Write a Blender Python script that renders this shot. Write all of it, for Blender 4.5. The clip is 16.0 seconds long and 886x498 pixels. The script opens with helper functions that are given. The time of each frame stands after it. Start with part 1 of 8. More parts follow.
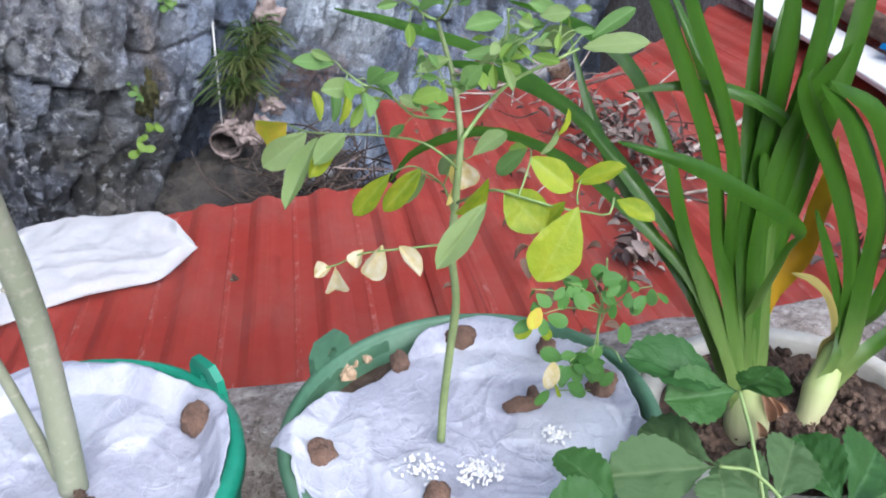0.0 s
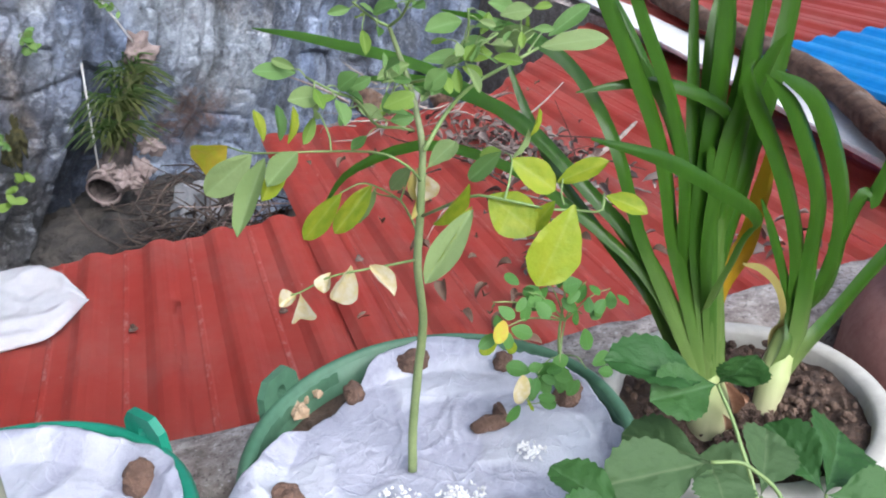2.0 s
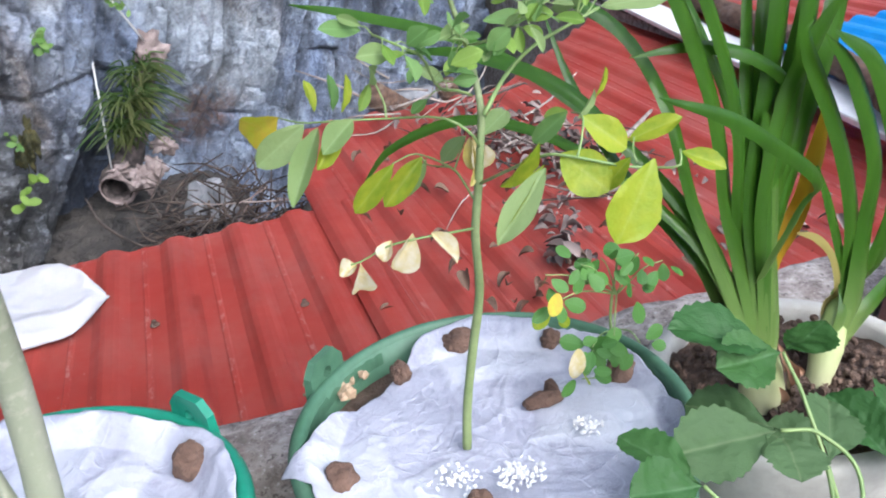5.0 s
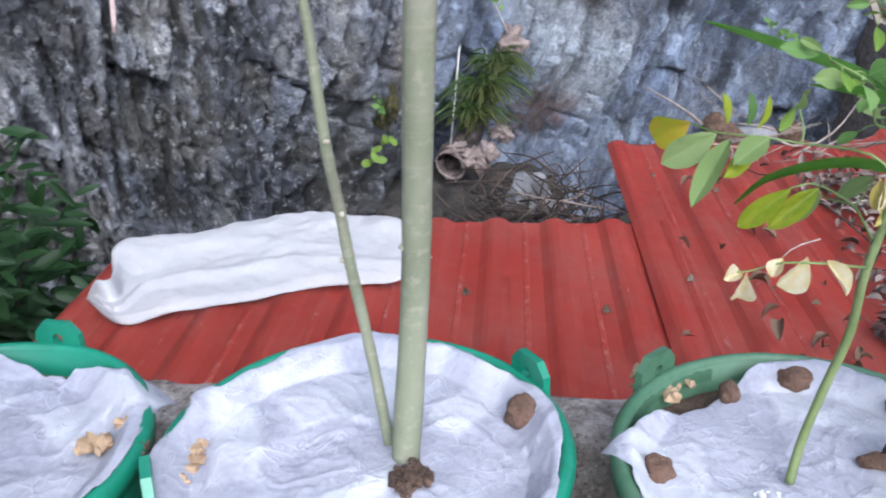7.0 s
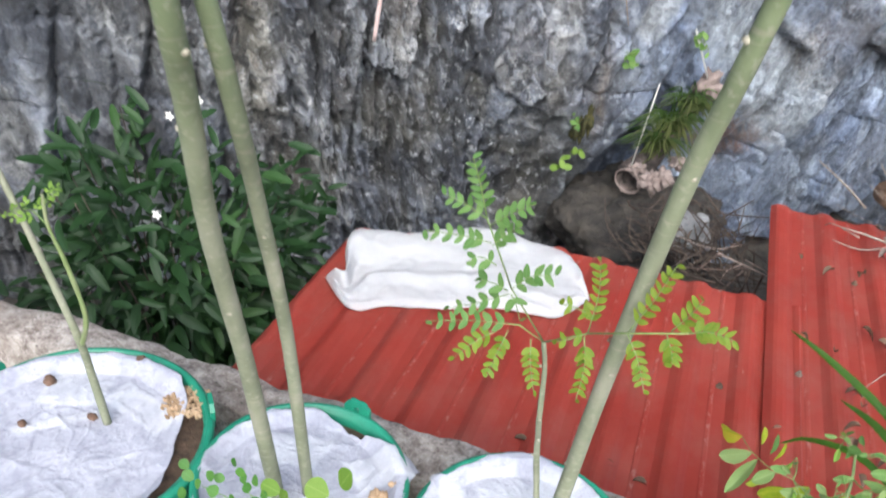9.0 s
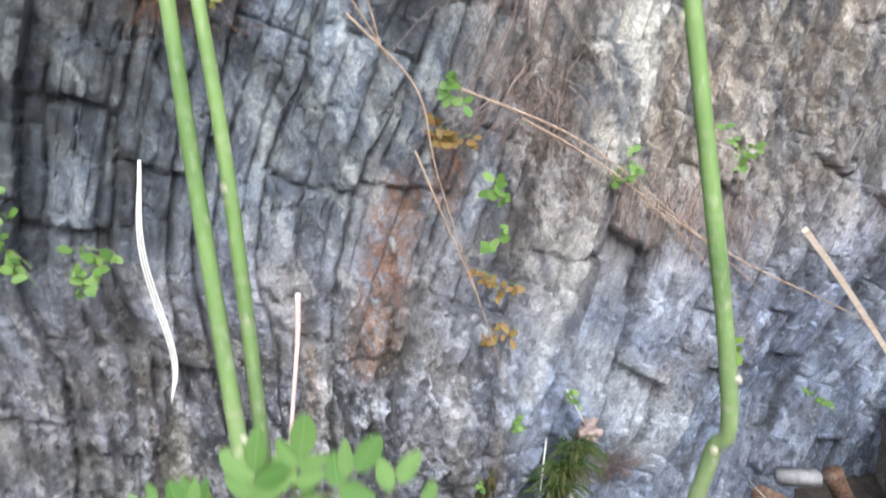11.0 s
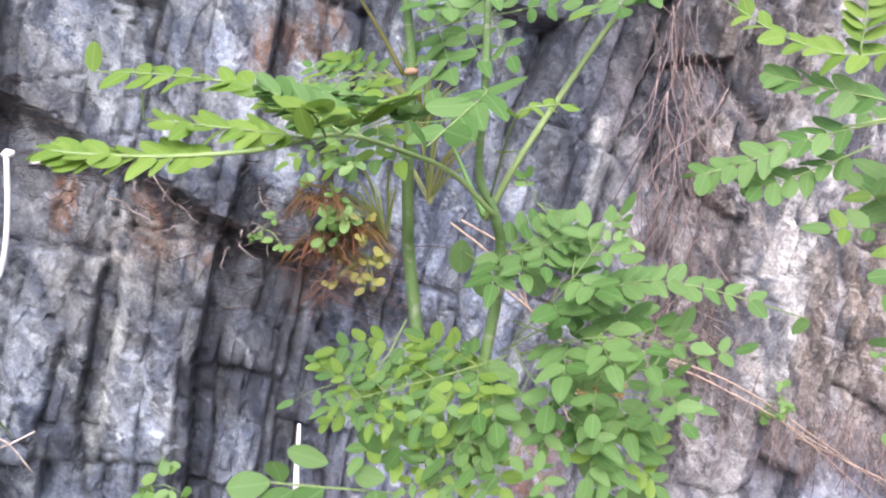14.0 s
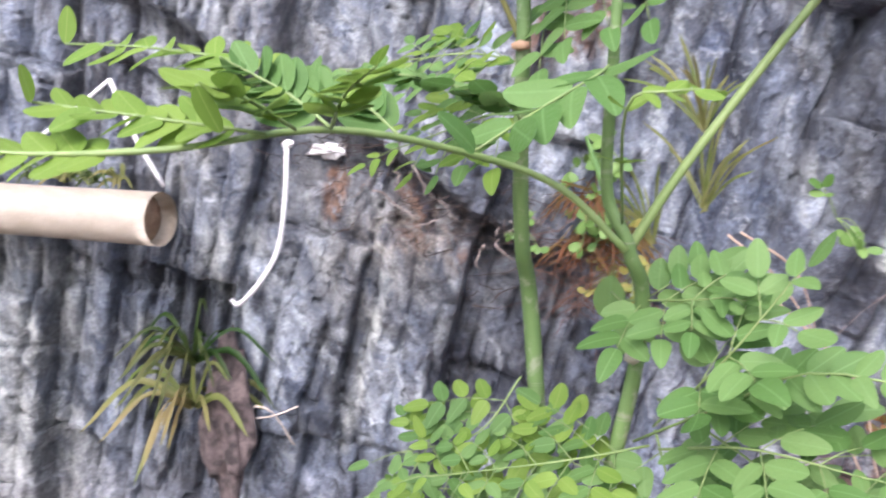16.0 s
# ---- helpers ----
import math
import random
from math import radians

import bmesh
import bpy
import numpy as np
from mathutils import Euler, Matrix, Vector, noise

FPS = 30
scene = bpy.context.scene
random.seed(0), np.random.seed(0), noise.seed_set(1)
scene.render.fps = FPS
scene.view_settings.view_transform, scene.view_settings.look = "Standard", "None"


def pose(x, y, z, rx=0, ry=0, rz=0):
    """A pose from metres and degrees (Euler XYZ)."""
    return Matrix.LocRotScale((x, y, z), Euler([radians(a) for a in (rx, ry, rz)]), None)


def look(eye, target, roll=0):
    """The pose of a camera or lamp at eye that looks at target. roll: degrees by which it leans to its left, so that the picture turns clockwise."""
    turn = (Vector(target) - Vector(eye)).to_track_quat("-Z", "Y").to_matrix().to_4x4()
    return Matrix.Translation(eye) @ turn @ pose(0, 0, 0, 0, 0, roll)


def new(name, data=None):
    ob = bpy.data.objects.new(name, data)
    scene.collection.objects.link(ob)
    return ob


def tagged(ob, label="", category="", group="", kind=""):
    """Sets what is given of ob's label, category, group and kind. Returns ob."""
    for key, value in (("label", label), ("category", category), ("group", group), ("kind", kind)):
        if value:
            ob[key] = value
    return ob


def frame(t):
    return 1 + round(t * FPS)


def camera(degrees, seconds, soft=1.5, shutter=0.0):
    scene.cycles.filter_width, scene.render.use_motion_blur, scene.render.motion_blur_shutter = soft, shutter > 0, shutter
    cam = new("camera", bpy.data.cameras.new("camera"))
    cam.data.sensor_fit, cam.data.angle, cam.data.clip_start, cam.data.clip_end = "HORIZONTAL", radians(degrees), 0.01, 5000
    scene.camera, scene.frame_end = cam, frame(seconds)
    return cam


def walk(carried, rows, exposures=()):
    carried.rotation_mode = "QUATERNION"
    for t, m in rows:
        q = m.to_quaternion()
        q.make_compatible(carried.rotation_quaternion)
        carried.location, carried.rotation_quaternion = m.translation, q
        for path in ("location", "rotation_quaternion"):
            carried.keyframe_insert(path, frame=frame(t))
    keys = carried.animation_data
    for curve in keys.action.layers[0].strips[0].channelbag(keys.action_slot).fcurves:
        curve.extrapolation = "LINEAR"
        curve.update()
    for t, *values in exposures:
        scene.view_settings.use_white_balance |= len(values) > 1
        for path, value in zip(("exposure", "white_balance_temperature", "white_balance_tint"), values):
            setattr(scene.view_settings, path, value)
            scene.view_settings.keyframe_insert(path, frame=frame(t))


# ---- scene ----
cam = camera(55.5, 16.0, soft=1.9, shutter=0.4)
PATH = [
    (0, (0.162, 0.116, 0.986), (0.396, 1.863, 0.041), -4.3),
    (0.5, (0.148, 0.127, 0.985), (0.457, 1.875, 0.064), -3.7),
    (1, (0.136, 0.135, 0.98), (0.521, 1.869, 0.061), -3.0),
    (1.5, (0.125, 0.139, 0.979), (0.545, 1.87, 0.069), -3.7),
    (2, (0.109, 0.152, 0.967), (0.62, 1.863, 0.065), -4.9),
    (2.5, (0.093, 0.168, 0.962), (0.691, 1.856, 0.072), -5.9),
    (3, (0.088, 0.172, 0.956), (0.711, 1.869, 0.1), -8.5),
    (5.3, (0.072, 0.164, 0.944), (0.522, 1.89, 0.039), -5.3),
    (5.5, (0.07, 0.161, 0.943), (0.454, 1.905, 0.042), -5.4),
    (6, (0.044, 0.152, 0.945), (0.249, 1.941, 0.074), -2.8),
    (6.5, (0.017, 0.141, 0.947), (0.023, 1.943, 0.08), -2.2),
    (7, (-0.002, 0.124, 0.953), (-0.157, 1.934, 0.116), -1.1),
    (7.2, (-0.007, 0.115, 0.957), (-0.202, 1.921, 0.118), -0.8),
    (7.5, (-0.023, 0.115, 1.009), (-0.333, 1.825, 0.018), -0.5),
    (7.8, (-0.091, 0.051, 1.184), (-0.49, 1.664, 0.072), 3.6),
    (8, (-0.035, 0.046, 1.283), (-0.454, 1.645, 0.158), 4.2),
    (8.2, (-0.033, 0.012, 1.37), (-0.523, 1.612, 0.275), 4.1),
    (8.5, (-0.049, -0.064, 1.466), (-0.517, 1.534, 0.358), 5.7),
    (9, (-0.033, -0.174, 1.544), (-0.514, 1.45, 0.481), 5.8),
    (9.3, (-0.038, -0.23, 1.597), (-0.518, 1.471, 0.662), 6.3),
    (9.5, (-0.037, -0.253, 1.639), (-0.476, 1.501, 0.784), 4.5),
    (10, (-0.044, -0.329, 1.7), (-0.447, 1.519, 1.049), 1.6),
    (10.2, (-0.046, -0.357, 1.722), (-0.433, 1.526, 1.169), 1.1),
    (12.3, (-0.164, -0.431, 2.548), (-0.41, 1.527, 2.228), -2.6),
    (12.5, (-0.158, -0.431, 2.564), (-0.441, 1.527, 2.27), -2.6),
    (13, (-0.186, -0.437, 2.577), (-0.553, 1.516, 2.347), -2.1),
    (13.5, (-0.213, -0.429, 2.584), (-0.721, 1.496, 2.394), -1.9),
    (14, (-0.223, -0.412, 2.599), (-0.776, 1.503, 2.435), -2.0),
    (14.5, (-0.213, -0.346, 2.615), (-0.871, 1.539, 2.504), -1.6),
    (15, (-0.189, -0.314, 2.629), (-0.991, 1.516, 2.543), -0.8),
    (15.5, (-0.183, -0.264, 2.62), (-1.157, 1.479, 2.502), -0.3),
    (16, (-0.181, -0.221, 2.606), (-1.357, 1.389, 2.446), 0.4),
]
EXPOSURES = [(0.0, 0.92, 5500, 10), (2.0, 0.88, 5600, 10), (3.0, 1.1, 5600, 10), (5.5, 1.05, 5450, 10), (6.0, 0.92, 5400, 10), (7.0, 0.82, 5450, 10), (8.0, 0.76, 5800, 6), (9.0, 1.0, 5900, 6), (10.0, 1.18, 5950, 5), (12.5, 1.27, 5800, 19), (16.0, 1.38, 5800, 24)]
walk(cam, [(t, look(eye, target, roll)) for t, eye, target, roll in PATH], EXPOSURES)

# ---- world and light: a bright overcast sky ----
world = bpy.data.worlds.new("sky")
scene.world = world
world.use_nodes = True
wn, wl = world.node_tree.nodes, world.node_tree.links
sky = wn.new("ShaderNodeTexSky")
sky.sky_type, sky.sun_disc = "NISHITA", False
sky.sun_elevation, sky.sun_rotation = radians(42), radians(162)
sky.dust_density, sky.air_density = 6.0, 1.0
soften = wn.new("ShaderNodeMix")
soften.data_type = "RGBA"
soften.inputs[0].default_value = 0.30
grey = wn.new("ShaderNodeRGBToBW")
wl.new(sky.outputs[0], grey.inputs[0])
wl.new(sky.outputs[0], soften.inputs[6])
wl.new(grey.outputs[0], soften.inputs[7])
wl.new(soften.outputs[2], wn["Background"].inputs[0])
wn["Background"].inputs[1].default_value = 0.205
sun = new("sun", bpy.data.lights.new("sun", "SUN"))
sun.data.energy, sun.data.angle, sun.data.color = 0.6, radians(60), (0.98, 0.99, 1.0)
sun.matrix_world = look((2.0, -5.0, 5.2), (0, 1, 0))

# ---- materials ----
class Mat:
    """A node material: a few short helpers over bpy's nodes."""

    def __init__(self, name, rough=0.6, metal=0.0, spec=0.5):
        self.m = bpy.data.materials.new(name)
        self.m.use_nodes = True
        self.n, self.l = self.m.node_tree.nodes, self.m.node_tree.links
        self.b = self.n["Principled BSDF"]
        self.b.inputs["Roughness"].default_value = rough
        self.b.inputs["Metallic"].default_value = metal
        self.b.inputs["Specular IOR Level"].default_value = spec
        self.co = self.n.new("ShaderNodeTexCoord").outputs["Object"]

    def world_co(self):
        self.co = self.n.new("ShaderNodeNewGeometry").outputs["Position"]
        return self

    def put(self, key, value):
        if hasattr(value, "is_output"):
            self.l.new(value, self.b.inputs[key])
        else:
            self.b.inputs[key].default_value = value
        return self

    def mapped(self, scale=(1, 1, 1), rot=(0, 0, 0), co=None):
        k = self.n.new("ShaderNodeMapping")
        k.inputs["Scale"].default_value = scale
        k.inputs["Rotation"].default_value = [radians(a) for a in rot]
        self.l.new(co or self.co, k.inputs[0])
        return k.outputs[0]

    def noise(self, scale, detail=4, rough=0.55, co=None, warp=0.0):
        k = self.n.new("ShaderNodeTexNoise")
        k.inputs["Scale"].default_value, k.inputs["Detail"].default_value = scale, detail
        k.inputs["Roughness"].default_value, k.inputs["Distortion"].default_value = rough, warp
        self.l.new(co or self.co, k.inputs["Vector"])
        return k.outputs["Fac"]

    def cells(self, scale, co=None, feature="F1", out="Distance"):
        k = self.n.new("ShaderNodeTexVoronoi")
        k.feature = feature
        k.inputs["Scale"].default_value = scale
        self.l.new(co or self.co, k.inputs["Vector"])
        return k.outputs[out]

    def ramp(self, fac, *stops):
        k = self.n.new("ShaderNodeValToRGB")
        el = k.color_ramp.elements
        while len(el) < len(stops):
            el.new(0.5)
        for e, (p, c) in zip(el, stops):
            e.position = p
            e.color = (*c, 1) if isinstance(c, tuple) else (c, c, c, 1)
        self.l.new(fac, k.inputs[0])
        return k.outputs[0]

    def mix(self, fac, a, b, how="MIX"):
        k = self.n.new("ShaderNodeMix")
        k.data_type, k.blend_type = "RGBA", how
        for i, v in ((0, fac), (6, a), (7, b)):
            if hasattr(v, "is_output"):
                self.l.new(v, k.inputs[i])
            elif i == 0:
                k.inputs[0].default_value = v
            else:
                k.inputs[i].default_value = (*v, 1) if isinstance(v, tuple) else (v, v, v, 1)
        return k.outputs[2]

    def math(self, op, a, b=0.0):
        k = self.n.new("ShaderNodeMath")
        k.operation = op
        for i, v in enumerate((a, b)):
            if hasattr(v, "is_output"):
                self.l.new(v, k.inputs[i])
            else:
                k.inputs[i].default_value = v
        return k.outputs[0]

    def random(self):
        return self.n.new("ShaderNodeObjectInfo").outputs["Random"]

    def island(self):
        return self.n.new("ShaderNodeNewGeometry").outputs["Random Per Island"]

    def attr(self, name):
        k = self.n.new("ShaderNodeAttribute")
        k.attribute_name = name
        return k.outputs["Fac"]

    def bump(self, height, strength=0.3, depth=0.005):
        k = self.n.new("ShaderNodeBump")
        k.inputs["Strength"].default_value, k.inputs["Distance"].default_value = strength, depth
        self.l.new(height, k.inputs["Height"])
        self.l.new(k.outputs[0], self.b.inputs["Normal"])
        return self

    def lit_through(self, colour, share=0.35):
        """Light passing through a thin leaf or cloth."""
        t, mx = self.n.new("ShaderNodeBsdfTranslucent"), self.n.new("ShaderNodeMixShader")
        if hasattr(colour, "is_output"):
            self.l.new(colour, t.inputs[0])
        else:
            t.inputs[0].default_value = (*colour, 1)
        mx.inputs[0].default_value = share
        self.l.new(self.b.outputs[0], mx.inputs[1])
        self.l.new(t.outputs[0], mx.inputs[2])
        self.l.new(mx.outputs[0], self.n["Material Output"].inputs[0])
        return self


def leaf_material(name, dark, light, rough=0.45, share=0.3, blotch=None, vein=None):
    k = Mat(name, rough, spec=0.35)
    tone = k.mix(k.random(), dark, light)
    if blotch:
        tone = k.mix(k.ramp(k.noise(2.2, 3), (0.42, 0.0), (0.62, 1.0)), tone, blotch)
    tone = k.mix(k.math("MULTIPLY", k.noise(7, 4), 0.22), tone, tuple(0.7 * c for c in dark))
    if vein:
        x = k.n.new("ShaderNodeSeparateXYZ")
        k.l.new(k.co, x.inputs[0])
        rib = k.ramp(k.math("ABSOLUTE", x.outputs[0]), (0.0, 1.0), (0.03, 0.0))
        tone = k.mix(k.math("MULTIPLY", rib, 0.4), tone, vein)
    k.put("Base Color", tone)
    k.bump(k.noise(9, 3), 0.15, 0.02)
    return k.lit_through(tone, share).m


M = {}
M["leaf"] = leaf_material("moringa_leaf", (0.076, 0.170, 0.036), (0.158, 0.270, 0.080), 0.6, 0.42, vein=(0.18, 0.32, 0.11))
M["leaf_new"] = leaf_material("moringa_young_leaf", (0.125, 0.225, 0.028), (0.195, 0.300, 0.050), 0.6, 0.42, vein=(0.25, 0.35, 0.09))
M["leaf_fresh"] = leaf_material("moringa_fresh_leaf", (0.088, 0.178, 0.012), (0.160, 0.245, 0.020), 0.6, 0.40, blotch=(0.20, 0.22, 0.020), vein=(0.24, 0.25, 0.05))
M["leaf_dull"] = leaf_material("moringa_leaf_dull", (0.16, 0.24, 0.075), (0.24, 0.32, 0.125), 0.65, 0.4, vein=(0.27, 0.36, 0.16))
M["leaf_yellow"] = leaf_material("moringa_leaf_yellowing", (0.185, 0.265, 0.010), (0.255, 0.325, 0.016), 0.5, 0.42, blotch=(0.31, 0.35, 0.018), vein=(0.32, 0.37, 0.07))
M["leaf_pale"] = leaf_material("moringa_leaf_bleached", (0.48, 0.38, 0.14), (0.60, 0.52, 0.30), 0.6, 0.35, blotch=(0.62, 0.57, 0.42))
M["leaf_gold"] = leaf_material("moringa_leaf_orange", (0.42, 0.31, 0.020), (0.47, 0.37, 0.035), 0.5, 0.35, blotch=(0.40, 0.42, 0.02))
M["leaf_straw"] = leaf_material("straw_coloured_leaf", (0.36, 0.31, 0.10), (0.44, 0.39, 0.15), 0.6, 0.35, blotch=(0.42, 0.34, 0.07))
M["strap_gold"] = leaf_material("golden_lily_blade", (0.46, 0.27, 0.008), (0.52, 0.33, 0.012), 0.5, 0.3, blotch=(0.42, 0.34, 0.02))
M["fern_dry"] = leaf_material("withered_fern", (0.11, 0.05, 0.022), (0.25, 0.20, 0.04), 0.7, 0.25, blotch=(0.20, 0.09, 0.04))
M["fern_green"] = leaf_material("yellowing_fern", (0.10, 0.15, 0.03), (0.27, 0.29, 0.05), 0.6, 0.3, blotch=(0.24, 0.17, 0.05))
M["leaf_dark"] = leaf_material("seedling_leaf", (0.045, 0.135, 0.02), (0.085, 0.20, 0.035), 0.5, 0.3, vein=(0.1, 0.22, 0.06))
M["shrub_leaf"] = leaf_material("shrub_leaf", (0.011, 0.036, 0.009), (0.03, 0.075, 0.016), 0.55, 0.2, vein=(0.05, 0.1, 0.04))
M["berry_leaf"] = leaf_material("strawberry_leaf", (0.024, 0.080, 0.014), (0.042, 0.108, 0.022), 0.6, 0.25, vein=(0.10, 0.19, 0.08))
M["berry_back"] = leaf_material("strawberry_leaf_underside", (0.046, 0.092, 0.030), (0.066, 0.118, 0.042), 0.7, 0.3, vein=(0.14, 0.18, 0.085))
M["weed_leaf"] = leaf_material("weed_leaf", (0.08, 0.17, 0.035), (0.15, 0.25, 0.06), 0.5, 0.3)
M["weed_red"] = leaf_material("weed_reddish", (0.13, 0.045, 0.02), (0.22, 0.10, 0.04), 0.6, 0.3, blotch=(0.16, 0.18, 0.04))
M["grass"] = leaf_material("grass_blade", (0.025, 0.075, 0.012), (0.075, 0.15, 0.03), 0.5, 0.25, blotch=(0.14, 0.15, 0.05))
M["grass_yellow"] = leaf_material("yellowing_blade", (0.14, 0.21, 0.05), (0.28, 0.31, 0.10), 0.5, 0.3, blotch=(0.36, 0.3, 0.14))
M["dry"] = leaf_material("dry_leaf", (0.07, 0.04, 0.025), (0.19, 0.12, 0.08), 0.8, 0.1, blotch=(0.14, 0.09, 0.06))


def strap_material():
    k = Mat("lily_blade", 0.30)
    st = k.noise(1.0, 3, co=k.mapped((60, 60, 1.2)))
    tone = k.mix(st, (0.024, 0.090, 0.006), (0.072, 0.180, 0.012))
    tone = k.mix(k.math("MULTIPLY", k.attr("root"), 0.9), tone, (0.36, 0.45, 0.16))
    tone = k.mix(k.math("MULTIPLY", k.random(), 0.3), tone, (0.10, 0.22, 0.02))
    k.put("Base Color", tone)
    k.bump(st, 0.25, 0.002)
    return k.lit_through(tone, 0.22).m


M["strap"] = strap_material()


def simple(name, a, b, scale, rough=0.7, bump=0.3, depth=0.004, stretch=(1, 1, 1), third=None, metal=0.0, spec=0.5, world=False):
    k = Mat(name, rough, metal, spec)
    if world:
        k.world_co()
    co = k.mapped(stretch)
    big, fine = k.noise(scale, 5, co=co), k.noise(scale * 7, 4, co=co)
    tone = k.mix(k.ramp(big, (0.35, 0.0), (0.65, 1.0)), a, b)
    if third:
        tone = k.mix(k.ramp(k.noise(scale * 0.37, 4, co=co), (0.55, 0.0), (0.68, 1.0)), tone, third)
    k.put("Base Color", k.mix(k.math("MULTIPLY", fine, 0.5), tone, tuple(0.45 * c for c in a)))
    k.put("Roughness", k.math("ADD", k.math("MULTIPLY", fine, 0.3), rough - 0.15))
    k.bump(fine, bump, depth)
    return k.m


def strands(name, a, b):
    """Loose strands, each of its own tone."""
    k = Mat(name, 0.85, spec=0.3)
    tone = k.mix(k.island(), a, b)
    k.put("Base Color", k.mix(k.math("MULTIPLY", k.noise(40, 4), 0.5), tone, tuple(0.5 * c for c in a)))
    k.bump(k.noise(200, 3), 0.3, 0.001)
    return k.m


def bark():
    k = Mat("grey_green_bark", 0.7)
    big, fine = k.noise(16, 5, co=k.mapped((1, 1, 0.5))), k.noise(120, 4)
    tone = k.ramp(big, (0.3, (0.125, 0.140, 0.088)), (0.5, (0.185, 0.198, 0.132)), (0.72, (0.27, 0.262, 0.205)))
    height = k.n.new("ShaderNodeSeparateXYZ")
    k.l.new(k.n.new("ShaderNodeNewGeometry").outputs["Position"], height.inputs[0])
    young = k.ramp(k.math("ADD", k.math("MULTIPLY", height.outputs[2], 0.4), k.math("MULTIPLY", big, 0.12)), (0.50, 0.0), (0.80, 1.0))
    tone = k.mix(young, tone, k.ramp(big, (0.35, (0.065, 0.125, 0.030)), (0.65, (0.125, 0.205, 0.060))))
    ring = k.noise(1.0, 3, 0.6, co=k.mapped((6, 6, 190)), warp=0.4)
    line = k.ramp(ring, (0.60, 0.0), (0.68, 1.0))
    tone = k.mix(k.math("MULTIPLY", line, 0.45), tone, (0.29, 0.265, 0.21))
    tone = k.mix(k.math("MULTIPLY", k.ramp(fine, (0.55, 0.0), (0.7, 1.0)), 0.35), tone, (0.36, 0.34, 0.28))
    k.put("Base Color", tone)
    k.bump(k.math("ADD", k.math("MULTIPLY", ring, 0.6), fine), 0.35, 0.002)
    return k.m


def bulb():
    k = Mat("pale_bulb", 0.5)
    z = k.n.new("ShaderNodeSeparateXYZ")
    k.l.new(k.n.new("ShaderNodeNewGeometry").outputs["Position"], z.inputs[0])
    up = k.ramp(k.math("MULTIPLY", k.math("SUBTRACT", z.outputs[2], 0.440), 14.0), (0.0, 0.0), (1.0, 1.0))
    line = k.noise(1.0, 4, co=k.mapped((70, 70, 4)))
    tone = k.mix(up, k.mix(line, (0.36, 0.34, 0.20), (0.48, 0.46, 0.29)), k.mix(line, (0.18, 0.26, 0.06), (0.30, 0.36, 0.12)))
    k.put("Base Color", tone)
    k.bump(line, 0.3, 0.002)
    return k.m


M["stem_green"] = simple("green_stem", (0.15, 0.20, 0.07), (0.23, 0.28, 0.12), 30, 0.6, 0.3, 0.002, third=(0.27, 0.27, 0.17))
M["petiole"] = simple("petiole", (0.14, 0.22, 0.06), (0.22, 0.30, 0.10), 30, 0.55, 0.1, 0.001)
M["stem_top"] = simple("fresh_green_stem", (0.12, 0.27, 0.06), (0.20, 0.36, 0.10), 25, 0.55, 0.25, 0.002)
M["bark"] = bark()
M["node"] = simple("leaf_scar", (0.32, 0.29, 0.22), (0.46, 0.43, 0.35), 60, 0.8)
M["node_brown"] = simple("brown_leaf_scar", (0.3, 0.18, 0.1), (0.42, 0.28, 0.17), 60, 0.8)
M["pot_green"] = simple("green_plastic", (0.014, 0.165, 0.10), (0.024, 0.22, 0.135), 12, 0.42, 0.08, 0.002, third=(0.04, 0.24, 0.16))
M["pot_faded"] = simple("faded_green_plastic", (0.050, 0.125, 0.068), (0.085, 0.175, 0.105), 12, 0.55, 0.2, 0.002, third=(0.13, 0.20, 0.14))
M["pot_white"] = simple("white_plaster_pot", (0.37, 0.355, 0.31), (0.48, 0.46, 0.41), 14, 0.7, 0.3, 0.003, third=(0.36, 0.33, 0.27))
M["terracotta"] = simple("terracotta", (0.27, 0.105, 0.085), (0.36, 0.175, 0.145), 16, 0.75, 0.5, 0.004, third=(0.42, 0.30, 0.27))
M["soil"] = simple("potting_soil", (0.060, 0.036, 0.024), (0.165, 0.100, 0.066), 45, 0.95, 0.9, 0.012, third=(0.20, 0.13, 0.09))
M["clod"] = simple("brown_clod", (0.09, 0.05, 0.033), (0.21, 0.125, 0.085), 50, 0.95, 0.9, 0.006)
M["chip"] = simple("wood_chip", (0.27, 0.175, 0.10), (0.46, 0.33, 0.21), 30, 0.85, 0.4, 0.003)
M["perlite"] = simple("white_perlite", (0.72, 0.71, 0.68), (0.85, 0.84, 0.81), 60, 0.9, 0.5, 0.003)
M["bulb"] = bulb()
M["flake"] = simple("pinkish_husk_flake", (0.16, 0.12, 0.108), (0.30, 0.24, 0.22), 24, 0.85, 0.6, 0.005)
M["husk"] = simple("papery_husk", (0.22, 0.11, 0.06), (0.40, 0.25, 0.15), 30, 0.7, 0.4, 0.003)
M["twig"] = simple("grey_twig", (0.20, 0.16, 0.13), (0.40, 0.35, 0.31), 30, 0.9, 0.5, 0.002)
M["brush"] = simple("dead_brush", (0.022, 0.016, 0.013), (0.10, 0.072, 0.055), 20, 0.95, 0.5, 0.002)
M["root"] = strands("hanging_root", (0.10, 0.066, 0.056), (0.42, 0.34, 0.30))
M["litter"] = strands("leaf_litter", (0.060, 0.042, 0.036), (0.29, 0.23, 0.205))
M["fern_root"] = strands("reddish_dry_root", (0.075, 0.038, 0.026), (0.22, 0.125, 0.075))
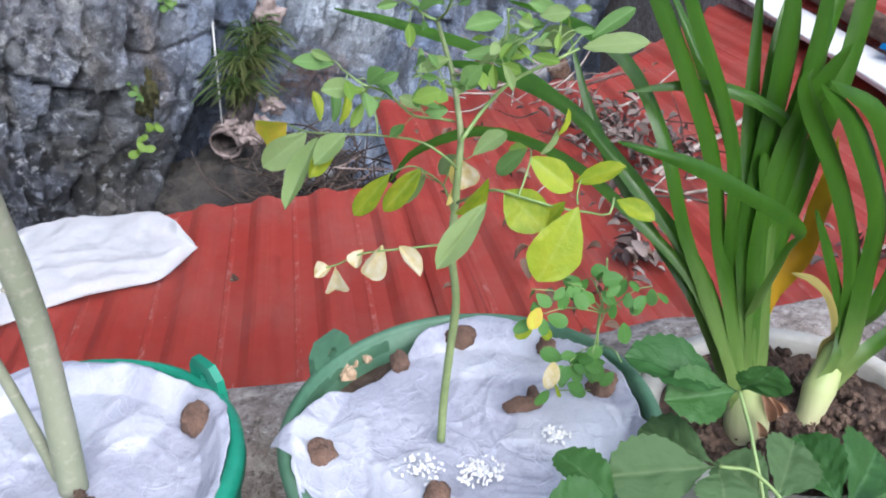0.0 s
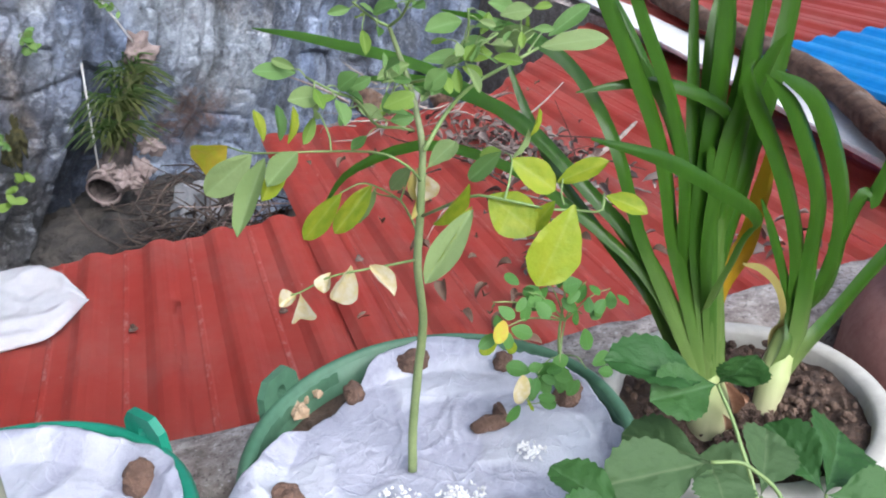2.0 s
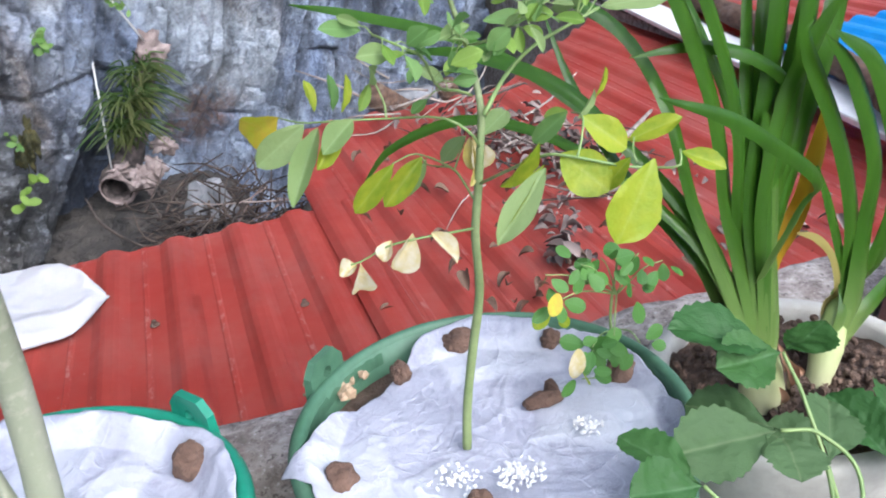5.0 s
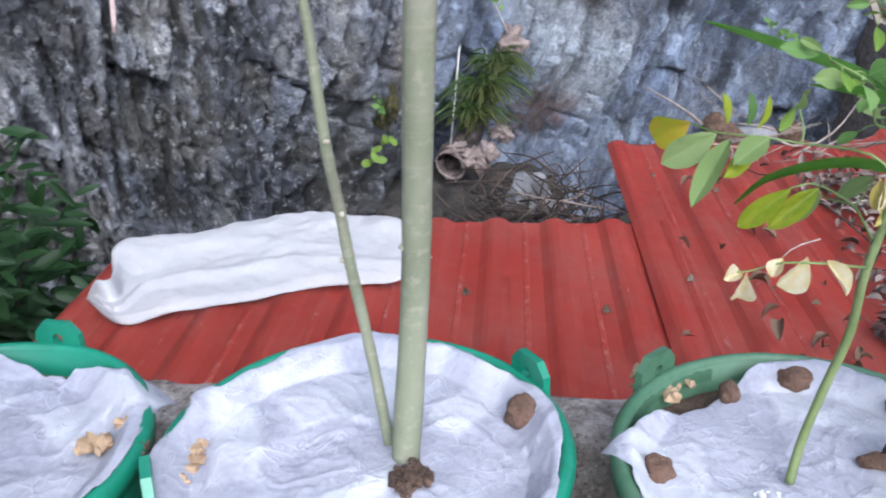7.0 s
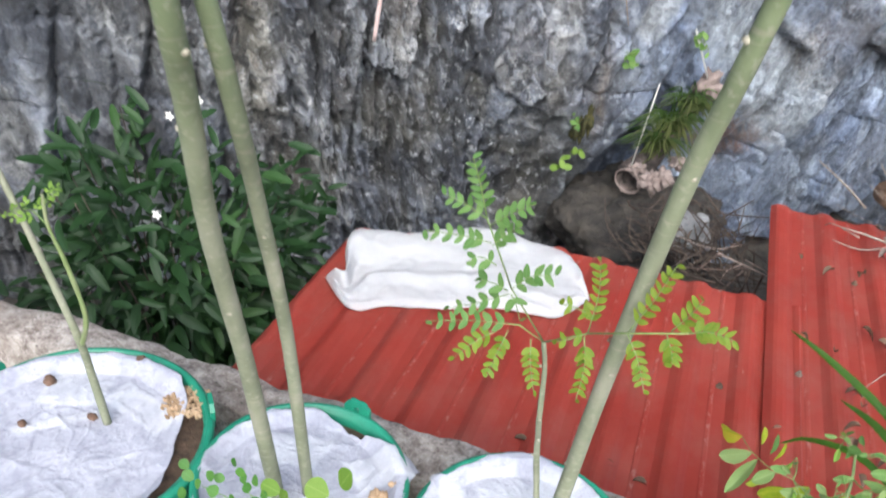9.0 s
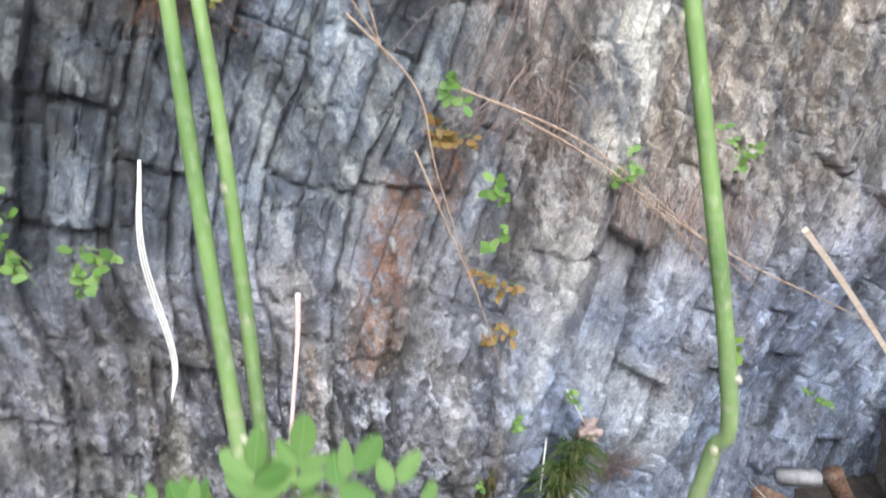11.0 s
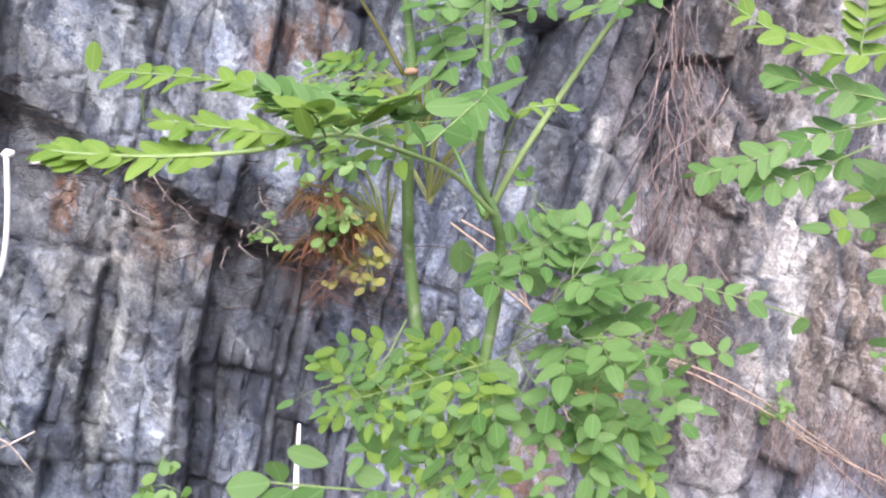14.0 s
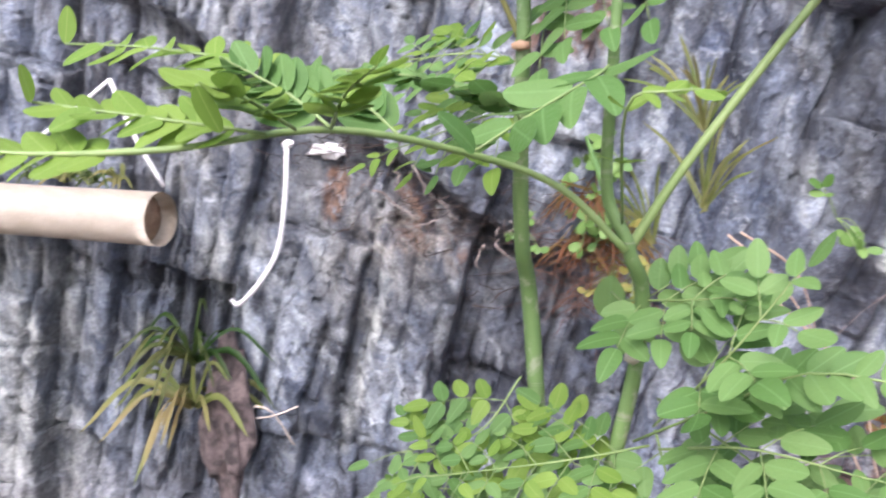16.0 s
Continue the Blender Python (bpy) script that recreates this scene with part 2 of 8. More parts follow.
M["straw"] = simple("dry_straw", (0.30, 0.215, 0.155), (0.46, 0.36, 0.27), 30, 0.7, 0.2, 0.002)
M["cord"] = simple("white_plastic_cord", (0.66, 0.66, 0.63), (0.8, 0.8, 0.77), 80, 0.45, 0.2, 0.001)
M["cord_pink"] = simple("pinkish_cord", (0.62, 0.45, 0.43), (0.75, 0.6, 0.57), 80, 0.5, 0.2, 0.001)
M["bamboo"] = simple("dry_bamboo", (0.56, 0.50, 0.38), (0.70, 0.64, 0.52), 9, 0.5, 0.2, 0.002, (0.4, 4, 4), (0.44, 0.36, 0.25))
M["log"] = simple("weathered_log", (0.095, 0.052, 0.034), (0.26, 0.155, 0.10), 34, 0.9, 1.0, 0.02, (1, 0.5, 1), (0.34, 0.26, 0.21))
M["coco"] = simple("fibrous_husk_pot", (0.045, 0.036, 0.033), (0.20, 0.155, 0.14), 22, 0.95, 1.0, 0.012, third=(0.30, 0.235, 0.215))


def concrete():
    k = Mat("weathered_concrete", 0.92).world_co()
    wide, mid, fine = k.noise(7, 5, 0.6), k.noise(38, 5, 0.7), k.noise(150, 4, 0.7)
    tone = k.ramp(mid, (0.34, (0.150, 0.122, 0.108)), (0.48, (0.325, 0.282, 0.255)), (0.62, (0.50, 0.45, 0.415)))
    tone = k.mix(k.ramp(wide, (0.48, 0.0), (0.66, 0.6)), tone, (0.19, 0.155, 0.13))
    tone = k.mix(k.ramp(fine, (0.60, 0.0), (0.68, 0.7)), tone, (0.66, 0.62, 0.60))
    tone = k.mix(k.ramp(fine, (0.36, 0.8), (0.43, 0.0)), tone, (0.075, 0.06, 0.052))
    k.put("Base Color", tone)
    k.bump(k.math("ADD", mid, k.math("MULTIPLY", fine, 0.6)), 1.0, 0.012)
    return k.m


M["concrete"] = concrete()
M["earth"] = simple("damp_earth", (0.026, 0.024, 0.022), (0.082, 0.070, 0.058), 11, 0.95, 0.9, 0.02, third=(0.025, 0.023, 0.022), world=True)
M["white_paint"] = simple("white_painted_board", (0.72, 0.72, 0.7), (0.82, 0.82, 0.8), 10, 0.5, 0.1, 0.002)
M["blue_sheet"] = simple("blue_painted_metal", (0.03, 0.33, 0.80), (0.05, 0.40, 0.85), 6, 0.4, 0.1, 0.002)
M["pale_stone"] = simple("pale_block", (0.14, 0.145, 0.155), (0.27, 0.27, 0.28), 20, 0.9, 0.6, 0.004)
M["flower"] = simple("white_petal", (0.8, 0.8, 0.74), (0.85, 0.85, 0.8), 40, 0.6, 0.1, 0.001)
M["plank"] = simple("grey_board", (0.42, 0.36, 0.29), (0.55, 0.49, 0.41), 14, 0.85, 0.4, 0.003, (0.3, 3, 3))
M["moss"] = simple("moss", (0.03, 0.035, 0.010), (0.13, 0.11, 0.03), 60, 0.95, 1.0, 0.01)


def red_sheet():
    k = Mat("red_painted_sheet_metal", 0.42).world_co()
    wide, fine = k.noise(2.6, 5), k.noise(26, 5)
    tone = k.mix(k.ramp(wide, (0.35, 0.0), (0.7, 1.0)), (0.40, 0.050, 0.036), (0.47, 0.080, 0.058))
    dust = k.ramp(k.noise(3.4, 6, 0.7, co=k.mapped((1.3, 0.8, 1))), (0.45, 0.0), (0.75, 1.0))
    tone = k.mix(k.math("MULTIPLY", dust, 0.6), tone, (0.42, 0.17, 0.14))
    scuff = k.ramp(k.noise(30, 3, 0.6, co=k.mapped((1.6, 0.5, 1), (0, 0, 12))), (0.70, 0.0), (0.76, 1.0))
    tone = k.mix(k.math("MULTIPLY", scuff, 0.5), tone, (0.56, 0.36, 0.32))
    worn = k.math("MULTIPLY", k.attr("wear"), k.ramp(k.noise(9, 5, 0.7, co=k.mapped((6, 2.5, 1))), (0.54, 0.0), (0.64, 1.0)))
    tone = k.mix(k.math("MULTIPLY", worn, 0.4), tone, (0.62, 0.42, 0.38))
    rust = k.ramp(k.noise(11, 4, 0.6), (0.715, 0.0), (0.755, 1.0))
    tone = k.mix(k.math("MULTIPLY", rust, 0.8), tone, (0.11, 0.035, 0.02))
    k.put("Base Color", tone)
    k.put("Roughness", k.math("ADD", k.math("MULTIPLY", fine, 0.25), 0.33))
    k.bump(k.noise(8, 4), 0.15, 0.006)
    return k.m


M["red"] = red_sheet()


def cloth(name, tone_a, tone_b, share, weave=260, blotch=0.4, layers=False):
    k = Mat(name, 0.9, spec=0.2)
    fibre = k.noise(weave, 3, 0.7, warp=2.5)
    big = k.noise(14, 5)
    bent = k.n.new("ShaderNodeVectorMath")
    bent.operation = "MULTIPLY_ADD"
    wav = k.n.new("ShaderNodeTexNoise")
    wav.inputs["Scale"].default_value = 22
    k.l.new(k.co, wav.inputs["Vector"])
    k.l.new(wav.outputs["Color"], bent.inputs[0])
    bent.inputs[1].default_value = (0.05, 0.05, 0.05)
    k.l.new(k.co, bent.inputs[2])
    fold = k.cells(40, co=bent.outputs[0], feature="DISTANCE_TO_EDGE")
    crease = k.math("MULTIPLY", k.ramp(fold, (0.0, 1.0), (0.06, 0.0)), k.ramp(k.noise(30, 3), (0.42, 0.0), (0.58, 1.0)))
    tone = k.mix(k.ramp(big, (0.35, 0.0), (0.7, 1.0)), tone_a, tone_b)
    tone = k.mix(k.math("MULTIPLY", fibre, 0.45), tone, tuple(0.7 * c for c in tone_a))
    tone = k.mix(k.math("MULTIPLY", k.ramp(k.noise(45, 5, 0.65, warp=0.6), (0.48, 0.0), (0.66, 1.0)), blotch), tone, tuple(0.62 * c for c in tone_a))
    tone = k.mix(k.math("MULTIPLY", crease, 0.3), tone, tuple(min(0.85, 1.25 * c) for c in tone_b))
    if layers:
        tone = k.mix(k.math("MULTIPLY", k.attr("double"), k.ramp(big, (0.35, 0.25), (0.65, 0.65))), tone, (0.62, 0.635, 0.665))
    k.put("Base Color", tone)
    k.bump(k.math("ADD", k.math("ADD", fibre, k.math("MULTIPLY", crease, 0.7)), k.math("MULTIPLY", k.noise(60, 5, 0.7, warp=0.8), 2.4)), 0.5, 0.003)
    return k.lit_through(tone, share).m


M["fleece"] = cloth("white_nonwoven_fabric", (0.37, 0.375, 0.445), (0.50, 0.505, 0.57), 0.12, blotch=0.5, layers=True)
M["towel"] = cloth("white_cotton_cloth", (0.78, 0.78, 0.80), (0.85, 0.85, 0.86), 0.05, 180, 0.06)


def rock():
    k = Mat("layered_grey_rock", 0.62).world_co()
    ragged = k.n.new("ShaderNodeTexNoise")
    ragged.inputs["Scale"].default_value, ragged.inputs["Detail"].default_value, ragged.inputs["Roughness"].default_value = 7.0, 6, 0.7
    k.l.new(k.co, ragged.inputs["Vector"])
    push = k.n.new("ShaderNodeVectorMath")
    push.operation = "MULTIPLY_ADD"
    push.inputs[1].default_value = (0.16, 0.16, 0.16)
    k.l.new(ragged.outputs["Color"], push.inputs[0])
    k.l.new(k.co, push.inputs[2])
    bed = k.mapped((1, 1, 1), (0, 19, 0), co=push.outputs[0])
    long = k.mapped((5.0, 5.0, 1.5), co=bed)
    fine, grain = k.noise(22, 8, 0.78), k.noise(70, 5, 0.7)
    streak, thin = k.noise(1.0, 3, 0.5, co=long), k.noise(3.4, 3, 0.55, co=long)
    zone = k.noise(1.5, 4, 0.6, co=k.mapped((1.6, 1.6, 0.7), co=bed))
    tone = k.ramp(k.math("ADD", k.math("MULTIPLY", streak, 0.75), k.math("MULTIPLY", fine, 0.25)), (0.36, (0.070, 0.078, 0.098)), (0.46, (0.145, 0.160, 0.200)), (0.53, (0.215, 0.232, 0.275)), (0.60, (0.30, 0.312, 0.345)), (0.68, (0.42, 0.428, 0.435)))
    tone = k.mix(1.0, tone, k.math("ADD", 0.58, k.math("ADD", k.math("MULTIPLY", k.attr("slab"), 0.55), k.math("MULTIPLY", k.attr("sliver"), 0.36))), "MULTIPLY")
    tone = k.mix(k.math("MULTIPLY", k.attr("warmth"), k.ramp(k.noise(3, 4, 0.6, co=long), (0.28, 0.5), (0.50, 1.3))), tone, k.ramp(thin, (0.36, (0.058, 0.046, 0.042)), (0.5, (0.145, 0.128, 0.115)), (0.62, (0.31, 0.285, 0.26))))
    tone = k.mix(k.math("MULTIPLY", k.ramp(zone, (0.36, 1.0), (0.45, 0.0)), 0.4), tone, (0.045, 0.046, 0.052))
    pale = k.math("MULTIPLY", k.ramp(thin, (0.42, 0.0), (0.54, 1.0)), k.ramp(k.attr("pale"), (0.7, 0.0), (1.2, 1.0)))
    tone = k.mix(k.math("MULTIPLY", pale, 0.55), tone, (0.42, 0.41, 0.385))
    crust = k.ramp(k.noise(2.2, 4, 0.62, co=k.mapped((1.0, 1.0, 0.8), co=long)), (0.56, 0.0), (0.60, 1.0))
    tone = k.mix(k.math("MULTIPLY", crust, k.ramp(fine, (0.40, 0.25), (0.55, 0.75))), tone, (0.42, 0.425, 0.435))
    wet = k.ramp(k.noise(1.7, 4, 0.62, co=k.mapped((1.0, 1.0, 0.7), (0, 0, 40), co=long)), (0.40, 1.0), (0.45, 0.0))
    tone = k.mix(k.math("MULTIPLY", wet, 0.5), tone, (0.036, 0.040, 0.052))
    buff = k.math("MULTIPLY", k.math("MINIMUM", k.attr("tan"), 1.0), k.ramp(k.math("ADD", k.math("MULTIPLY", fine, 0.5), k.math("MULTIPLY", thin, 0.5)), (0.40, 0.15), (0.54, 1.0)))
    tone = k.mix(k.math("MULTIPLY", buff, 0.85), tone, k.ramp(grain, (0.35, (0.24, 0.165, 0.105)), (0.65, (0.46, 0.37, 0.275))))
    warm = k.math("MULTIPLY", k.ramp(k.noise(1.1, 6, 0.6), (0.50, 0.0), (0.66, 1.0)), k.ramp(fine, (0.35, 0.2), (0.6, 0.9)))
    tone = k.mix(k.math("MULTIPLY", warm, 0.4), tone, (0.20, 0.155, 0.11))
    stain = k.math("MULTIPLY", k.attr("rust"), k.ramp(k.noise(6, 5, 0.6, co=long), (0.38, 0.0), (0.60, 1.0)))
    tone = k.mix(k.math("MINIMUM", stain, 0.8), tone, (0.21, 0.095, 0.045))
    speck = k.ramp(k.noise(34, 7, 0.8, warp=0.4), (0.56, 0.0), (0.66, 1.0))
    tone = k.mix(k.math("MULTIPLY", speck, 0.5), tone, (0.43, 0.435, 0.44))
    # the damp mask holds every dark streak, slate and patch alike
    damp = k.math("MULTIPLY", k.math("MINIMUM", k.attr("damp"), 1.0), k.ramp(k.noise(3.0, 5, 0.66, co=long), (0.52, 1.0), (0.72, 0.45)))
    tone = k.mix(k.math("MULTIPLY", damp, 0.9), tone, k.ramp(fine, (0.4, (0.022, 0.024, 0.031)), (0.6, (0.085, 0.092, 0.115))))
    vein = k.math("MULTIPLY", k.math("MINIMUM", k.attr("band"), 1.0), k.ramp(k.noise(3.0, 4, 0.66, co=long), (0.34, 0.25), (0.47, 1.0)))
    tone = k.mix(k.math("MULTIPLY", vein, 0.9), tone, k.ramp(fine, (0.38, (0.30, 0.295, 0.28)), (0.6, (0.50, 0.49, 0.46))))
    dark = k.ramp(k.noise(11, 6, 0.74, co=k.mapped((1.3, 1.3, 0.7), co=bed)), (0.38, 1.0), (0.45, 0.0))
    tone = k.mix(k.math("MULTIPLY", dark, 0.5), tone, (0.030, 0.032, 0.040))
    chip = k.math("ADD", 0.42, k.math("MULTIPLY", k.attr("chip"), 1.15))
    tone = k.mix(k.attr("rough"), tone, k.mix(1.0, tone, chip, "MULTIPLY"))
    olive = k.math("MULTIPLY", k.ramp(k.noise(2.4, 5, 0.6), (0.46, 0.0), (0.58, 1.0)), k.math("ADD", 0.15, k.math("MULTIPLY", k.attr("rough"), 0.4)))
    tone = k.mix(olive, tone, (0.105, 0.095, 0.07))
    tone = k.mix(k.math("MULTIPLY", k.math("MULTIPLY", k.ramp(k.noise(26, 5, 0.7), (0.57, 0.0), (0.63, 1.0)), k.attr("rough")), 0.7), tone, (0.46, 0.475, 0.50))
    tone = k.mix(k.math("MULTIPLY", k.math("MULTIPLY", k.ramp(k.noise(13, 5, 0.7), (0.39, 1.0), (0.46, 0.0)), k.attr("rough")), 0.8), tone, (0.020, 0.021, 0.025))
    # crevice shade put into the colour along gaps and joints
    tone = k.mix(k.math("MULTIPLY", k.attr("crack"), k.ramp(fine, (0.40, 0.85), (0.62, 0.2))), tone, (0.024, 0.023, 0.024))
    # the soil band also carries the overhang's shade in its colour
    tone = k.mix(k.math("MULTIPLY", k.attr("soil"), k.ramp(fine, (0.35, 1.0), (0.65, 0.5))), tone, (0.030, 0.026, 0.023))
    tone = k.mix(1.0, tone, k.ramp(grain, (0.34, 0.70), (0.66, 1.32)), "MULTIPLY")
    tone = k.mix(k.attr("slate"), tone, k.mix(1.0, tone, (0.90, 1.02, 1.22), "MULTIPLY"))
    tone = k.mix(k.attr("cool"), tone, k.mix(1.0, tone, (0.91, 0.98, 1.0), "MULTIPLY"))
    drawn = k.noise(2.2, 5, 0.66, co=k.mapped((1.0, 1.0, 0.6), (0, 0, 70), co=long))
    tone = k.mix(k.attr("upper"), tone, k.mix(1.0, tone, k.ramp(drawn, (0.38, (0.42, 0.47, 0.55)), (0.50, (0.98, 1.0, 1.0)), (0.62, (1.42, 1.44, 1.38))), "MULTIPLY"))
    k.put("Base Color", tone)
    k.put("Roughness", k.ramp(fine, (0.35, 0.28), (0.65, 0.75)))
    lumps = k.math("ADD", k.math("MULTIPLY", fine, 1.3), k.math("MULTIPLY", grain, 0.5))
    k.bump(k.math("SUBTRACT", k.math("ADD", lumps, k.math("MULTIPLY", thin, 0.5)), k.math("MULTIPLY", k.math("ADD", dark, wet), 0.35)), 0.9, 0.024)
    return k.m


M["rock"] = rock()


# ---- building helpers ----
def thing(name, base, label, category, group="", kind=""):
    ob = new(name)
    ob.empty_display_size = 0.05
    ob.location = base
    ob["base"] = tuple(base)
    return tagged(ob, label, category, group, kind)


def origin(ob):
    while ob.parent:
        ob = ob.parent
    return Vector(ob["base"]) if "base" in ob else Vector()


def as_mesh(name, bm, material, smooth=True):
    me = bpy.data.meshes.new(name)
    bm.to_mesh(me)
    bm.free()
    me.materials.append(material)
    for p in me.polygons:
        p.use_smooth = smooth
    return me


def part(name, bm, material, parent, label="", smooth=True):
    """One mesh, drawn in world places, as a part of a thing or of a part."""
    bmesh.ops.translate(bm, verts=bm.verts, vec=-origin(parent))
    ob = new(name, as_mesh(name, bm, material, smooth))
    ob.parent = parent
    return tagged(ob, label)


def single(name, bm, material, base, label, category, kind="", group="", smooth=True):
    """A thing that is one mesh."""
    bmesh.ops.translate(bm, verts=bm.verts, vec=-Vector(base))
    ob = new(name, as_mesh(name, bm, material, smooth))
    ob.location = base
    ob["base"] = tuple(base)
    return tagged(ob, label, category, group, kind)


def piece(name, me, parent, m):
    """A small piece on a shared mesh, at the world pose m."""
    ob = new(name, me)
    ob.parent = parent
    ob.matrix_basis = Matrix.Translation(-origin(parent)) @ m
    return ob


def smooth_line(pts, n):
    """n + 1 places along a Catmull-Rom line through pts."""
    p = [Vector(q) for q in pts]
    p = [2 * p[0] - p[1], *p, 2 * p[-1] - p[-2]]
    out = []
    for i in range(n + 1):
        s = i / n * (len(p) - 3)
        j = min(int(s), len(p) - 4)
        f = s - j
        a, b, c, d = p[j:j + 4]
        out.append(0.5 * (2 * b + (c - a) * f + (2 * a - 5 * b + 4 * c - d) * f * f + (3 * b - a - 3 * c + d) * f ** 3))
    return out


def add_tube(bm, pts, radii, sides=8, n=None, wob=0.0, caps=True):
    """A swept round bar through pts; radii run along it from first to last."""
    line = smooth_line(pts, n or 4 * len(pts)) if len(pts) > 2 or n else [Vector(q) for q in pts]
    k, up, rings = len(line), Vector((0.31, 0.52, 0.79)), []
    for i, c in enumerate(line):
        way = (line[min(i + 1, k - 1)] - line[max(i - 1, 0)]).normalized()
        side = way.cross(up)
        if side.length < 1e-4:
            side = way.cross(Vector((1, 0, 0)))
        side.normalize()
        up = side.cross(way)
        s = i / (k - 1) * (len(radii) - 1)
        j = min(int(s), len(radii) - 2)
        r = radii[j] + (radii[j + 1] - radii[j]) * (s - j)
        r *= 1 + wob * (random.random() - 0.5)
        rings.append([bm.verts.new(c + r * (math.cos(a) * side + math.sin(a) * up)) for a in (2 * math.pi * q / sides for q in range(sides))])
    for a, b in zip(rings, rings[1:]):
        for q in range(sides):
            bm.faces.new((a[q], a[(q + 1) % sides], b[(q + 1) % sides], b[q]))
    if caps:
        bm.faces.new(rings[0][::-1])
        bm.faces.new(rings[-1])
    return line


def tube(pts, radii, sides=8, n=None, wob=0.0):
    bm = bmesh.new()
    add_tube(bm, pts, radii, sides, n, wob)
    return bm


def lathe(profile, centre, steps=64, wob=0.0, seed=1):
    """A turned form: profile of (radius, z) about a vertical axis."""
    bm = bmesh.new()
    rings = []
    for r, z in profile:
        rings.append([])
        for q in range(steps):
            a = 2 * math.pi * q / steps
            rr = r * (1 + wob * noise.noise((2 * math.cos(a), 2 * math.sin(a), seed + z * 3)))
            rings[-1].append(bm.verts.new((centre[0] + rr * math.cos(a), centre[1] + rr * math.sin(a), z)))
    for a, b in zip(rings, rings[1:]):
        for q in range(steps):
            bm.faces.new((a[q], a[(q + 1) % steps], b[(q + 1) % steps], b[q]))
    return bm


def add_box(bm, lo, hi, m=None):
    vs = bmesh.ops.create_cube(bm, size=1.0)["verts"]
    lo, hi = Vector(lo), Vector(hi)
    t = Matrix.Translation((lo + hi) / 2) @ Matrix.Diagonal((*(hi - lo), 1))
    bmesh.ops.transform(bm, verts=vs, matrix=(m or Matrix()) @ t)
    return vs


def box(lo, hi, bevel=0.004):
    bm = bmesh.new()
    add_box(bm, lo, hi)
    if bevel:
        bmesh.ops.bevel(bm, geom=bm.edges, offset=bevel, segments=2, affect="EDGES")
    return bm


def lump(centre, size, seed, rough=0.35, sub=2):
    bm = bmesh.new()
    bmesh.ops.create_icosphere(bm, subdivisions=sub, radius=1)
    for v in bm.verts:
        v.co *= 1 + rough * noise.noise(v.co * 1.7 + Vector((seed, 0, 0))) + 0.4 * rough * noise.noise(v.co * 4 + Vector((0, seed, 0)))
        v.co = Vector(centre) + Vector((v.co.x * size[0], v.co.y * size[1], v.co.z * size[2]))
    return bm


# ---- grids of noise for the cliff ----
def lattice(ix, iy, seed):
    h = (ix.astype(np.int64) * 374761393 + iy.astype(np.int64) * 668265263 + seed * 974634777) & 0x7FFFFFFF
    h = ((h ^ (h >> 13)) * 1274126177) & 0x7FFFFFFF
    return ((h ^ (h >> 16)) & 0xFFFFF) / 0xFFFFF


def smooth_noise(x, y, seed):
    ix, iy = np.floor(x), np.floor(y)
    fx, fy = x - ix, y - iy
    fx, fy = fx * fx * (3 - 2 * fx), fy * fy * (3 - 2 * fy)
    a, b = lattice(ix, iy, seed), lattice(ix + 1, iy, seed)
    c, d = lattice(ix, iy + 1, seed), lattice(ix + 1, iy + 1, seed)
    return (a + (b - a) * fx) * (1 - fy) + (c + (d - c) * fx) * fy


def layered(x, y, seed, octaves=4, gain=0.5):
    total, amp, norm = 0, 1.0, 0
    for o in range(octaves):
        total, norm = total + amp * smooth_noise(x * 2 ** o, y * 2 ** o, seed + o), norm + amp
        amp *= gain
    return total / norm


def blocks(x, y, seed):
    """Nearest-cell pattern: distance to the border, the cell's own number, offset from its middle."""
    ix, iy = np.floor(x), np.floor(y)
    best = np.full(x.shape, 9.0)
    second, own = best.copy(), best.copy()
    dx0, dy0 = best.copy(), best.copy()
    for i in (-1, 0, 1):
        for j in (-1, 0, 1):
            cx, cy = ix + i, iy + j
            dx, dy = x - (cx + 0.1 + 0.8 * lattice(cx, cy, seed)), y - (cy + 0.1 + 0.8 * lattice(cx, cy, seed + 7))
            d = np.hypot(dx, dy)
            near = d < best
            second = np.where(near, best, np.minimum(second, d))
            own = np.where(near, lattice(cx, cy, seed + 13), own)
            dx0, dy0 = np.where(near, dx, dx0), np.where(near, dy, dy0)
            best = np.where(near, d, best)
    return second - best, own, dx0, dy0


def slabs(s, t, width, height, seed):
    """Leaning slabs broken by cross joints: each one's own number, offsets from its middle, distance to its sides and ends."""
    col = np.floor(s / width + 0.5 * smooth_noise(s * 0 + 3, t * 0.8, seed) + 0.45 * smooth_noise(s / width * 0.6, t * 0.3, seed + 2))
    part_s = s / width + 0.5 * smooth_noise(s * 0 + 3, t * 0.8, seed) + 0.45 * smooth_noise(s / width * 0.6, t * 0.3, seed + 2) - col
    tall = height * (0.55 + 1.1 * lattice(col, col * 0 + 2, seed + 5))
    along = t / tall + 9 * lattice(col, col * 0 + 5, seed + 7) + 0.25 * (part_s - 0.5) * (lattice(col, col * 0, seed + 9) - 0.5)
    row = np.floor(along)
    part_t = along - row
    return lattice(col, row, seed), part_s - 0.5, part_t - 0.5, np.minimum(part_s, 1 - part_s) * width, np.minimum(part_t, 1 - part_t) * tall


# ---- the cliff: slabs of steep, leaning rock layers ----
CLIFF_DIR = Vector((1, 0.65, 0)).normalized()
CLIFF_OUT = Vector((0.65, -1, 0)).normalized()


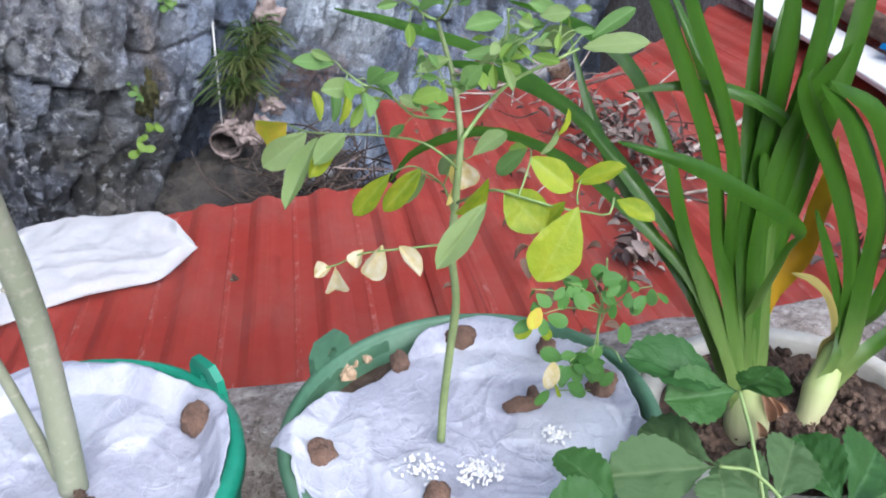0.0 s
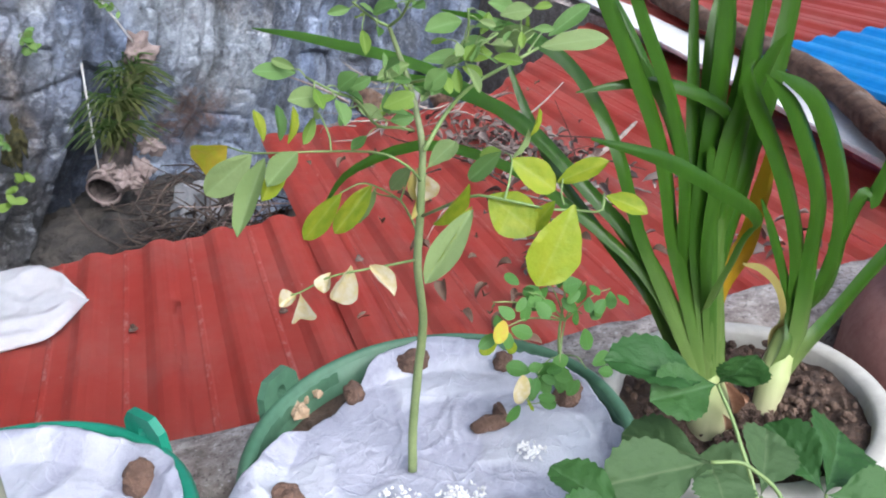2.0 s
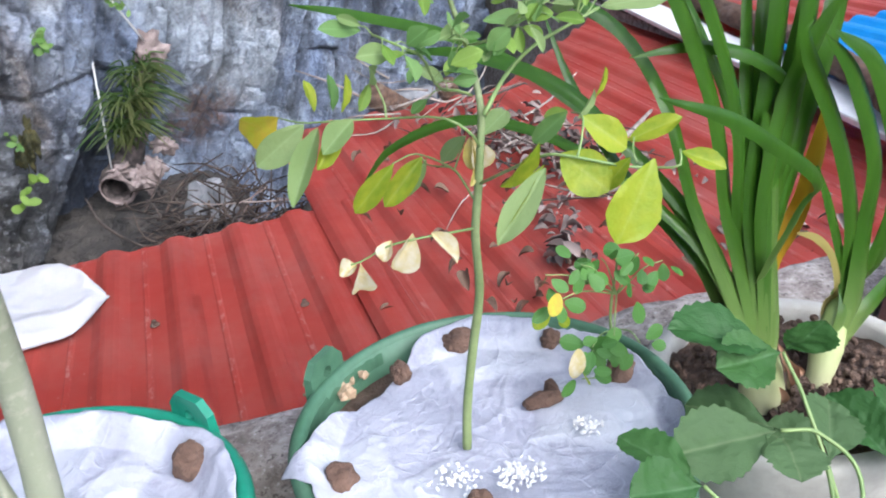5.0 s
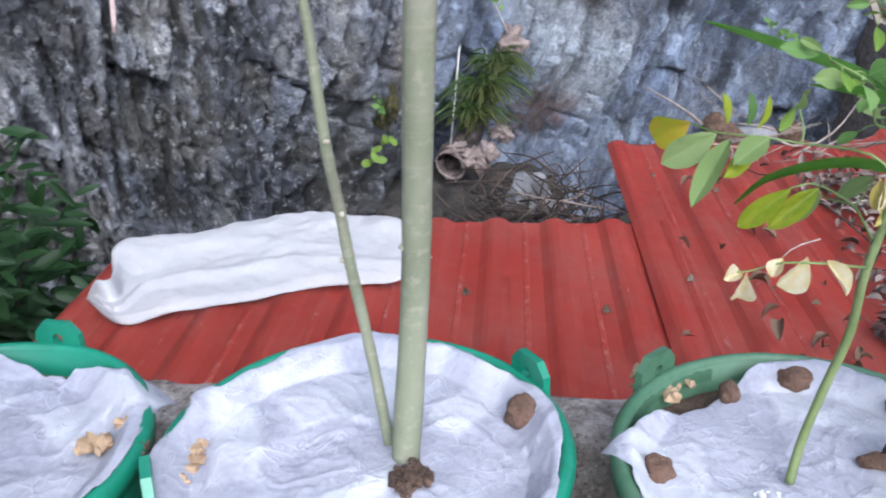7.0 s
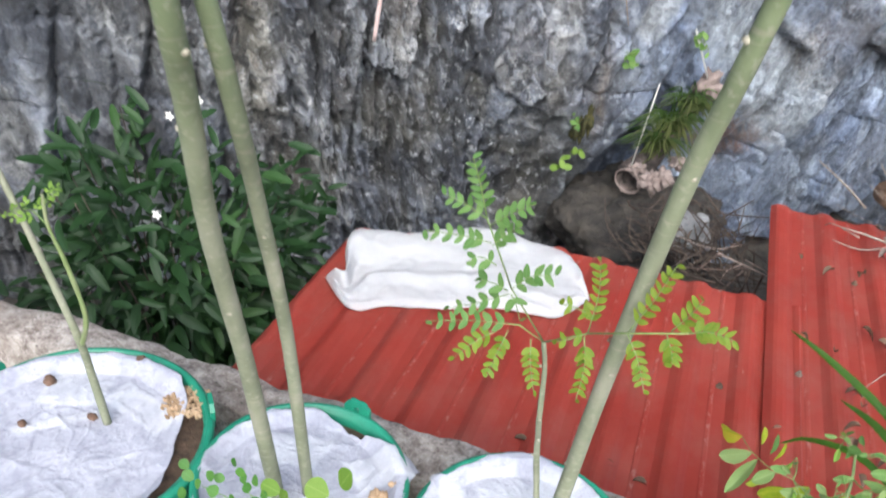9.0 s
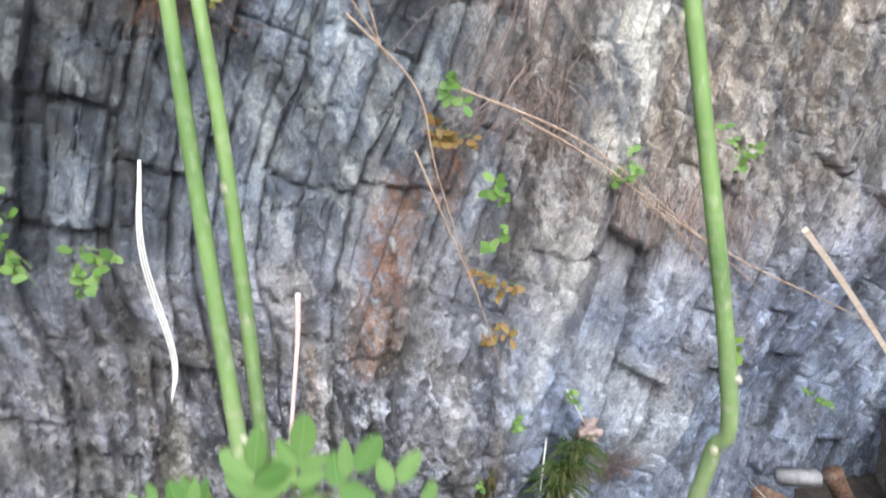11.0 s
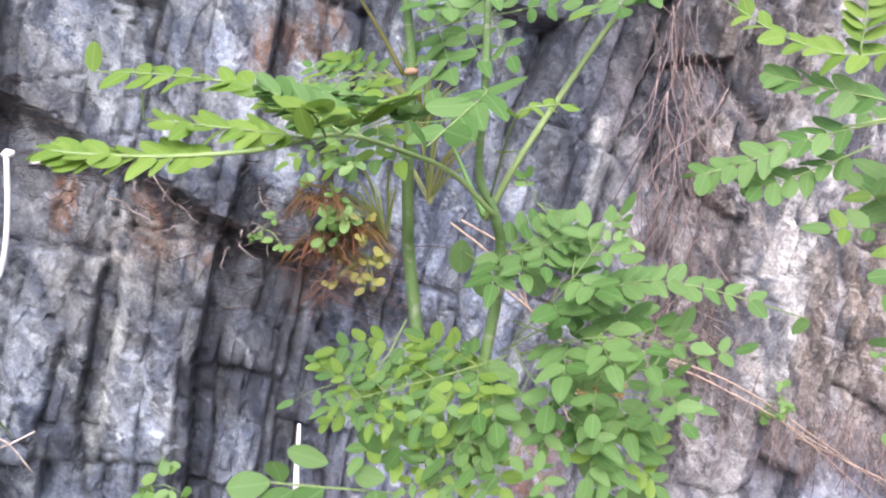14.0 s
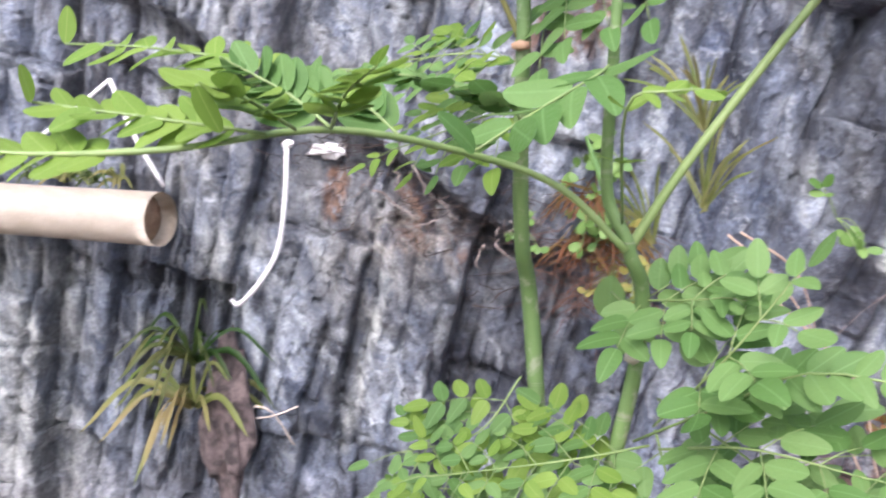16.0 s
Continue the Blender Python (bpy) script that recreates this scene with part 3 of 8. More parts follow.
# pale bands and rusty stains that run in the rock: from, to, half width
BANDS = [((-0.640, 2.834, 2.36), (-0.485, 2.807, 2.80), 0.040), ((-3.05, 1.3, 2.3), (-3.20, 1.4, 1.4), 0.20), ((-2.74, 1.47, 2.08), (-2.73, 1.5, 1.75), 0.05), ((0.062, 3.423, 1.708), (0.279, 3.335, 2.661), 0.17), ((0.325, 3.354, 2.706), (0.442, 3.308, 3.213), 0.12), ((-2.197, 1.964, 1.669), (-1.981, 1.953, 2.296), 0.022), ((-2.472, 1.642, 2.264), (-2.400, 1.653, 2.413), 0.07), ((-0.159, 3.379, 1.291), (-0.347, 3.437, 0.537), 0.05), ((0.013, 3.660, 0.585), (0.441, 4.073, 0.025), 0.2), ((-1.740, 2.634, 0.112), (-1.660, 2.551, 0.602), 0.07), ((-0.172, 3.443, 0.989), (-0.031, 3.399, 1.555), 0.05)]
RUST = [((-2.104, 1.822, 2.510), (-2.068, 1.816, 2.633), 0.03), ((-1.883, 1.982, 2.441), (-1.876, 1.956, 2.571), 0.06), ((-1.759, 2.078, 2.375), (-1.756, 2.053, 2.490), 0.06), ((-2.118, 1.815, 2.500), (-2.083, 1.807, 2.629), 0.03), ((-0.940, 2.983, 0.828), (-0.786, 2.912, 1.536), 0.12), ((-0.606, 3.030, 1.536), (-0.584, 3.002, 1.709), 0.08), ((0.174, 3.937, -0.134), (0.302, 3.991, -0.011), 0.14), ((-1.542, 2.078, 2.967), (-1.502, 2.083, 3.055), 0.06), ((-1.417, 2.137, 3.057), (-1.348, 2.166, 3.127), 0.08)]


# dark streaks and patches, damp at the rock foot: from, to, half width
DARK_STREAKS = [((-1.792, 2.102, 2.189), (-1.952, 2.169, 1.476), 0.09), ((-0.705, 2.752, 2.38), (-0.540, 2.707, 3.25), 0.14), ((-1.577, 2.257, 2.126), (-1.619, 2.367, 1.552), 0.16), ((-1.654, 2.146, 2.377), (-1.500, 2.319, 2.075), 0.10), ((-1.691, 2.076, 2.570), (-1.602, 2.218, 2.220), 0.12), ((-0.282, 2.933, 2.814), (-0.255, 2.835, 3.297), 0.10), ((0.029, 3.430, 1.589), (-0.156, 3.456, 0.979), 0.12), ((-0.256, 3.672, -0.196), (-0.629, 3.538, -0.644), 0.14), ((-1.25, 2.9, -0.12), (-0.25, 3.5, -0.30), 0.17), ((-0.95, 3.1, 0.45), (-1.05, 3.1, 0.0), 0.09), ((-2.40, 2.2, 0.75), (-2.05, 2.4, -0.1), 0.17)]


# broad paler and darker parts of the rock: middle, reach, gain
PALE = [((-2.411, 1.482, 3.097), 0.5, 0.3), ((-1.857, 1.863, 3.006), 0.7, 0.2), ((-1.449, 2.119, 3.047), 0.4, 0.4)]


# buff patches: along and height, reach along, reach up, strength
TAN = [((-0.47, 0.20), 0.035, 0.30, 0.7), ((-1.69, 0.45), 0.07, 0.35, 0.8), ((0.33, 0.32), 0.16, 0.22, 1.0), ((0.55, 0.12), 0.14, 0.12, 0.8), ((-1.20, 0.85), 0.05, 0.35, 0.7), ((-1.86, 2.42), 0.25, 0.12, 0.6), ((0.55, 1.9), 0.12, 0.5, 0.5), ((0.28, 2.0), 0.10, 0.5, 0.6), ((0.75, 0.55), 0.3, 0.2, 0.5)]


# the overhanging shelf, earth and painted shade below it: along, height, fall, end
SHELF = (-2.22, 2.62, -0.67, -1.49)


def cliff():
    ns, nt = 1180, 500
    lean = radians(20)
    s0, t0 = np.meshgrid(np.linspace(-5.6, 3.9, ns), np.linspace(-2.9, 5.2, nt))
    u, v = s0 * math.cos(lean) + t0 * math.sin(lean), t0 * math.cos(lean) - s0 * math.sin(lean)
    wu = u + 0.10 * (layered(u * 0.9, v * 0.9, 3, 2) - 0.5) + 0.022 * (layered(u * 7, v * 7, 4, 3) - 0.5)
    wv = v + 0.18 * (layered(u * 1.1, v * 1.1, 5) - 0.5) + 0.05 * (layered(u * 6, v * 6, 6, 3) - 0.5)
    s, t = wu * math.cos(lean) - wv * math.sin(lean), wu * math.sin(lean) + wv * math.cos(lean)
    s = s + 0.30 * (layered(s * 1.7, t * 0.25, 8, 2) - 0.5)
    s = s + 0.36 * (v - 1.5) * np.clip((-1.1 - u) / 0.7, 0, 1) * np.clip((1.5 - v) / 0.5, 0, 1)
    own1, dx1, dy1, gap1, joint1 = slabs(s, t, 0.34, 0.75, 11)
    own2, dx2, dy2, gap2, joint2 = slabs(s + 0.05 * own1, t, 0.115, 0.42, 23)
    own4, dx4, dy4, gap4, joint4 = slabs(s + 0.02 * own2, t + 0.1 * own1, 0.042, 0.20, 29)
    edge3, own3, dx3, dy3 = blocks(s * 22, t * 11, 31)
    rough = np.clip((1.25 - v) / 0.6, 0, 1) * np.clip((u + 2.6) / 0.5, 0, 1) * np.clip((-0.40 - u) / 0.5, 0.0, 1)
    h = 0.20 * (layered(s * 1.1, t * 0.35, 41, 3) - 0.5)
    h += 0.15 * (own1 - 0.5) + 0.13 * dx1 * (own1 - 0.35) + 0.06 * dy1 * (own1 - 0.6)
    broken = np.clip(4 * (layered(u * 1.6, v * 1.1, 47, 3) - 0.38), 0.15, 1) * (1 - 0.75 * np.clip((-2.0 - u) / 0.4, 0, 1) * np.clip((1.4 - v) / 0.4, 0, 1))
    rib = (u + 0.747 - 0.253 * (v - 2.8)) / 0.15
    h += broken * (0.070 * (own2 - 0.5) + 0.050 * dx2 * (1.4 - own1)) + 0.025 * dy2 + 0.030 * np.sqrt(np.clip(1 - (2 * dx2) ** 2, 0, 1))
    h += broken * (0.020 * (own4 - 0.5) + 0.014 * dx4) + 0.008 * dy4
    h += rough * (0.040 * (own3 - 0.5) + 0.035 * dx3 + 0.02 * dy3) + (1 - rough) * (0.010 * (own3 - 0.5) + 0.008 * dx3)
    h -= 0.042 * np.exp(-gap1 / 0.010) + 0.028 * np.exp(-joint1 / 0.010) + 0.024 * broken * np.exp(-gap2 / 0.007) + 0.022 * (own1 > 0.45) * np.exp(-joint2 / 0.008) + 0.008 * broken * np.exp(-gap4 / 0.004)
    h += 0.07 * np.exp(-rib ** 4) * np.clip((v - 2.2) / 0.2, 0, 1)
    h += (0.010 + 0.012 * rough) * (layered(u * 16, v * 16, 61, 4, 0.65) - 0.5)
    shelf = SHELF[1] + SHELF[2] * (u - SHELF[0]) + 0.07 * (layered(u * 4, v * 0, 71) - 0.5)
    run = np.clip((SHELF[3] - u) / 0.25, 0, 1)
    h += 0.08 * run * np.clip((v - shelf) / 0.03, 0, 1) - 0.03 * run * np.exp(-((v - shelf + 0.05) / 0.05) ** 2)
    # dark band below the lip: soil, plus shade painted under the overhang
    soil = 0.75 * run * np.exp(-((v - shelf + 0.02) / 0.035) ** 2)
    h -= 0.30 * np.clip((u - 0.25) / 1.2, 0, 1) * np.clip((1.0 - v) / 0.9, 0, 1)
    h -= 0.25 * np.clip((0.12 - v) / 0.4, 0, 1) * np.clip(1 - abs(u + 0.1) / 1.2, 0, 1)
    h = 0.15 * np.roll(h, 1, 1) + 0.7 * h + 0.15 * np.roll(h, -1, 1)
    x, y = u * CLIFF_DIR.x, u * CLIFF_DIR.y + 3.72 - 0.24 * (v - 0.3)
    co = np.stack([x + h * CLIFF_OUT.x, y + h * CLIFF_OUT.y, v], -1).reshape(-1, 3)
    i = np.arange(ns * nt).reshape(nt, ns)
    quads = np.stack([i[:-1, :-1], i[:-1, 1:], i[1:, 1:], i[1:, :-1]], -1).reshape(-1, 4)
    me = bpy.data.meshes.new("cliff")
    me.from_pydata(co.tolist(), [], quads.tolist())
    pale = 0.35 + 0.5 * own1 - 0.25 * rough + 0.35 * np.exp(-((u - 0.05) / 0.5) ** 2) * np.clip((v - 0.6) / 0.5, 0, 1) * np.clip((1.75 - v) / 0.3, 0, 1)
    rust, band, damp = np.zeros_like(u), np.zeros_like(u), np.zeros_like(u)
    for field, gain, spots in ((pale, 0.3, BANDS), (band, 1.0, BANDS), (rust, 1.0, RUST), (damp, 1.0, DARK_STREAKS)):
        for (ax, _, az), (bx, _, bz), width in spots:
            au, bu = ax / CLIFF_DIR.x, bx / CLIFF_DIR.x
            du, dv = bu - au, bz - az
            f = np.clip(((u - au) * du + (v - az) * dv) / (du * du + dv * dv), 0, 1)
            field += gain * np.exp(-(np.hypot(u - au - f * du + 0.3 * (wu - u), v - az - f * dv) / width) ** 4)
    for (ax, _, az), wide, gain in PALE:
        pale += gain * np.exp(-((u - ax / CLIFF_DIR.x) ** 2 + (v - az) ** 2) / wide ** 2)
    warmth = np.clip((u + 0.60) / 0.25, 0, 1) * np.clip((v - 1.1) / 0.5, 0, 1) * np.clip((2.2 - u) / 0.8, 0, 1) * np.clip(0.4 + own1, 0, 1)
    tan = np.zeros_like(u)
    for (ax, az), wide, high, gain in TAN:
        tan += gain * np.exp(-((u - ax / CLIFF_DIR.x + 0.6 * (wu - u)) / wide) ** 2 - ((v - az) / high) ** 2)
    # mask for the shade painted into slab gaps and cross joints
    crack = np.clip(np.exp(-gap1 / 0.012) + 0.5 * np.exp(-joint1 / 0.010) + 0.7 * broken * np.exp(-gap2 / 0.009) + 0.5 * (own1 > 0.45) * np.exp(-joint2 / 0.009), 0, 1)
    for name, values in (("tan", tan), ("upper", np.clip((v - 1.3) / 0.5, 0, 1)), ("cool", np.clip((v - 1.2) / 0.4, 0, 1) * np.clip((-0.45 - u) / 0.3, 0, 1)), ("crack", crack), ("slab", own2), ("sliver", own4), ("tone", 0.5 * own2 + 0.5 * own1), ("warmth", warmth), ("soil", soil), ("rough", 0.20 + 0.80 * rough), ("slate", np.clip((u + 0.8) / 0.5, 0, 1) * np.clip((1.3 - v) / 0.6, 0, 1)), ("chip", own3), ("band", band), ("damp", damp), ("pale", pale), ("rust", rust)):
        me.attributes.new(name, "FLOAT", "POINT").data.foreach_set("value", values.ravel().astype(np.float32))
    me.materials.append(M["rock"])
    me.polygons.foreach_set("use_smooth", [False] * len(me.polygons))
    ob = new("cliff", me)
    return tagged(ob, "steep grey-blue layered rock face with pale veins and cracks", "cliff", kind="structure")


cliff()


# ---- ground, terrace, parapet ----
def ground():
    bm = bmesh.new()
    xs = [-60, -20, -8] + [-5 + 0.125 * i for i in range(81)] + [8, 20, 60]
    ys = [-60, -20, -6] + [-1 + 0.125 * i for i in range(57)] + [9, 20, 60]
    g = []
    for y in ys:
        row = []
        for x in xs:
            near = abs(x) < 5.5 and -1.5 < y < 6.5
            z = -1.0 + (0.12 * noise.noise((x * 1.5, y * 1.5, 0)) + 0.05 * noise.noise((x * 6, y * 6, 2)) if near else 0)
            if near:
                z += 0.1 * max(0.0, min(1.0, (y - 2.2 - 0.65 * x) / 1.2))
            row.append(bm.verts.new((x, y, z)))
        g.append(row)
    for a, b in zip(g, g[1:]):
        for q in range(len(xs) - 1):
            bm.faces.new((a[q], a[q + 1], b[q + 1], b[q]))
    ob = new("ground", as_mesh("ground", bm, M["earth"]))
    return tagged(ob, "damp dark brown earth strewn with litter", "ground", kind="structure")


ground()


def parapet():
    """The rough top of the low wall behind the pots."""
    bm = bmesh.new()
    nx, prof = 260, [(0.862, -1.0), (0.862, 0.372), (0.868, 0.38), (0.89, 0.383), (0.915, 0.384), (0.94, 0.382), (0.962, 0.379), (0.972, 0.368), (0.975, 0.35), (0.975, -1.05)]
    rows = []
    for i in range(nx + 1):
        x = -2.6 + 5.2 * i / nx
        rows.append([])
        for y, z in prof:
            k = 1.0 if z > 0.3 else 0.2
            d = 0.010 * noise.noise((x * 9, y * 9, z * 9)) + 0.006 * noise.noise((x * 33, y * 33, z * 33))
            rows[-1].append(bm.verts.new((x, y + k * d, z + k * 0.7 * d)))
    for a, b in zip(rows, rows[1:]):
        for q in range(len(prof) - 1):
            bm.faces.new((a[q], b[q], b[q + 1], a[q + 1]))
    ob = new("parapet_wall", as_mesh("parapet_wall", bm, M["concrete"]))
    tagged(ob, "low rough grey concrete wall beside the pots", "wall", kind="structure")


parapet()
ob = new("terrace_floor", as_mesh("terrace_floor", box((-2.6, -3.2, 0.05), (2.6, 0.862, 0.2), 0.003), M["concrete"]))
tagged(ob, "worn grey concrete terrace floor", "floor", kind="structure")


# ---- roof sheets: ribbed red metal ----
def ribbed(x0, x1, y_lo, y_hi, z, first, pitch, lip=0.0, wave=0.012, seed=0, corner=0.0, slant=0.0):
    """A ribbed sheet: trapezoid ribs run along y; y_hi may be cut back on the low-x corner."""
    bm = bmesh.new()
    stations = [x0]
    k = math.floor((x0 - first) / pitch)
    while first + k * pitch < x1 + pitch:
        c = first + k * pitch
        for d, h in ((-0.042, 0), (-0.031, 0.35), (-0.020, 0.8), (-0.009, 1), (0.009, 1), (0.020, 0.8), (0.031, 0.35), (0.042, 0), (0.072, 0), (0.076, 0.12), (0.084, 0.12), (0.088, 0)):
            if x0 < c + d < x1:
                stations.append((c + d, h))
        k += 1
    stations = [(s, 0) if not isinstance(s, tuple) else s for s in stations] + [(x1, 0)]
    ny, cols = 40, []
    lay = bm.verts.layers.float.new("wear")
    for x, h in stations:
        top = y_hi - corner * max(0.0, 1 - (x - x0) / 0.7) + slant * max(0.0, x - 1.2)
        cols.append([])
        for j in range(ny + 1):
            y = y_lo + (top - y_lo) * j / ny
            sag = wave * noise.noise((x * 1.3 + seed, y * 1.1, 0))
            fray = 0.008 * noise.noise((x * 14 + seed, 3, 0)) if j == ny else 0
            q = bm.verts.new((x, y + fray, z + 0.016 * h + sag))
            q[lay] = 1.0 if 0.05 < h < 0.2 or j == ny else 0.0
            cols[-1].append(q)
    for a, b in zip(cols, cols[1:]):
        for j in range(ny):
            bm.faces.new((a[j], b[j], b[j + 1], a[j + 1]))
    bmesh.ops.solidify(bm, geom=bm.faces, thickness=0.0015)
    return bm


def screw(parent, x, y, z):
    """A roofing screw with its washer, lodged in a sheet."""
    bm = bmesh.new()
    bmesh.ops.create_cone(bm, cap_ends=True, segments=14, radius1=0.011, radius2=0.009, depth=0.004, matrix=Matrix.Translation((x, y, z)))
    bmesh.ops.create_cone(bm, cap_ends=True, segments=6, radius1=0.006, radius2=0.0055, depth=0.009, matrix=Matrix.Translation((x, y, z + 0.006)))
    part("screw", bm, M["log"], parent, "rusty roofing screw", smooth=False)


lower = single("roof_sheet", ribbed(-1.05, 0.46, 0.978, 2.37, 0.0, (-0.036, 2.355, 0.020)[0], 0.163, corner=0.22), M["red"], (-0.3, 1.7, 0.0), "faded red ribbed metal roof sheet with scratches and rust spots", "roof sheet", group="roof sheets", smooth=False)
upper = single("roof_sheet", ribbed(0.345, 2.12, 0.978, 3.08, 0.014, 0.385, 0.163, seed=5, slant=1.0), M["red"], (1.2, 2.0, 0.014), "red ribbed metal roof sheet overlapping the next, littered with dry twigs", "roof sheet", group="roof sheets", smooth=False)
single("roof_sheet", ribbed(2.2, 5.4, 0.2, 6.2, 0.10, 2.3, 0.165, seed=9), M["red"], (3.8, 3.0, 0.1), "red ribbed metal roof sheet past a white board", "roof sheet", group="roof sheets", smooth=False)
screw(lower, 0.226, 1.852, 0.006)
screw(lower, -0.103, 1.925, 0.006)
screw(lower, 0.30, 1.40, 0.006)
screw(upper, 0.44, 1.99, 0.022)
screw(upper, 0.63, 2.6, 0.022)

# white board along the joint of the roofs, log and blue sheet lying on the far roof
bm = box((-0.07, -0.2, 0.085), (0.09, 4.0, 0.105), 0.003)
bmesh.ops.transform(bm, verts=bm.verts, matrix=Matrix.Translation((1.76, 1.2, 0)) @ Matrix.Rotation(radians(-9), 4, "Z"))
single("white_board", bm, M["white_paint"], (2.1, 3, 0.03), "long white painted board along the roof edge", "board", smooth=False)
bm = bmesh.new()
add_tube(bm, [(1.696, 1.528, 0.156), (1.840, 1.802, 0.156), (2.065, 2.368, 0.156), (2.306, 3.555, 0.156), (2.709, 4.992, 0.156)], [0.040, 0.042, 0.041, 0.044, 0.04], 18, 60, 0.14)
single("log", bm, M["log"], (2.3, 2.6, 0.1), "weathered brown log lying across the red roof", "log")


def blue():
    b = ribbed((1.987, 1.961, 0.200)[0] + 0.05, 4.4, 1.0, (2.486, 2.669, 0.200)[1], 0.15, 2.7, 0.11, seed=3, wave=0.02)
    single("blue_sheet", b, M["blue_sheet"], (3.2, 2.3, 0.17), "bright blue ribbed metal sheet on the far roof", "roof sheet", smooth=False)


blue()
bm = bmesh.new()
add_box(bm, (2.12, 0.99, -1.0), (5.4, 6.2, 0.06))
single("far_house", bm, M["concrete"], (3.8, 3.0, -1.0), "grey concrete wall under the far red roof", "house", smooth=False)


# ---- leaves ----
def blade(name, half, cup=0.18, bend=0.12, rows=9, cols=2, tip=1.0, notch=0.0, teeth=0):
    """A leaf blade one unit long along y, folded a little along its rib; half(s) is its half width."""
    bm = bmesh.new()
    grid = []
    for i in range(rows + 1):
        s = 0.5 - 0.5 * math.cos(math.pi * i / rows)
        w = max(half(s), 0.004)
        row = []
        for j in range(-cols, cols + 1):
            q = j / cols
            wob = 1.0 + (0.10 if teeth and i % 2 and abs(j) == cols else 0.0)
            x = w * q * wob
            row.append(bm.verts.new((x, s - notch * abs(q) * (1 - s), cup * abs(q) * w - bend * (s - 0.1) ** 2 + 0.03 * w * math.sin(9 * s) * q)))
        grid.append(row)
    for a, b in zip(grid, grid[1:]):
        for j in range(2 * cols):
            bm.faces.new((a[j], a[j + 1], b[j + 1], b[j]))
    return bm


def oval(s, w=0.29, peak=0.55):
    return w * math.sin(math.pi * min(1, s ** (math.log(0.5) / math.log(peak)))) ** 0.5


LEAF_KEYS = ("leaf", "leaf_new", "leaf_fresh", "leaf_dull", "leaf_yellow", "leaf_pale", "leaf_gold", "leaf_dark", "shrub_leaf", "weed_leaf", "weed_red", "fern_green", "dry")
LEAFLET = {}
for key in LEAF_KEYS:
    LEAFLET[key] = [
        as_mesh("leaflet_" + key, blade("leaflet", lambda s: oval(s, 0.30), 0.10, 0.06), M[key]),
        as_mesh("leaflet_" + key, blade("leaflet", lambda s: oval(s, 0.28, 0.52), 0.16, 0.12), M[key]),
        as_mesh("leaflet_" + key, blade("leaflet", lambda s: oval(s, 0.33, 0.6), -0.10, -0.08), M[key]),
    ]
POINTED = {key: [
    as_mesh("frond_leaflet_" + key, blade("leaflet", lambda s: oval(s, 0.30, 0.46) * (1 - 0.22 * s), 0.14, 0.10), M[key]),
    as_mesh("frond_leaflet_" + key, blade("leaflet", lambda s: oval(s, 0.29, 0.42) * (1 - 0.30 * s), 0.05, 0.22), M[key]),
    as_mesh("frond_leaflet_" + key, blade("leaflet", lambda s: oval(s, 0.30, 0.50) * (1 - 0.12 * s), -0.12, -0.06), M[key]),
] for key in LEAF_KEYS}
LONG = {key: as_mesh("long_leaf_" + key, blade("long", lambda s: oval(s, 0.16, 0.42), 0.25, 0.25), M[key]) for key in ("shrub_leaf", "weed_leaf")}
CURL_DRY = as_mesh("curled_dry_leaf", blade("curled", lambda s: oval(s, 0.3), 1.1, 0.7), M["dry"])


def leaf_pose(base, tip, width, facing, length_of=1.0, natural=0.6):
    """The pose that lays a unit blade from base to tip, its face towards facing."""
    base, tip = Vector(base), Vector(tip)
    way = tip - base
    size = way.length
    y = way.normalized()
    z = (Vector(facing) - Vector(facing).dot(y) * y)
    if z.length < 1e-4:
        z = y.orthogonal()
    z.normalize()
    x = y.cross(z)
    m = Matrix((x, y, z)).transposed().to_4x4()
    return Matrix.Translation(base) @ m @ Matrix.Diagonal((width / natural, size, 0.5 * (size + width / natural), 1))


def leaflet(parent, base, tip, width, key="leaf", facing=(0.1, -0.85, 0.5), me=None):
    return piece("leaflet", me or random.choice(LEAFLET[key]), parent, leaf_pose(base, tip, width, facing))


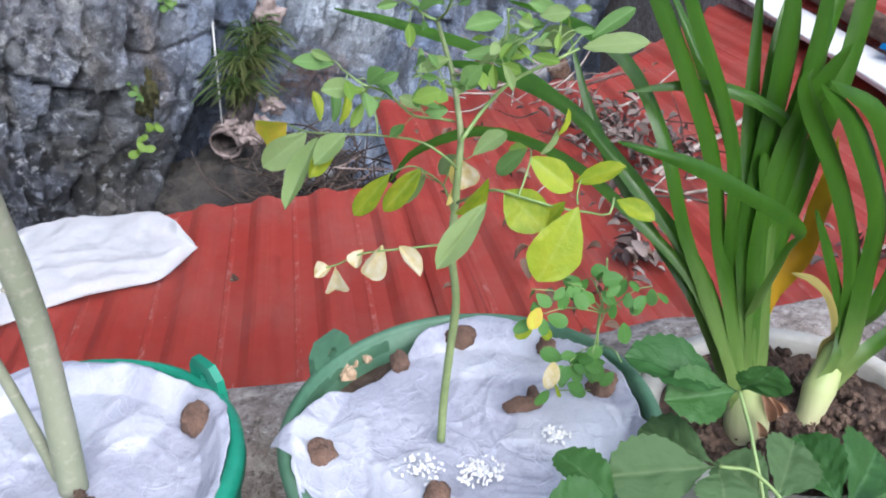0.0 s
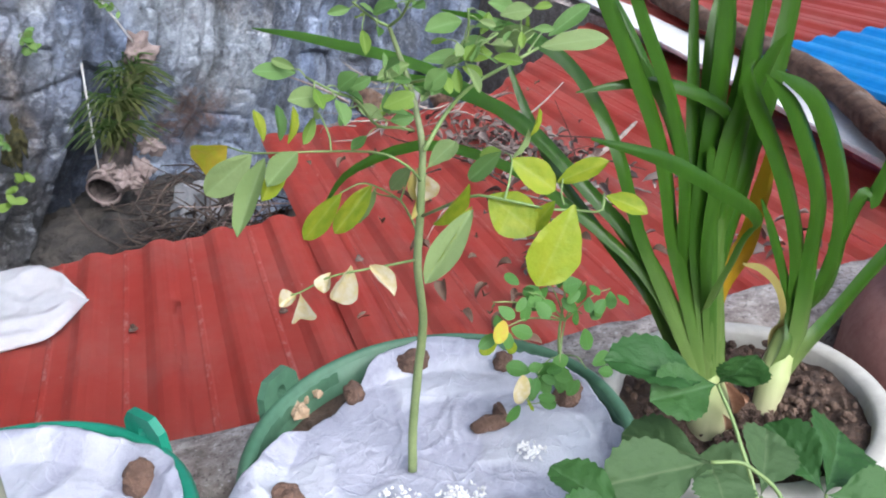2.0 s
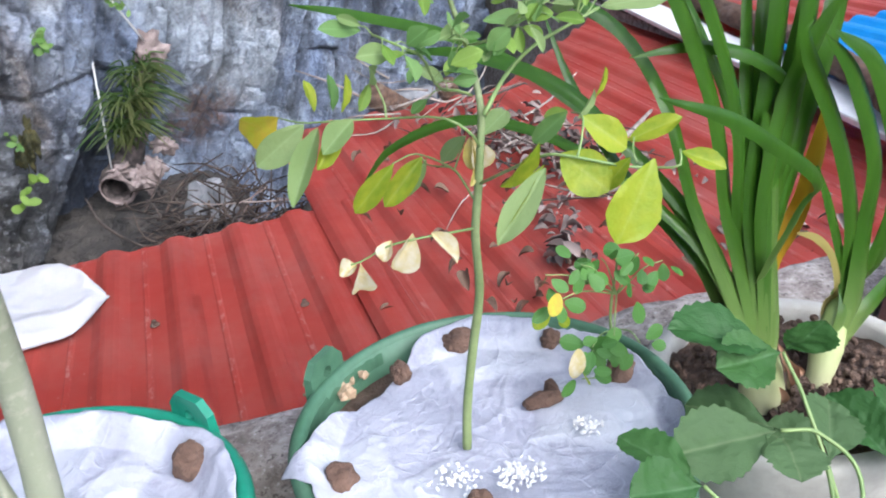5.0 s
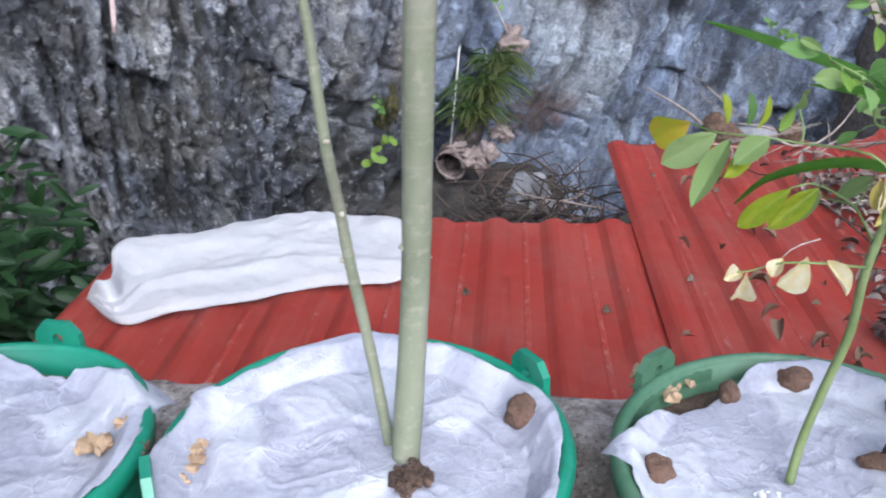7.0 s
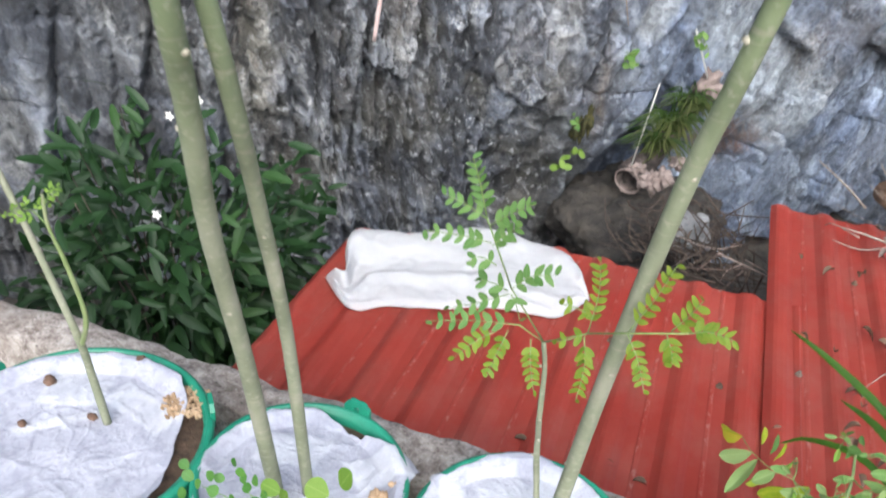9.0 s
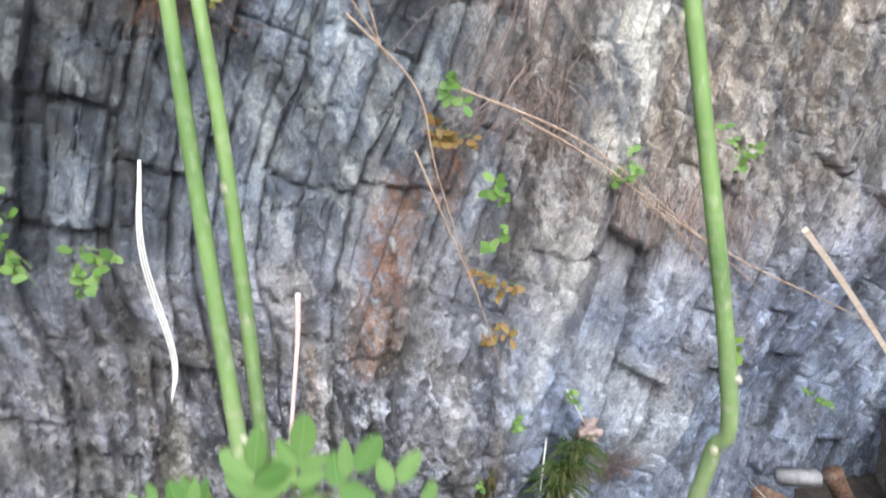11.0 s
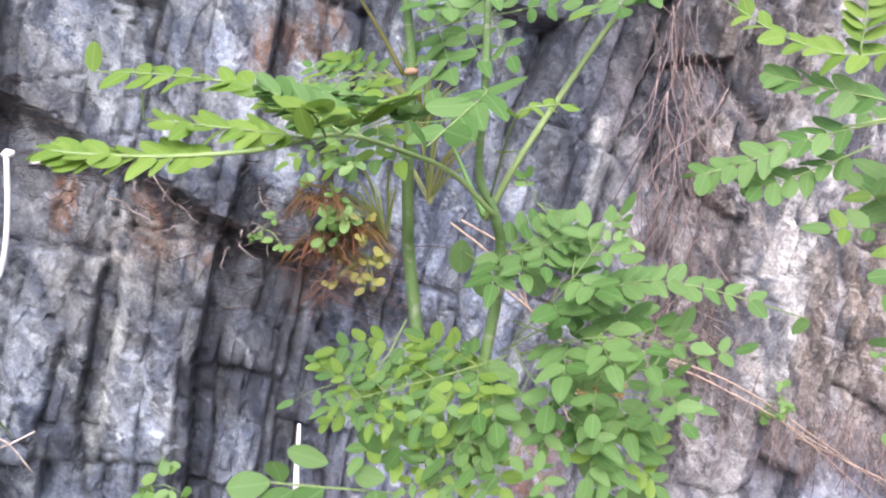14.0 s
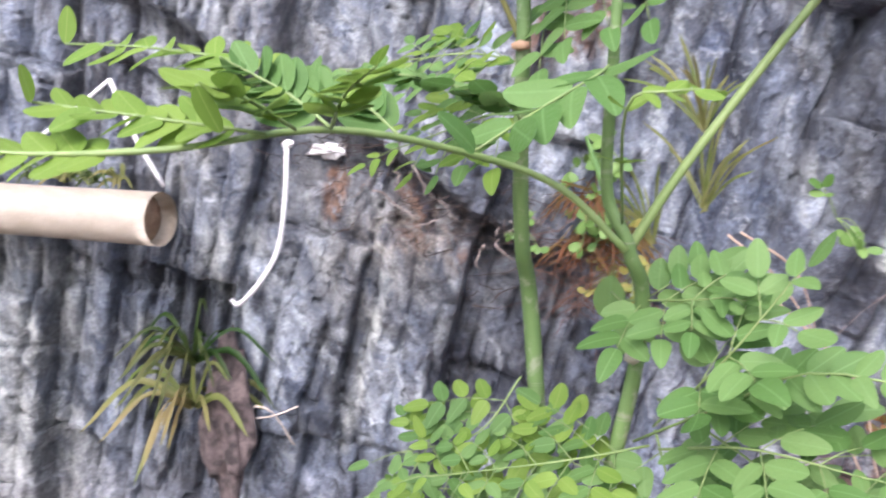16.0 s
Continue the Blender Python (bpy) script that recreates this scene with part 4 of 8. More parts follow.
def compound(plant, pts, n=4, reach=0.06, size=0.022, key="leaf", keys=None, pairs=3, start=0.3, facing=(0.05, -0.62, 0.78), r=0.0008, flat=0.3, seed=0, droop=0.25, loose=0.11):
    """A feathered leaf: a main stalk through pts with side stalks that carry paired leaflets."""
    rnd = random.Random(seed)
    bm = bmesh.new()
    line = add_tube(bm, pts, [r, 0.7 * r, 0.4 * r], 6, 20)
    face = (Vector(facing) + 0.22 * Vector((rnd.uniform(-1, 1), rnd.uniform(-1, 1), rnd.uniform(-1, 1)))).normalized()
    spots = []
    k = len(line) - 1

    def wild(a):
        return a * Vector((rnd.uniform(-1, 1), rnd.uniform(-1, 1), rnd.uniform(-1.2, 0.7)))

    def pinna(base, way, length, count, grow):
        end = base + way * length - Vector((0, 0, droop * length * 0.3))
        mid = (base + end) / 2 + Vector((0, 0, 0.06 * length))
        add_tube(bm, [base, mid, end], [0.45 * r, 0.3 * r], 5, 6)
        side = face.cross(way).normalized()
        plane = (face + wild(0.18)).normalized()
        for c in range(count):
            f = (c + 0.75) / (count + 0.35)
            at = base.lerp(end, f) + Vector((0, 0, 0.06 * length * (1 - abs(2 * f - 1))))
            for sgn in (-1, 1):
                if rnd.random() < 0.05:
                    continue
                spots.append((at, (sgn * side * 0.85 + 0.5 * way + wild(loose)).normalized(), grow * rnd.uniform(0.9, 1.05), plane))
        spots.append((end, (way + wild(loose)).normalized(), 1.1 * grow, plane))

    for i in range(n):
        f = start + (0.97 - start) * i / max(1, n - 0.4)
        j = min(k - 1, int(f * k))
        at, way = line[j], (line[j + 1] - line[j]).normalized()
        side = face.cross(way).normalized()
        shrink = 1 - 0.5 * i / max(1, n)
        for sgn in (-1, 1):
            go = (0.85 * sgn * side + 0.5 * way + wild(flat * 0.3)).normalized()
            pinna(at, go, reach * shrink * rnd.uniform(0.85, 1.12), max(1, round(pairs * shrink)), 1.12 - 0.42 * i / max(1, n))
    pinna(line[-2], (line[-1] - line[-3]).normalized(), reach * 0.55, 1 + pairs // 3, 0.75)
    stalk = part("leaf", bm, M["petiole"], plant)
    for at, go, grow, plane in spots:
        kk = rnd.choice(keys) if keys else key
        tilt = plane + wild(0.22)
        leng = size * grow * rnd.uniform(0.88, 1.1)
        leng *= 1.04
        piece("leaflet", POINTED[kk][rnd.randrange(3)], stalk, leaf_pose(at + 0.001 * go, at + go * (leng + 0.001), leng * rnd.uniform(0.56, 0.68), tilt))
    return stalk


def pinnate(plant, pts, pairs, size, key, seed, facing=(0, -0.72, 0.7), r=0.0008, slim=0.63, sweep=0.62):
    """One feathered side leaf: paired leaflets along a thin stalk, one at its tip."""
    rnd = random.Random(seed)
    bm = bmesh.new()
    line = add_tube(bm, pts, [r, 0.6 * r], 5, 12)
    stalk = part("leaf", bm, M["petiole"], plant)
    face = (Vector(facing) + Vector([rnd.uniform(-0.2, 0.2) for _ in range(3)])).normalized()

    def lay(at, go, leng):
        go = (go + Vector([rnd.uniform(-0.22, 0.22) for _ in range(3)])).normalized()
        tilt = face + Vector([rnd.uniform(-0.45, 0.45) for _ in range(3)])
        leng *= 1.4
        piece("leaflet", POINTED[key][rnd.randrange(3)], stalk, leaf_pose(at, at + go * leng, leng * slim * rnd.uniform(0.9, 1.1), tilt))

    for i in range(pairs):
        f = 0.18 + 0.72 * i / max(1, pairs - 0.5)
        j = min(11, int(f * 12))
        way = (line[j + 1] - line[j]).normalized()
        side = face.cross(way).normalized()
        for sgn in (-1, 1):
            lay(line[j].lerp(line[j + 1], f * 12 - j), sgn * 0.8 * side + sweep * way, size * (1.08 - 0.28 * f) * rnd.uniform(0.88, 1.1))
    lay(line[-1], line[-1] - line[-3], 0.75 * size)
    return stalk


def ring_marks(plant, line_pts, fractions, radius, key="node"):
    """Pale leaf scars on a trunk."""
    line = smooth_line(line_pts, 60)
    for i, f in enumerate(fractions):
        j = min(59, int(f * 60))
        way = (line[j + 1] - line[j]).normalized()
        a = 1.9 + 2.4 * i
        out = (way.orthogonal().normalized() * math.cos(a) + way.cross(way.orthogonal()).normalized() * math.sin(a))
        if out.y > 0:
            out.y = -out.y
        part("leaf_scar", lump(line[j] + out * radius * 0.93, (radius * 0.45, radius * 0.3, radius * 0.36), i, 0.3, 1), M[key], plant)


# ---- pots ----
def rim_pot(x, y, r, label, mat, lugs, rim_z=0.515, foot_z=0.2, wall=0.006):
    pot = thing("plant_pot", (x, y, foot_z), label, "plant pot", "pots on the terrace")
    c = (x, y)
    part("body", lathe([(0.02, foot_z + 0.001), (r * 0.76, foot_z + 0.001), (r * 0.78, foot_z + 0.006), (r * 0.95, rim_z - 0.03), (r * 0.95, rim_z - 0.004), (r * 0.95 - wall, rim_z - 0.004), (r * 0.95 - wall, rim_z - 0.04), (r * 0.76, foot_z + 0.02)], c), M[mat], pot)
    part("rim", lathe([(r * 0.952, rim_z - 0.022), (r - 0.001, rim_z - 0.02), (r, rim_z - 0.006), (r - 0.003, rim_z - 0.001), (r - 0.008, rim_z + 0.002), (r - 0.013, rim_z), (r * 0.952 - 0.006, rim_z - 0.008), (r * 0.952 - 0.006, rim_z - 0.02)], c, 72, 0.01, x * 9), M[mat], pot)
    part("soil", lathe([(r * 0.93, rim_z - 0.034), (r * 0.7, rim_z - 0.026), (r * 0.4, rim_z - 0.028), (0.002, rim_z - 0.026)], c, 40, 0.02, 3), M["soil"], pot)
    for a in lugs:
        d, s = Vector((math.cos(radians(a)), math.sin(radians(a)), 0)), Vector((-math.sin(radians(a)), math.cos(radians(a)), 0))
        m = Matrix((s, d, Vector((0, 0, 1)))).transposed().to_4x4()
        m.translation = Vector((x, y, rim_z)) + d * (r - 0.003)
        bm = bmesh.new()
        outline = [(-0.026, -0.018), (0.026, -0.018), (0.024, 0.012), (0.014, 0.024), (-0.014, 0.024), (-0.024, 0.012)]
        hole = [(0.006 * math.cos(q), 0.006 + 0.006 * math.sin(q)) for q in (2 * math.pi * i / 12 for i in range(12))]
        ring = [outline[int(i / 2) % 6] for i in range(12)]
        for t0 in (-0.004, 0.004):
            a_v = [bm.verts.new((px, t0, pz)) for px, pz in outline]
            h_v = [bm.verts.new((px, t0, pz)) for px, pz in hole]
            es = [bm.edges.new((q[i], q[(i + 1) % len(q)])) for q in (a_v, h_v) for i in range(len(q))]
            bmesh.ops.triangle_fill(bm, edges=es, use_beauty=True)
            if t0 < 0:
                first = (a_v, h_v)
        for lo, hi in zip(first, (a_v, h_v)):
            for i in range(len(lo)):
                bm.faces.new((lo[i], lo[(i + 1) % len(lo)], hi[(i + 1) % len(hi)], hi[i]))
        bmesh.ops.recalc_face_normals(bm, faces=bm.faces)
        bmesh.ops.transform(bm, verts=bm.verts, matrix=m)
        part("lug", bm, M[mat], pot, smooth=False)
    return pot


def fleece(x, y, r, seed, label, folds=(), base=0.497, flaps=(), corners=()):
    """Thin white fabric laid over the soil of a pot: creased, cut with straight edges, doubled over in places."""
    cover = thing("fabric_cover", (x, y, base), label, "fabric", "fabric covers")

    def height(px, py):
        p = Vector((px * 9, py * 9, seed))
        warp = p + 0.5 * Vector((noise.noise(p * 1.3), noise.noise(p * 1.3 + Vector((9, 0, 0))), 0))
        crease = max(0.0, 1 - 2.4 * abs(noise.noise(warp * 1.3 + Vector((3, 0, 0)))))
        ridge = max(0.0, 1 - 5.0 * abs(noise.noise(warp * 2.7 + Vector((0, 7, 0)))))
        tuck = max(0.0, 1 - 6.0 * abs(noise.noise(warp * 5.3 + Vector((5, 0, 2)))))
        return 0.005 * noise.noise(p * 1.9) + 0.0022 * crease ** 3 + 0.0014 * ridge ** 2 + 0.0008 * tuck ** 2 + 0.0005 * noise.noise(p * 19)

    def doubled(px, py):
        """How far a place lies within a doubled-over fold, 0 to 1."""
        most = 0.0
        for n, (fx, fy, wide, deep, turn) in enumerate(folds):
            dx, dy = px - fx + x, py - fy + y
            ca, sa = math.cos(radians(turn)), math.sin(radians(turn))
            lx, ly = ca * dx + sa * dy, ca * dy - sa * dx
            lx += 0.22 * ly * math.sin(seed + 2.1 * n) + 0.006 * noise.noise((ly * 40, n + 0.3, seed))
            ly += 0.006 * noise.noise((lx * 40, n * 3.3, seed + 2))
            most = max(most, min(1.0, max(0.0, 1 + min(wide / 2 - abs(lx), deep / 2 - abs(ly)) / 0.006)))
        return most

    def lie(px, py):
        over = math.hypot(px, py)
        return base + height(px, py) + 0.0016 * doubled(px, py) + 0.020 * max(0.0, min(1.0, (over - 0.80 * r) / (0.12 * r))) - 0.9 * max(0.0, over - 0.985 * r)

    bm = bmesh.new()
    lay = bm.verts.layers.float.new("double")
    rings, steps, grid = 84, 220, []
    for i in range(rings + 1):
        f = i / rings
        row = []
        for q in range(steps):
            a = 2 * math.pi * q / steps
            edge = r * (0.935 + 0.06 * noise.noise((1.6 * math.cos(a), 1.6 * math.sin(a), seed)) + 0.035 * noise.noise((5 * math.cos(a), 5 * math.sin(a), seed + 3)) + 0.008 * noise.noise((21 * math.cos(a), 21 * math.sin(a), seed)))
            for fa, fw, fl in flaps:
                d = (math.degrees(a) - fa + 180) % 360 - 180
                edge += r * fl * math.exp(-(d / fw) ** 2)
            for fa, reach in corners:
                d = radians((math.degrees(a) - fa + 180) % 360 - 180)
                if abs(d) < 0.55:
                    edge = max(edge, r * reach / (math.cos(abs(d)) + 0.95 * math.sin(abs(d))) ** 1.0) if reach > 0.9 else min(edge, -r * reach / max(0.3, math.cos(d))) if reach < 0 else edge
            px, py = f * edge * math.cos(a), f * edge * math.sin(a)
            q_v = bm.verts.new((x + px, y + py, lie(px, py)))
            q_v[lay] = doubled(px, py)
            row.append(q_v)
        grid.append(row)
    for a, b in zip(grid, grid[1:]):
        for q in range(steps):
            bm.faces.new((a[q], a[(q + 1) % steps], b[(q + 1) % steps], b[q]))
    bmesh.ops.remove_doubles(bm, verts=grid[0], dist=0.0005)
    bmesh.ops.solidify(bm, geom=bm.faces, thickness=0.0008)
    bmesh.ops.recalc_face_normals(bm, faces=bm.faces)
    part("sheet", bm, M["fleece"], cover)
    return cover


POTS = [(-0.853, 0.590, 0.224, (165, 40)), (-0.475, 0.662, 0.172, (83, 255)), (-0.119, 0.689, 0.175, (36, 205)), (0.249, 0.683, 0.166, (134, 300))]
for i, (px, py, pr, lugs) in enumerate(POTS):
    faded = i == 3
    rim_pot(px, py, pr, ("faded dark green" if faded else "teal green") + " plastic plant pot with lugs on its rim", "pot_faded" if faded else "pot_green", lugs)
fleece(-0.860, 0.578, 0.222, 4, "white nonwoven fabric tied over the soil of a green pot", ((-0.93, 0.70, 0.10, 0.09, 20), (-0.80, 0.70, 0.13, 0.05, -15), (-0.90, 0.62, 0.012, 0.14, -58)), flaps=((15, 35, -0.16), (100, 60, 0.05)))
fleece(-0.477, 0.650, 0.171, 9, "white nonwoven fabric with wood chips on it over pot soil", ((-0.37, 0.735, 0.09, 0.06, 40), (-0.52, 0.72, 0.10, 0.06, 10)), flaps=((38, 14, 0.20), (78, 22, -0.12)), corners=((36, 1.18),))
fleece(-0.121, 0.682, 0.174, 15, "creased white nonwoven fabric over the soil round two stems", ((-0.175, 0.775, 0.075, 0.08, 30), (-0.105, 0.785, 0.06, 0.10, -8), (-0.03, 0.775, 0.035, 0.10, -40), (-0.235, 0.70, 0.035, 0.10, 8), (-0.13, 0.635, 0.014, 0.11, -45)), flaps=((104, 13, 0.13), (20, 12, 0.03), (185, 30, 0.03)), corners=((14, 0.96), (160, 1.02)))
fleece(0.250, 0.668, 0.165, 23, "creased white nonwoven fabric over the soil of a seedling pot", ((0.128, 0.672, 0.058, 0.085, 4), (0.335, 0.665, 0.09, 0.07, -35), (0.29, 0.775, 0.10, 0.045, -10), (0.185, 0.635, 0.05, 0.05, 12)), flaps=((125, 26, -0.13), (20, 40, -0.04)), corners=((172, 1.06),))


def clod(place, size, seed, label="dry brown lump of earth on white fabric"):
    single("clod", lump(place, (size[0] * 0.92, size[1], size[2] * 1.25), seed, 0.26, 4), M["clod"], place, label, "soil lump", group="clods on the fabric")


clod((0.201, 0.785, 0.508), (0.010, 0.010, 0.009), 1)
clod((0.120, 0.674, 0.505), (0.014, 0.013, 0.012), 2)
clod((0.266, 0.810, 0.508), (0.019, 0.012, 0.009), 3)
clod((0.344, 0.772, 0.508), (0.010, 0.009, 0.008), 4)
clod((0.209, 0.607, 0.505), (0.011, 0.009, 0.008), 5)
clod((0.012, 0.745, 0.508), (0.016, 0.014, 0.013), 6)
clod((0.300, 0.695, 0.506), (0.018, 0.007, 0.006), 7)
clod((0.379, 0.705, 0.504), (0.017, 0.012, 0.012), 13)
clod((0.313, 0.704, 0.506), (0.006, 0.012, 0.006), 12)
clod((-0.867, 0.789, 0.510), (0.012, 0.011, 0.009), 8)
clod((-0.977, 0.683, 0.508), (0.011, 0.010, 0.008), 9)
clod((-0.855, 0.642, 0.506), (0.010, 0.006, 0.006), 10)
clod((-0.946, 0.583, 0.506), (0.008, 0.006, 0.005), 11)


def scatter(name, centre, spread, count, size, mat, label, category, seed, flat=0.5, z_wob=0.003):
    """Many loose crumbs, joined: nobody could count them."""
    rnd = random.Random(seed)
    bm = bmesh.new()
    for i in range(count):
        a, d = rnd.uniform(0, 6.28), rnd.random() ** 0.7
        p = Vector(centre) + Vector((math.cos(a) * d * spread[0], math.sin(a) * d * spread[1], rnd.uniform(0, z_wob)))
        vs = bmesh.ops.create_icosphere(bm, subdivisions=1, radius=1)["verts"]
        s = size * rnd.uniform(0.5, 1.4)
        m = Matrix.Translation(p) @ Euler([rnd.uniform(0, 6) for _ in range(3)]).to_matrix().to_4x4() @ Matrix.Diagonal((s, s * rnd.uniform(0.5, 1), s * flat, 1))
        for v in vs:
            v.co *= 1 + 0.5 * noise.noise(v.co * 2 + Vector((i, 0, 0)))
        bmesh.ops.transform(bm, verts=vs, matrix=m)
    return single(name, bm, mat, centre, label, category, kind="stuff", smooth=False)


scatter("perlite", (0.246, 0.620, 0.507), (0.020, 0.018), 110, 0.0020, M["perlite"], "white perlite crumbs scattered on the fabric", "perlite", 3)
scatter("perlite", (0.200, 0.634, 0.507), (0.022, 0.018), 80, 0.0017, M["perlite"], "white perlite crumbs beside the seedling stem", "perlite", 4)
scatter("perlite", (0.317, 0.647, 0.507), (0.012, 0.012), 60, 0.0020, M["perlite"], "white perlite crumbs on crumpled fabric", "perlite", 5)
scatter("wood_chips", (-0.332, 0.716, 0.506), (0.014, 0.012), 26, 0.007, M["chip"], "pale wood chips lying on white fabric", "wood chips", 6)
scatter("wood_chips", (-0.351, 0.679, 0.506), (0.014, 0.012), 26, 0.007, M["chip"], "pale wood chips lying on white fabric", "wood chips", 7)
scatter("wood_chips", (-0.315, 0.673, 0.506), (0.010, 0.010), 18, 0.007, M["clod"], "brown wood chips lying on white fabric", "wood chips", 8)
scatter("wood_chips", (-0.735, 0.735, 0.504), (0.040, 0.045), 150, 0.0065, M["chip"], "wood chips and litter inside the pot rim", "wood chips", 9)
scatter("wood_chips", (0.143, 0.812, 0.500), (0.030, 0.030), 70, 0.005, M["chip"], "pale husks on the soil inside the pot rim", "wood chips", 10)
scatter("soil_crumbs", (-0.077, 0.654, 0.504), (0.016, 0.020), 80, 0.005, M["soil"], "dark soil round the base of two stems", "soil", 11)
scatter("wood_chips", (-0.263, 0.665, 0.500), (0.008, 0.03), 26, 0.006, M["chip"], "pale wood chips inside the pot rim", "wood chips", 12)

# ---- the cloth on the roof ----
def roof_cloth():
    """White cloth lying over the corner of the roof sheet, soft folds, hem wandering."""
    bm = bmesh.new()
    nx, ny = 110, 60
    hem = smooth_line([(-1.000, 1.816, 0.020), (-0.862, 1.695, 0.020), (-0.761, 1.761, 0.020), (-0.631, 1.811, 0.020), (-0.482, 1.891, 0.020), (-0.341, 1.915, 0.020), (-0.263, 1.949, 0.020), (-0.197, 2.081, 0.020)], nx)
    top = smooth_line([(-0.989, 1.815, 0.030), (-0.930, 1.816, 0.040), (-1.023, 2.067, 0.040), (-0.836, 2.178, 0.040), (-0.653, 2.333, 0.050), (-0.472, 2.331, 0.050), (-0.327, 2.285, 0.040), (-0.206, 2.087, 0.030)], nx)
    grid = []
    for j in range(ny + 1):
        v = j / ny
        row = []
        for i in range(nx + 1):
            u = i / nx
            c = hem[i].lerp(top[i], v)
            p = Vector((c.x * 5, c.y * 5, 2))
            z = 0.024 + 0.014 * noise.noise(p) + 0.008 * noise.noise(p * 2.3) + 0.005 * noise.noise(p * 6)
            z += 0.045 * math.exp(-((v - 0.84) / 0.2) ** 2) * (0.6 + 0.4 * math.sin(6 * u + 1))
            z += 0.008 * max(0.0, math.sin(14 * v + 9 * u + 5 * noise.noise(p))) * max(0.0, 1 - 1.2 * u) + 0.010 * max(0.0, 1 - abs(v - 0.25 - 0.1 * math.sin(5 * u)) / 0.08)
            rim = min(u, 1 - u, v, 1 - v)
            z *= 0.3 + 0.7 * min(1, rim / 0.06)
            row.append(bm.verts.new((c.x, c.y + 0.006 * noise.noise(p * 3), max(z, 0.006) + 0.018)))
        grid.append(row)
    for a, b in zip(grid, grid[1:]):
        for i in range(nx):
            bm.faces.new((a[i], a[i + 1], b[i + 1], b[i]))
    bmesh.ops.solidify(bm, geom=bm.faces, thickness=0.003)
    single("white_cloth", bm, M["towel"], (-0.6, 2.0, 0.01), "crumpled white cotton cloth drying on the red roof", "cloth")


roof_cloth()


# ---- moringa seedling with yellowing leaves ----
def soft_leaf(parent, base, tip, width, key="leaf", facing=(0.1, -0.85, 0.5), fold=0.3, bend=0.15, curl=0.0, peak=0.56, seed=0):
    """A thin obovate leaflet on a short curved stalk: creased along its rib, its edges lifting unevenly."""
    bm = bmesh.new()
    rows, cols, grid = 12, 4, []
    for i in range(rows + 1):
        s = i / rows
        w = max(0.012, 0.30 * math.sin(math.pi * s ** (math.log(0.5) / math.log(peak))) ** 0.62)
        row = []
        for j in range(-cols, cols + 1):
            q = j / cols
            lift = 0.05 * noise.noise((s * 3.1 + seed, q * 1.4, seed * 1.7)) + 0.025 * noise.noise((s * 8, q * 4, seed))
            x = w * q * (1 + 0.12 * noise.noise((s * 2.7, seed * 3.1, q)))
            z = fold * abs(q) ** 1.2 * w - bend * (s - 0.15) ** 2 + lift * abs(q) + curl * q * w * (s - 0.3) + 0.012 * math.sin(s * 22 - abs(q) * 5) * abs(q)
            row.append(bm.verts.new((x, s, z)))
        grid.append(row)
    for r0, r1 in zip(grid, grid[1:]):
        for j in range(2 * cols):
            bm.faces.new((r0[j], r0[j + 1], r1[j + 1], r1[j]))
    return piece("leaflet", as_mesh("seedling_leaflet", bm, M[key]), parent, leaf_pose(base, tip, width, facing))


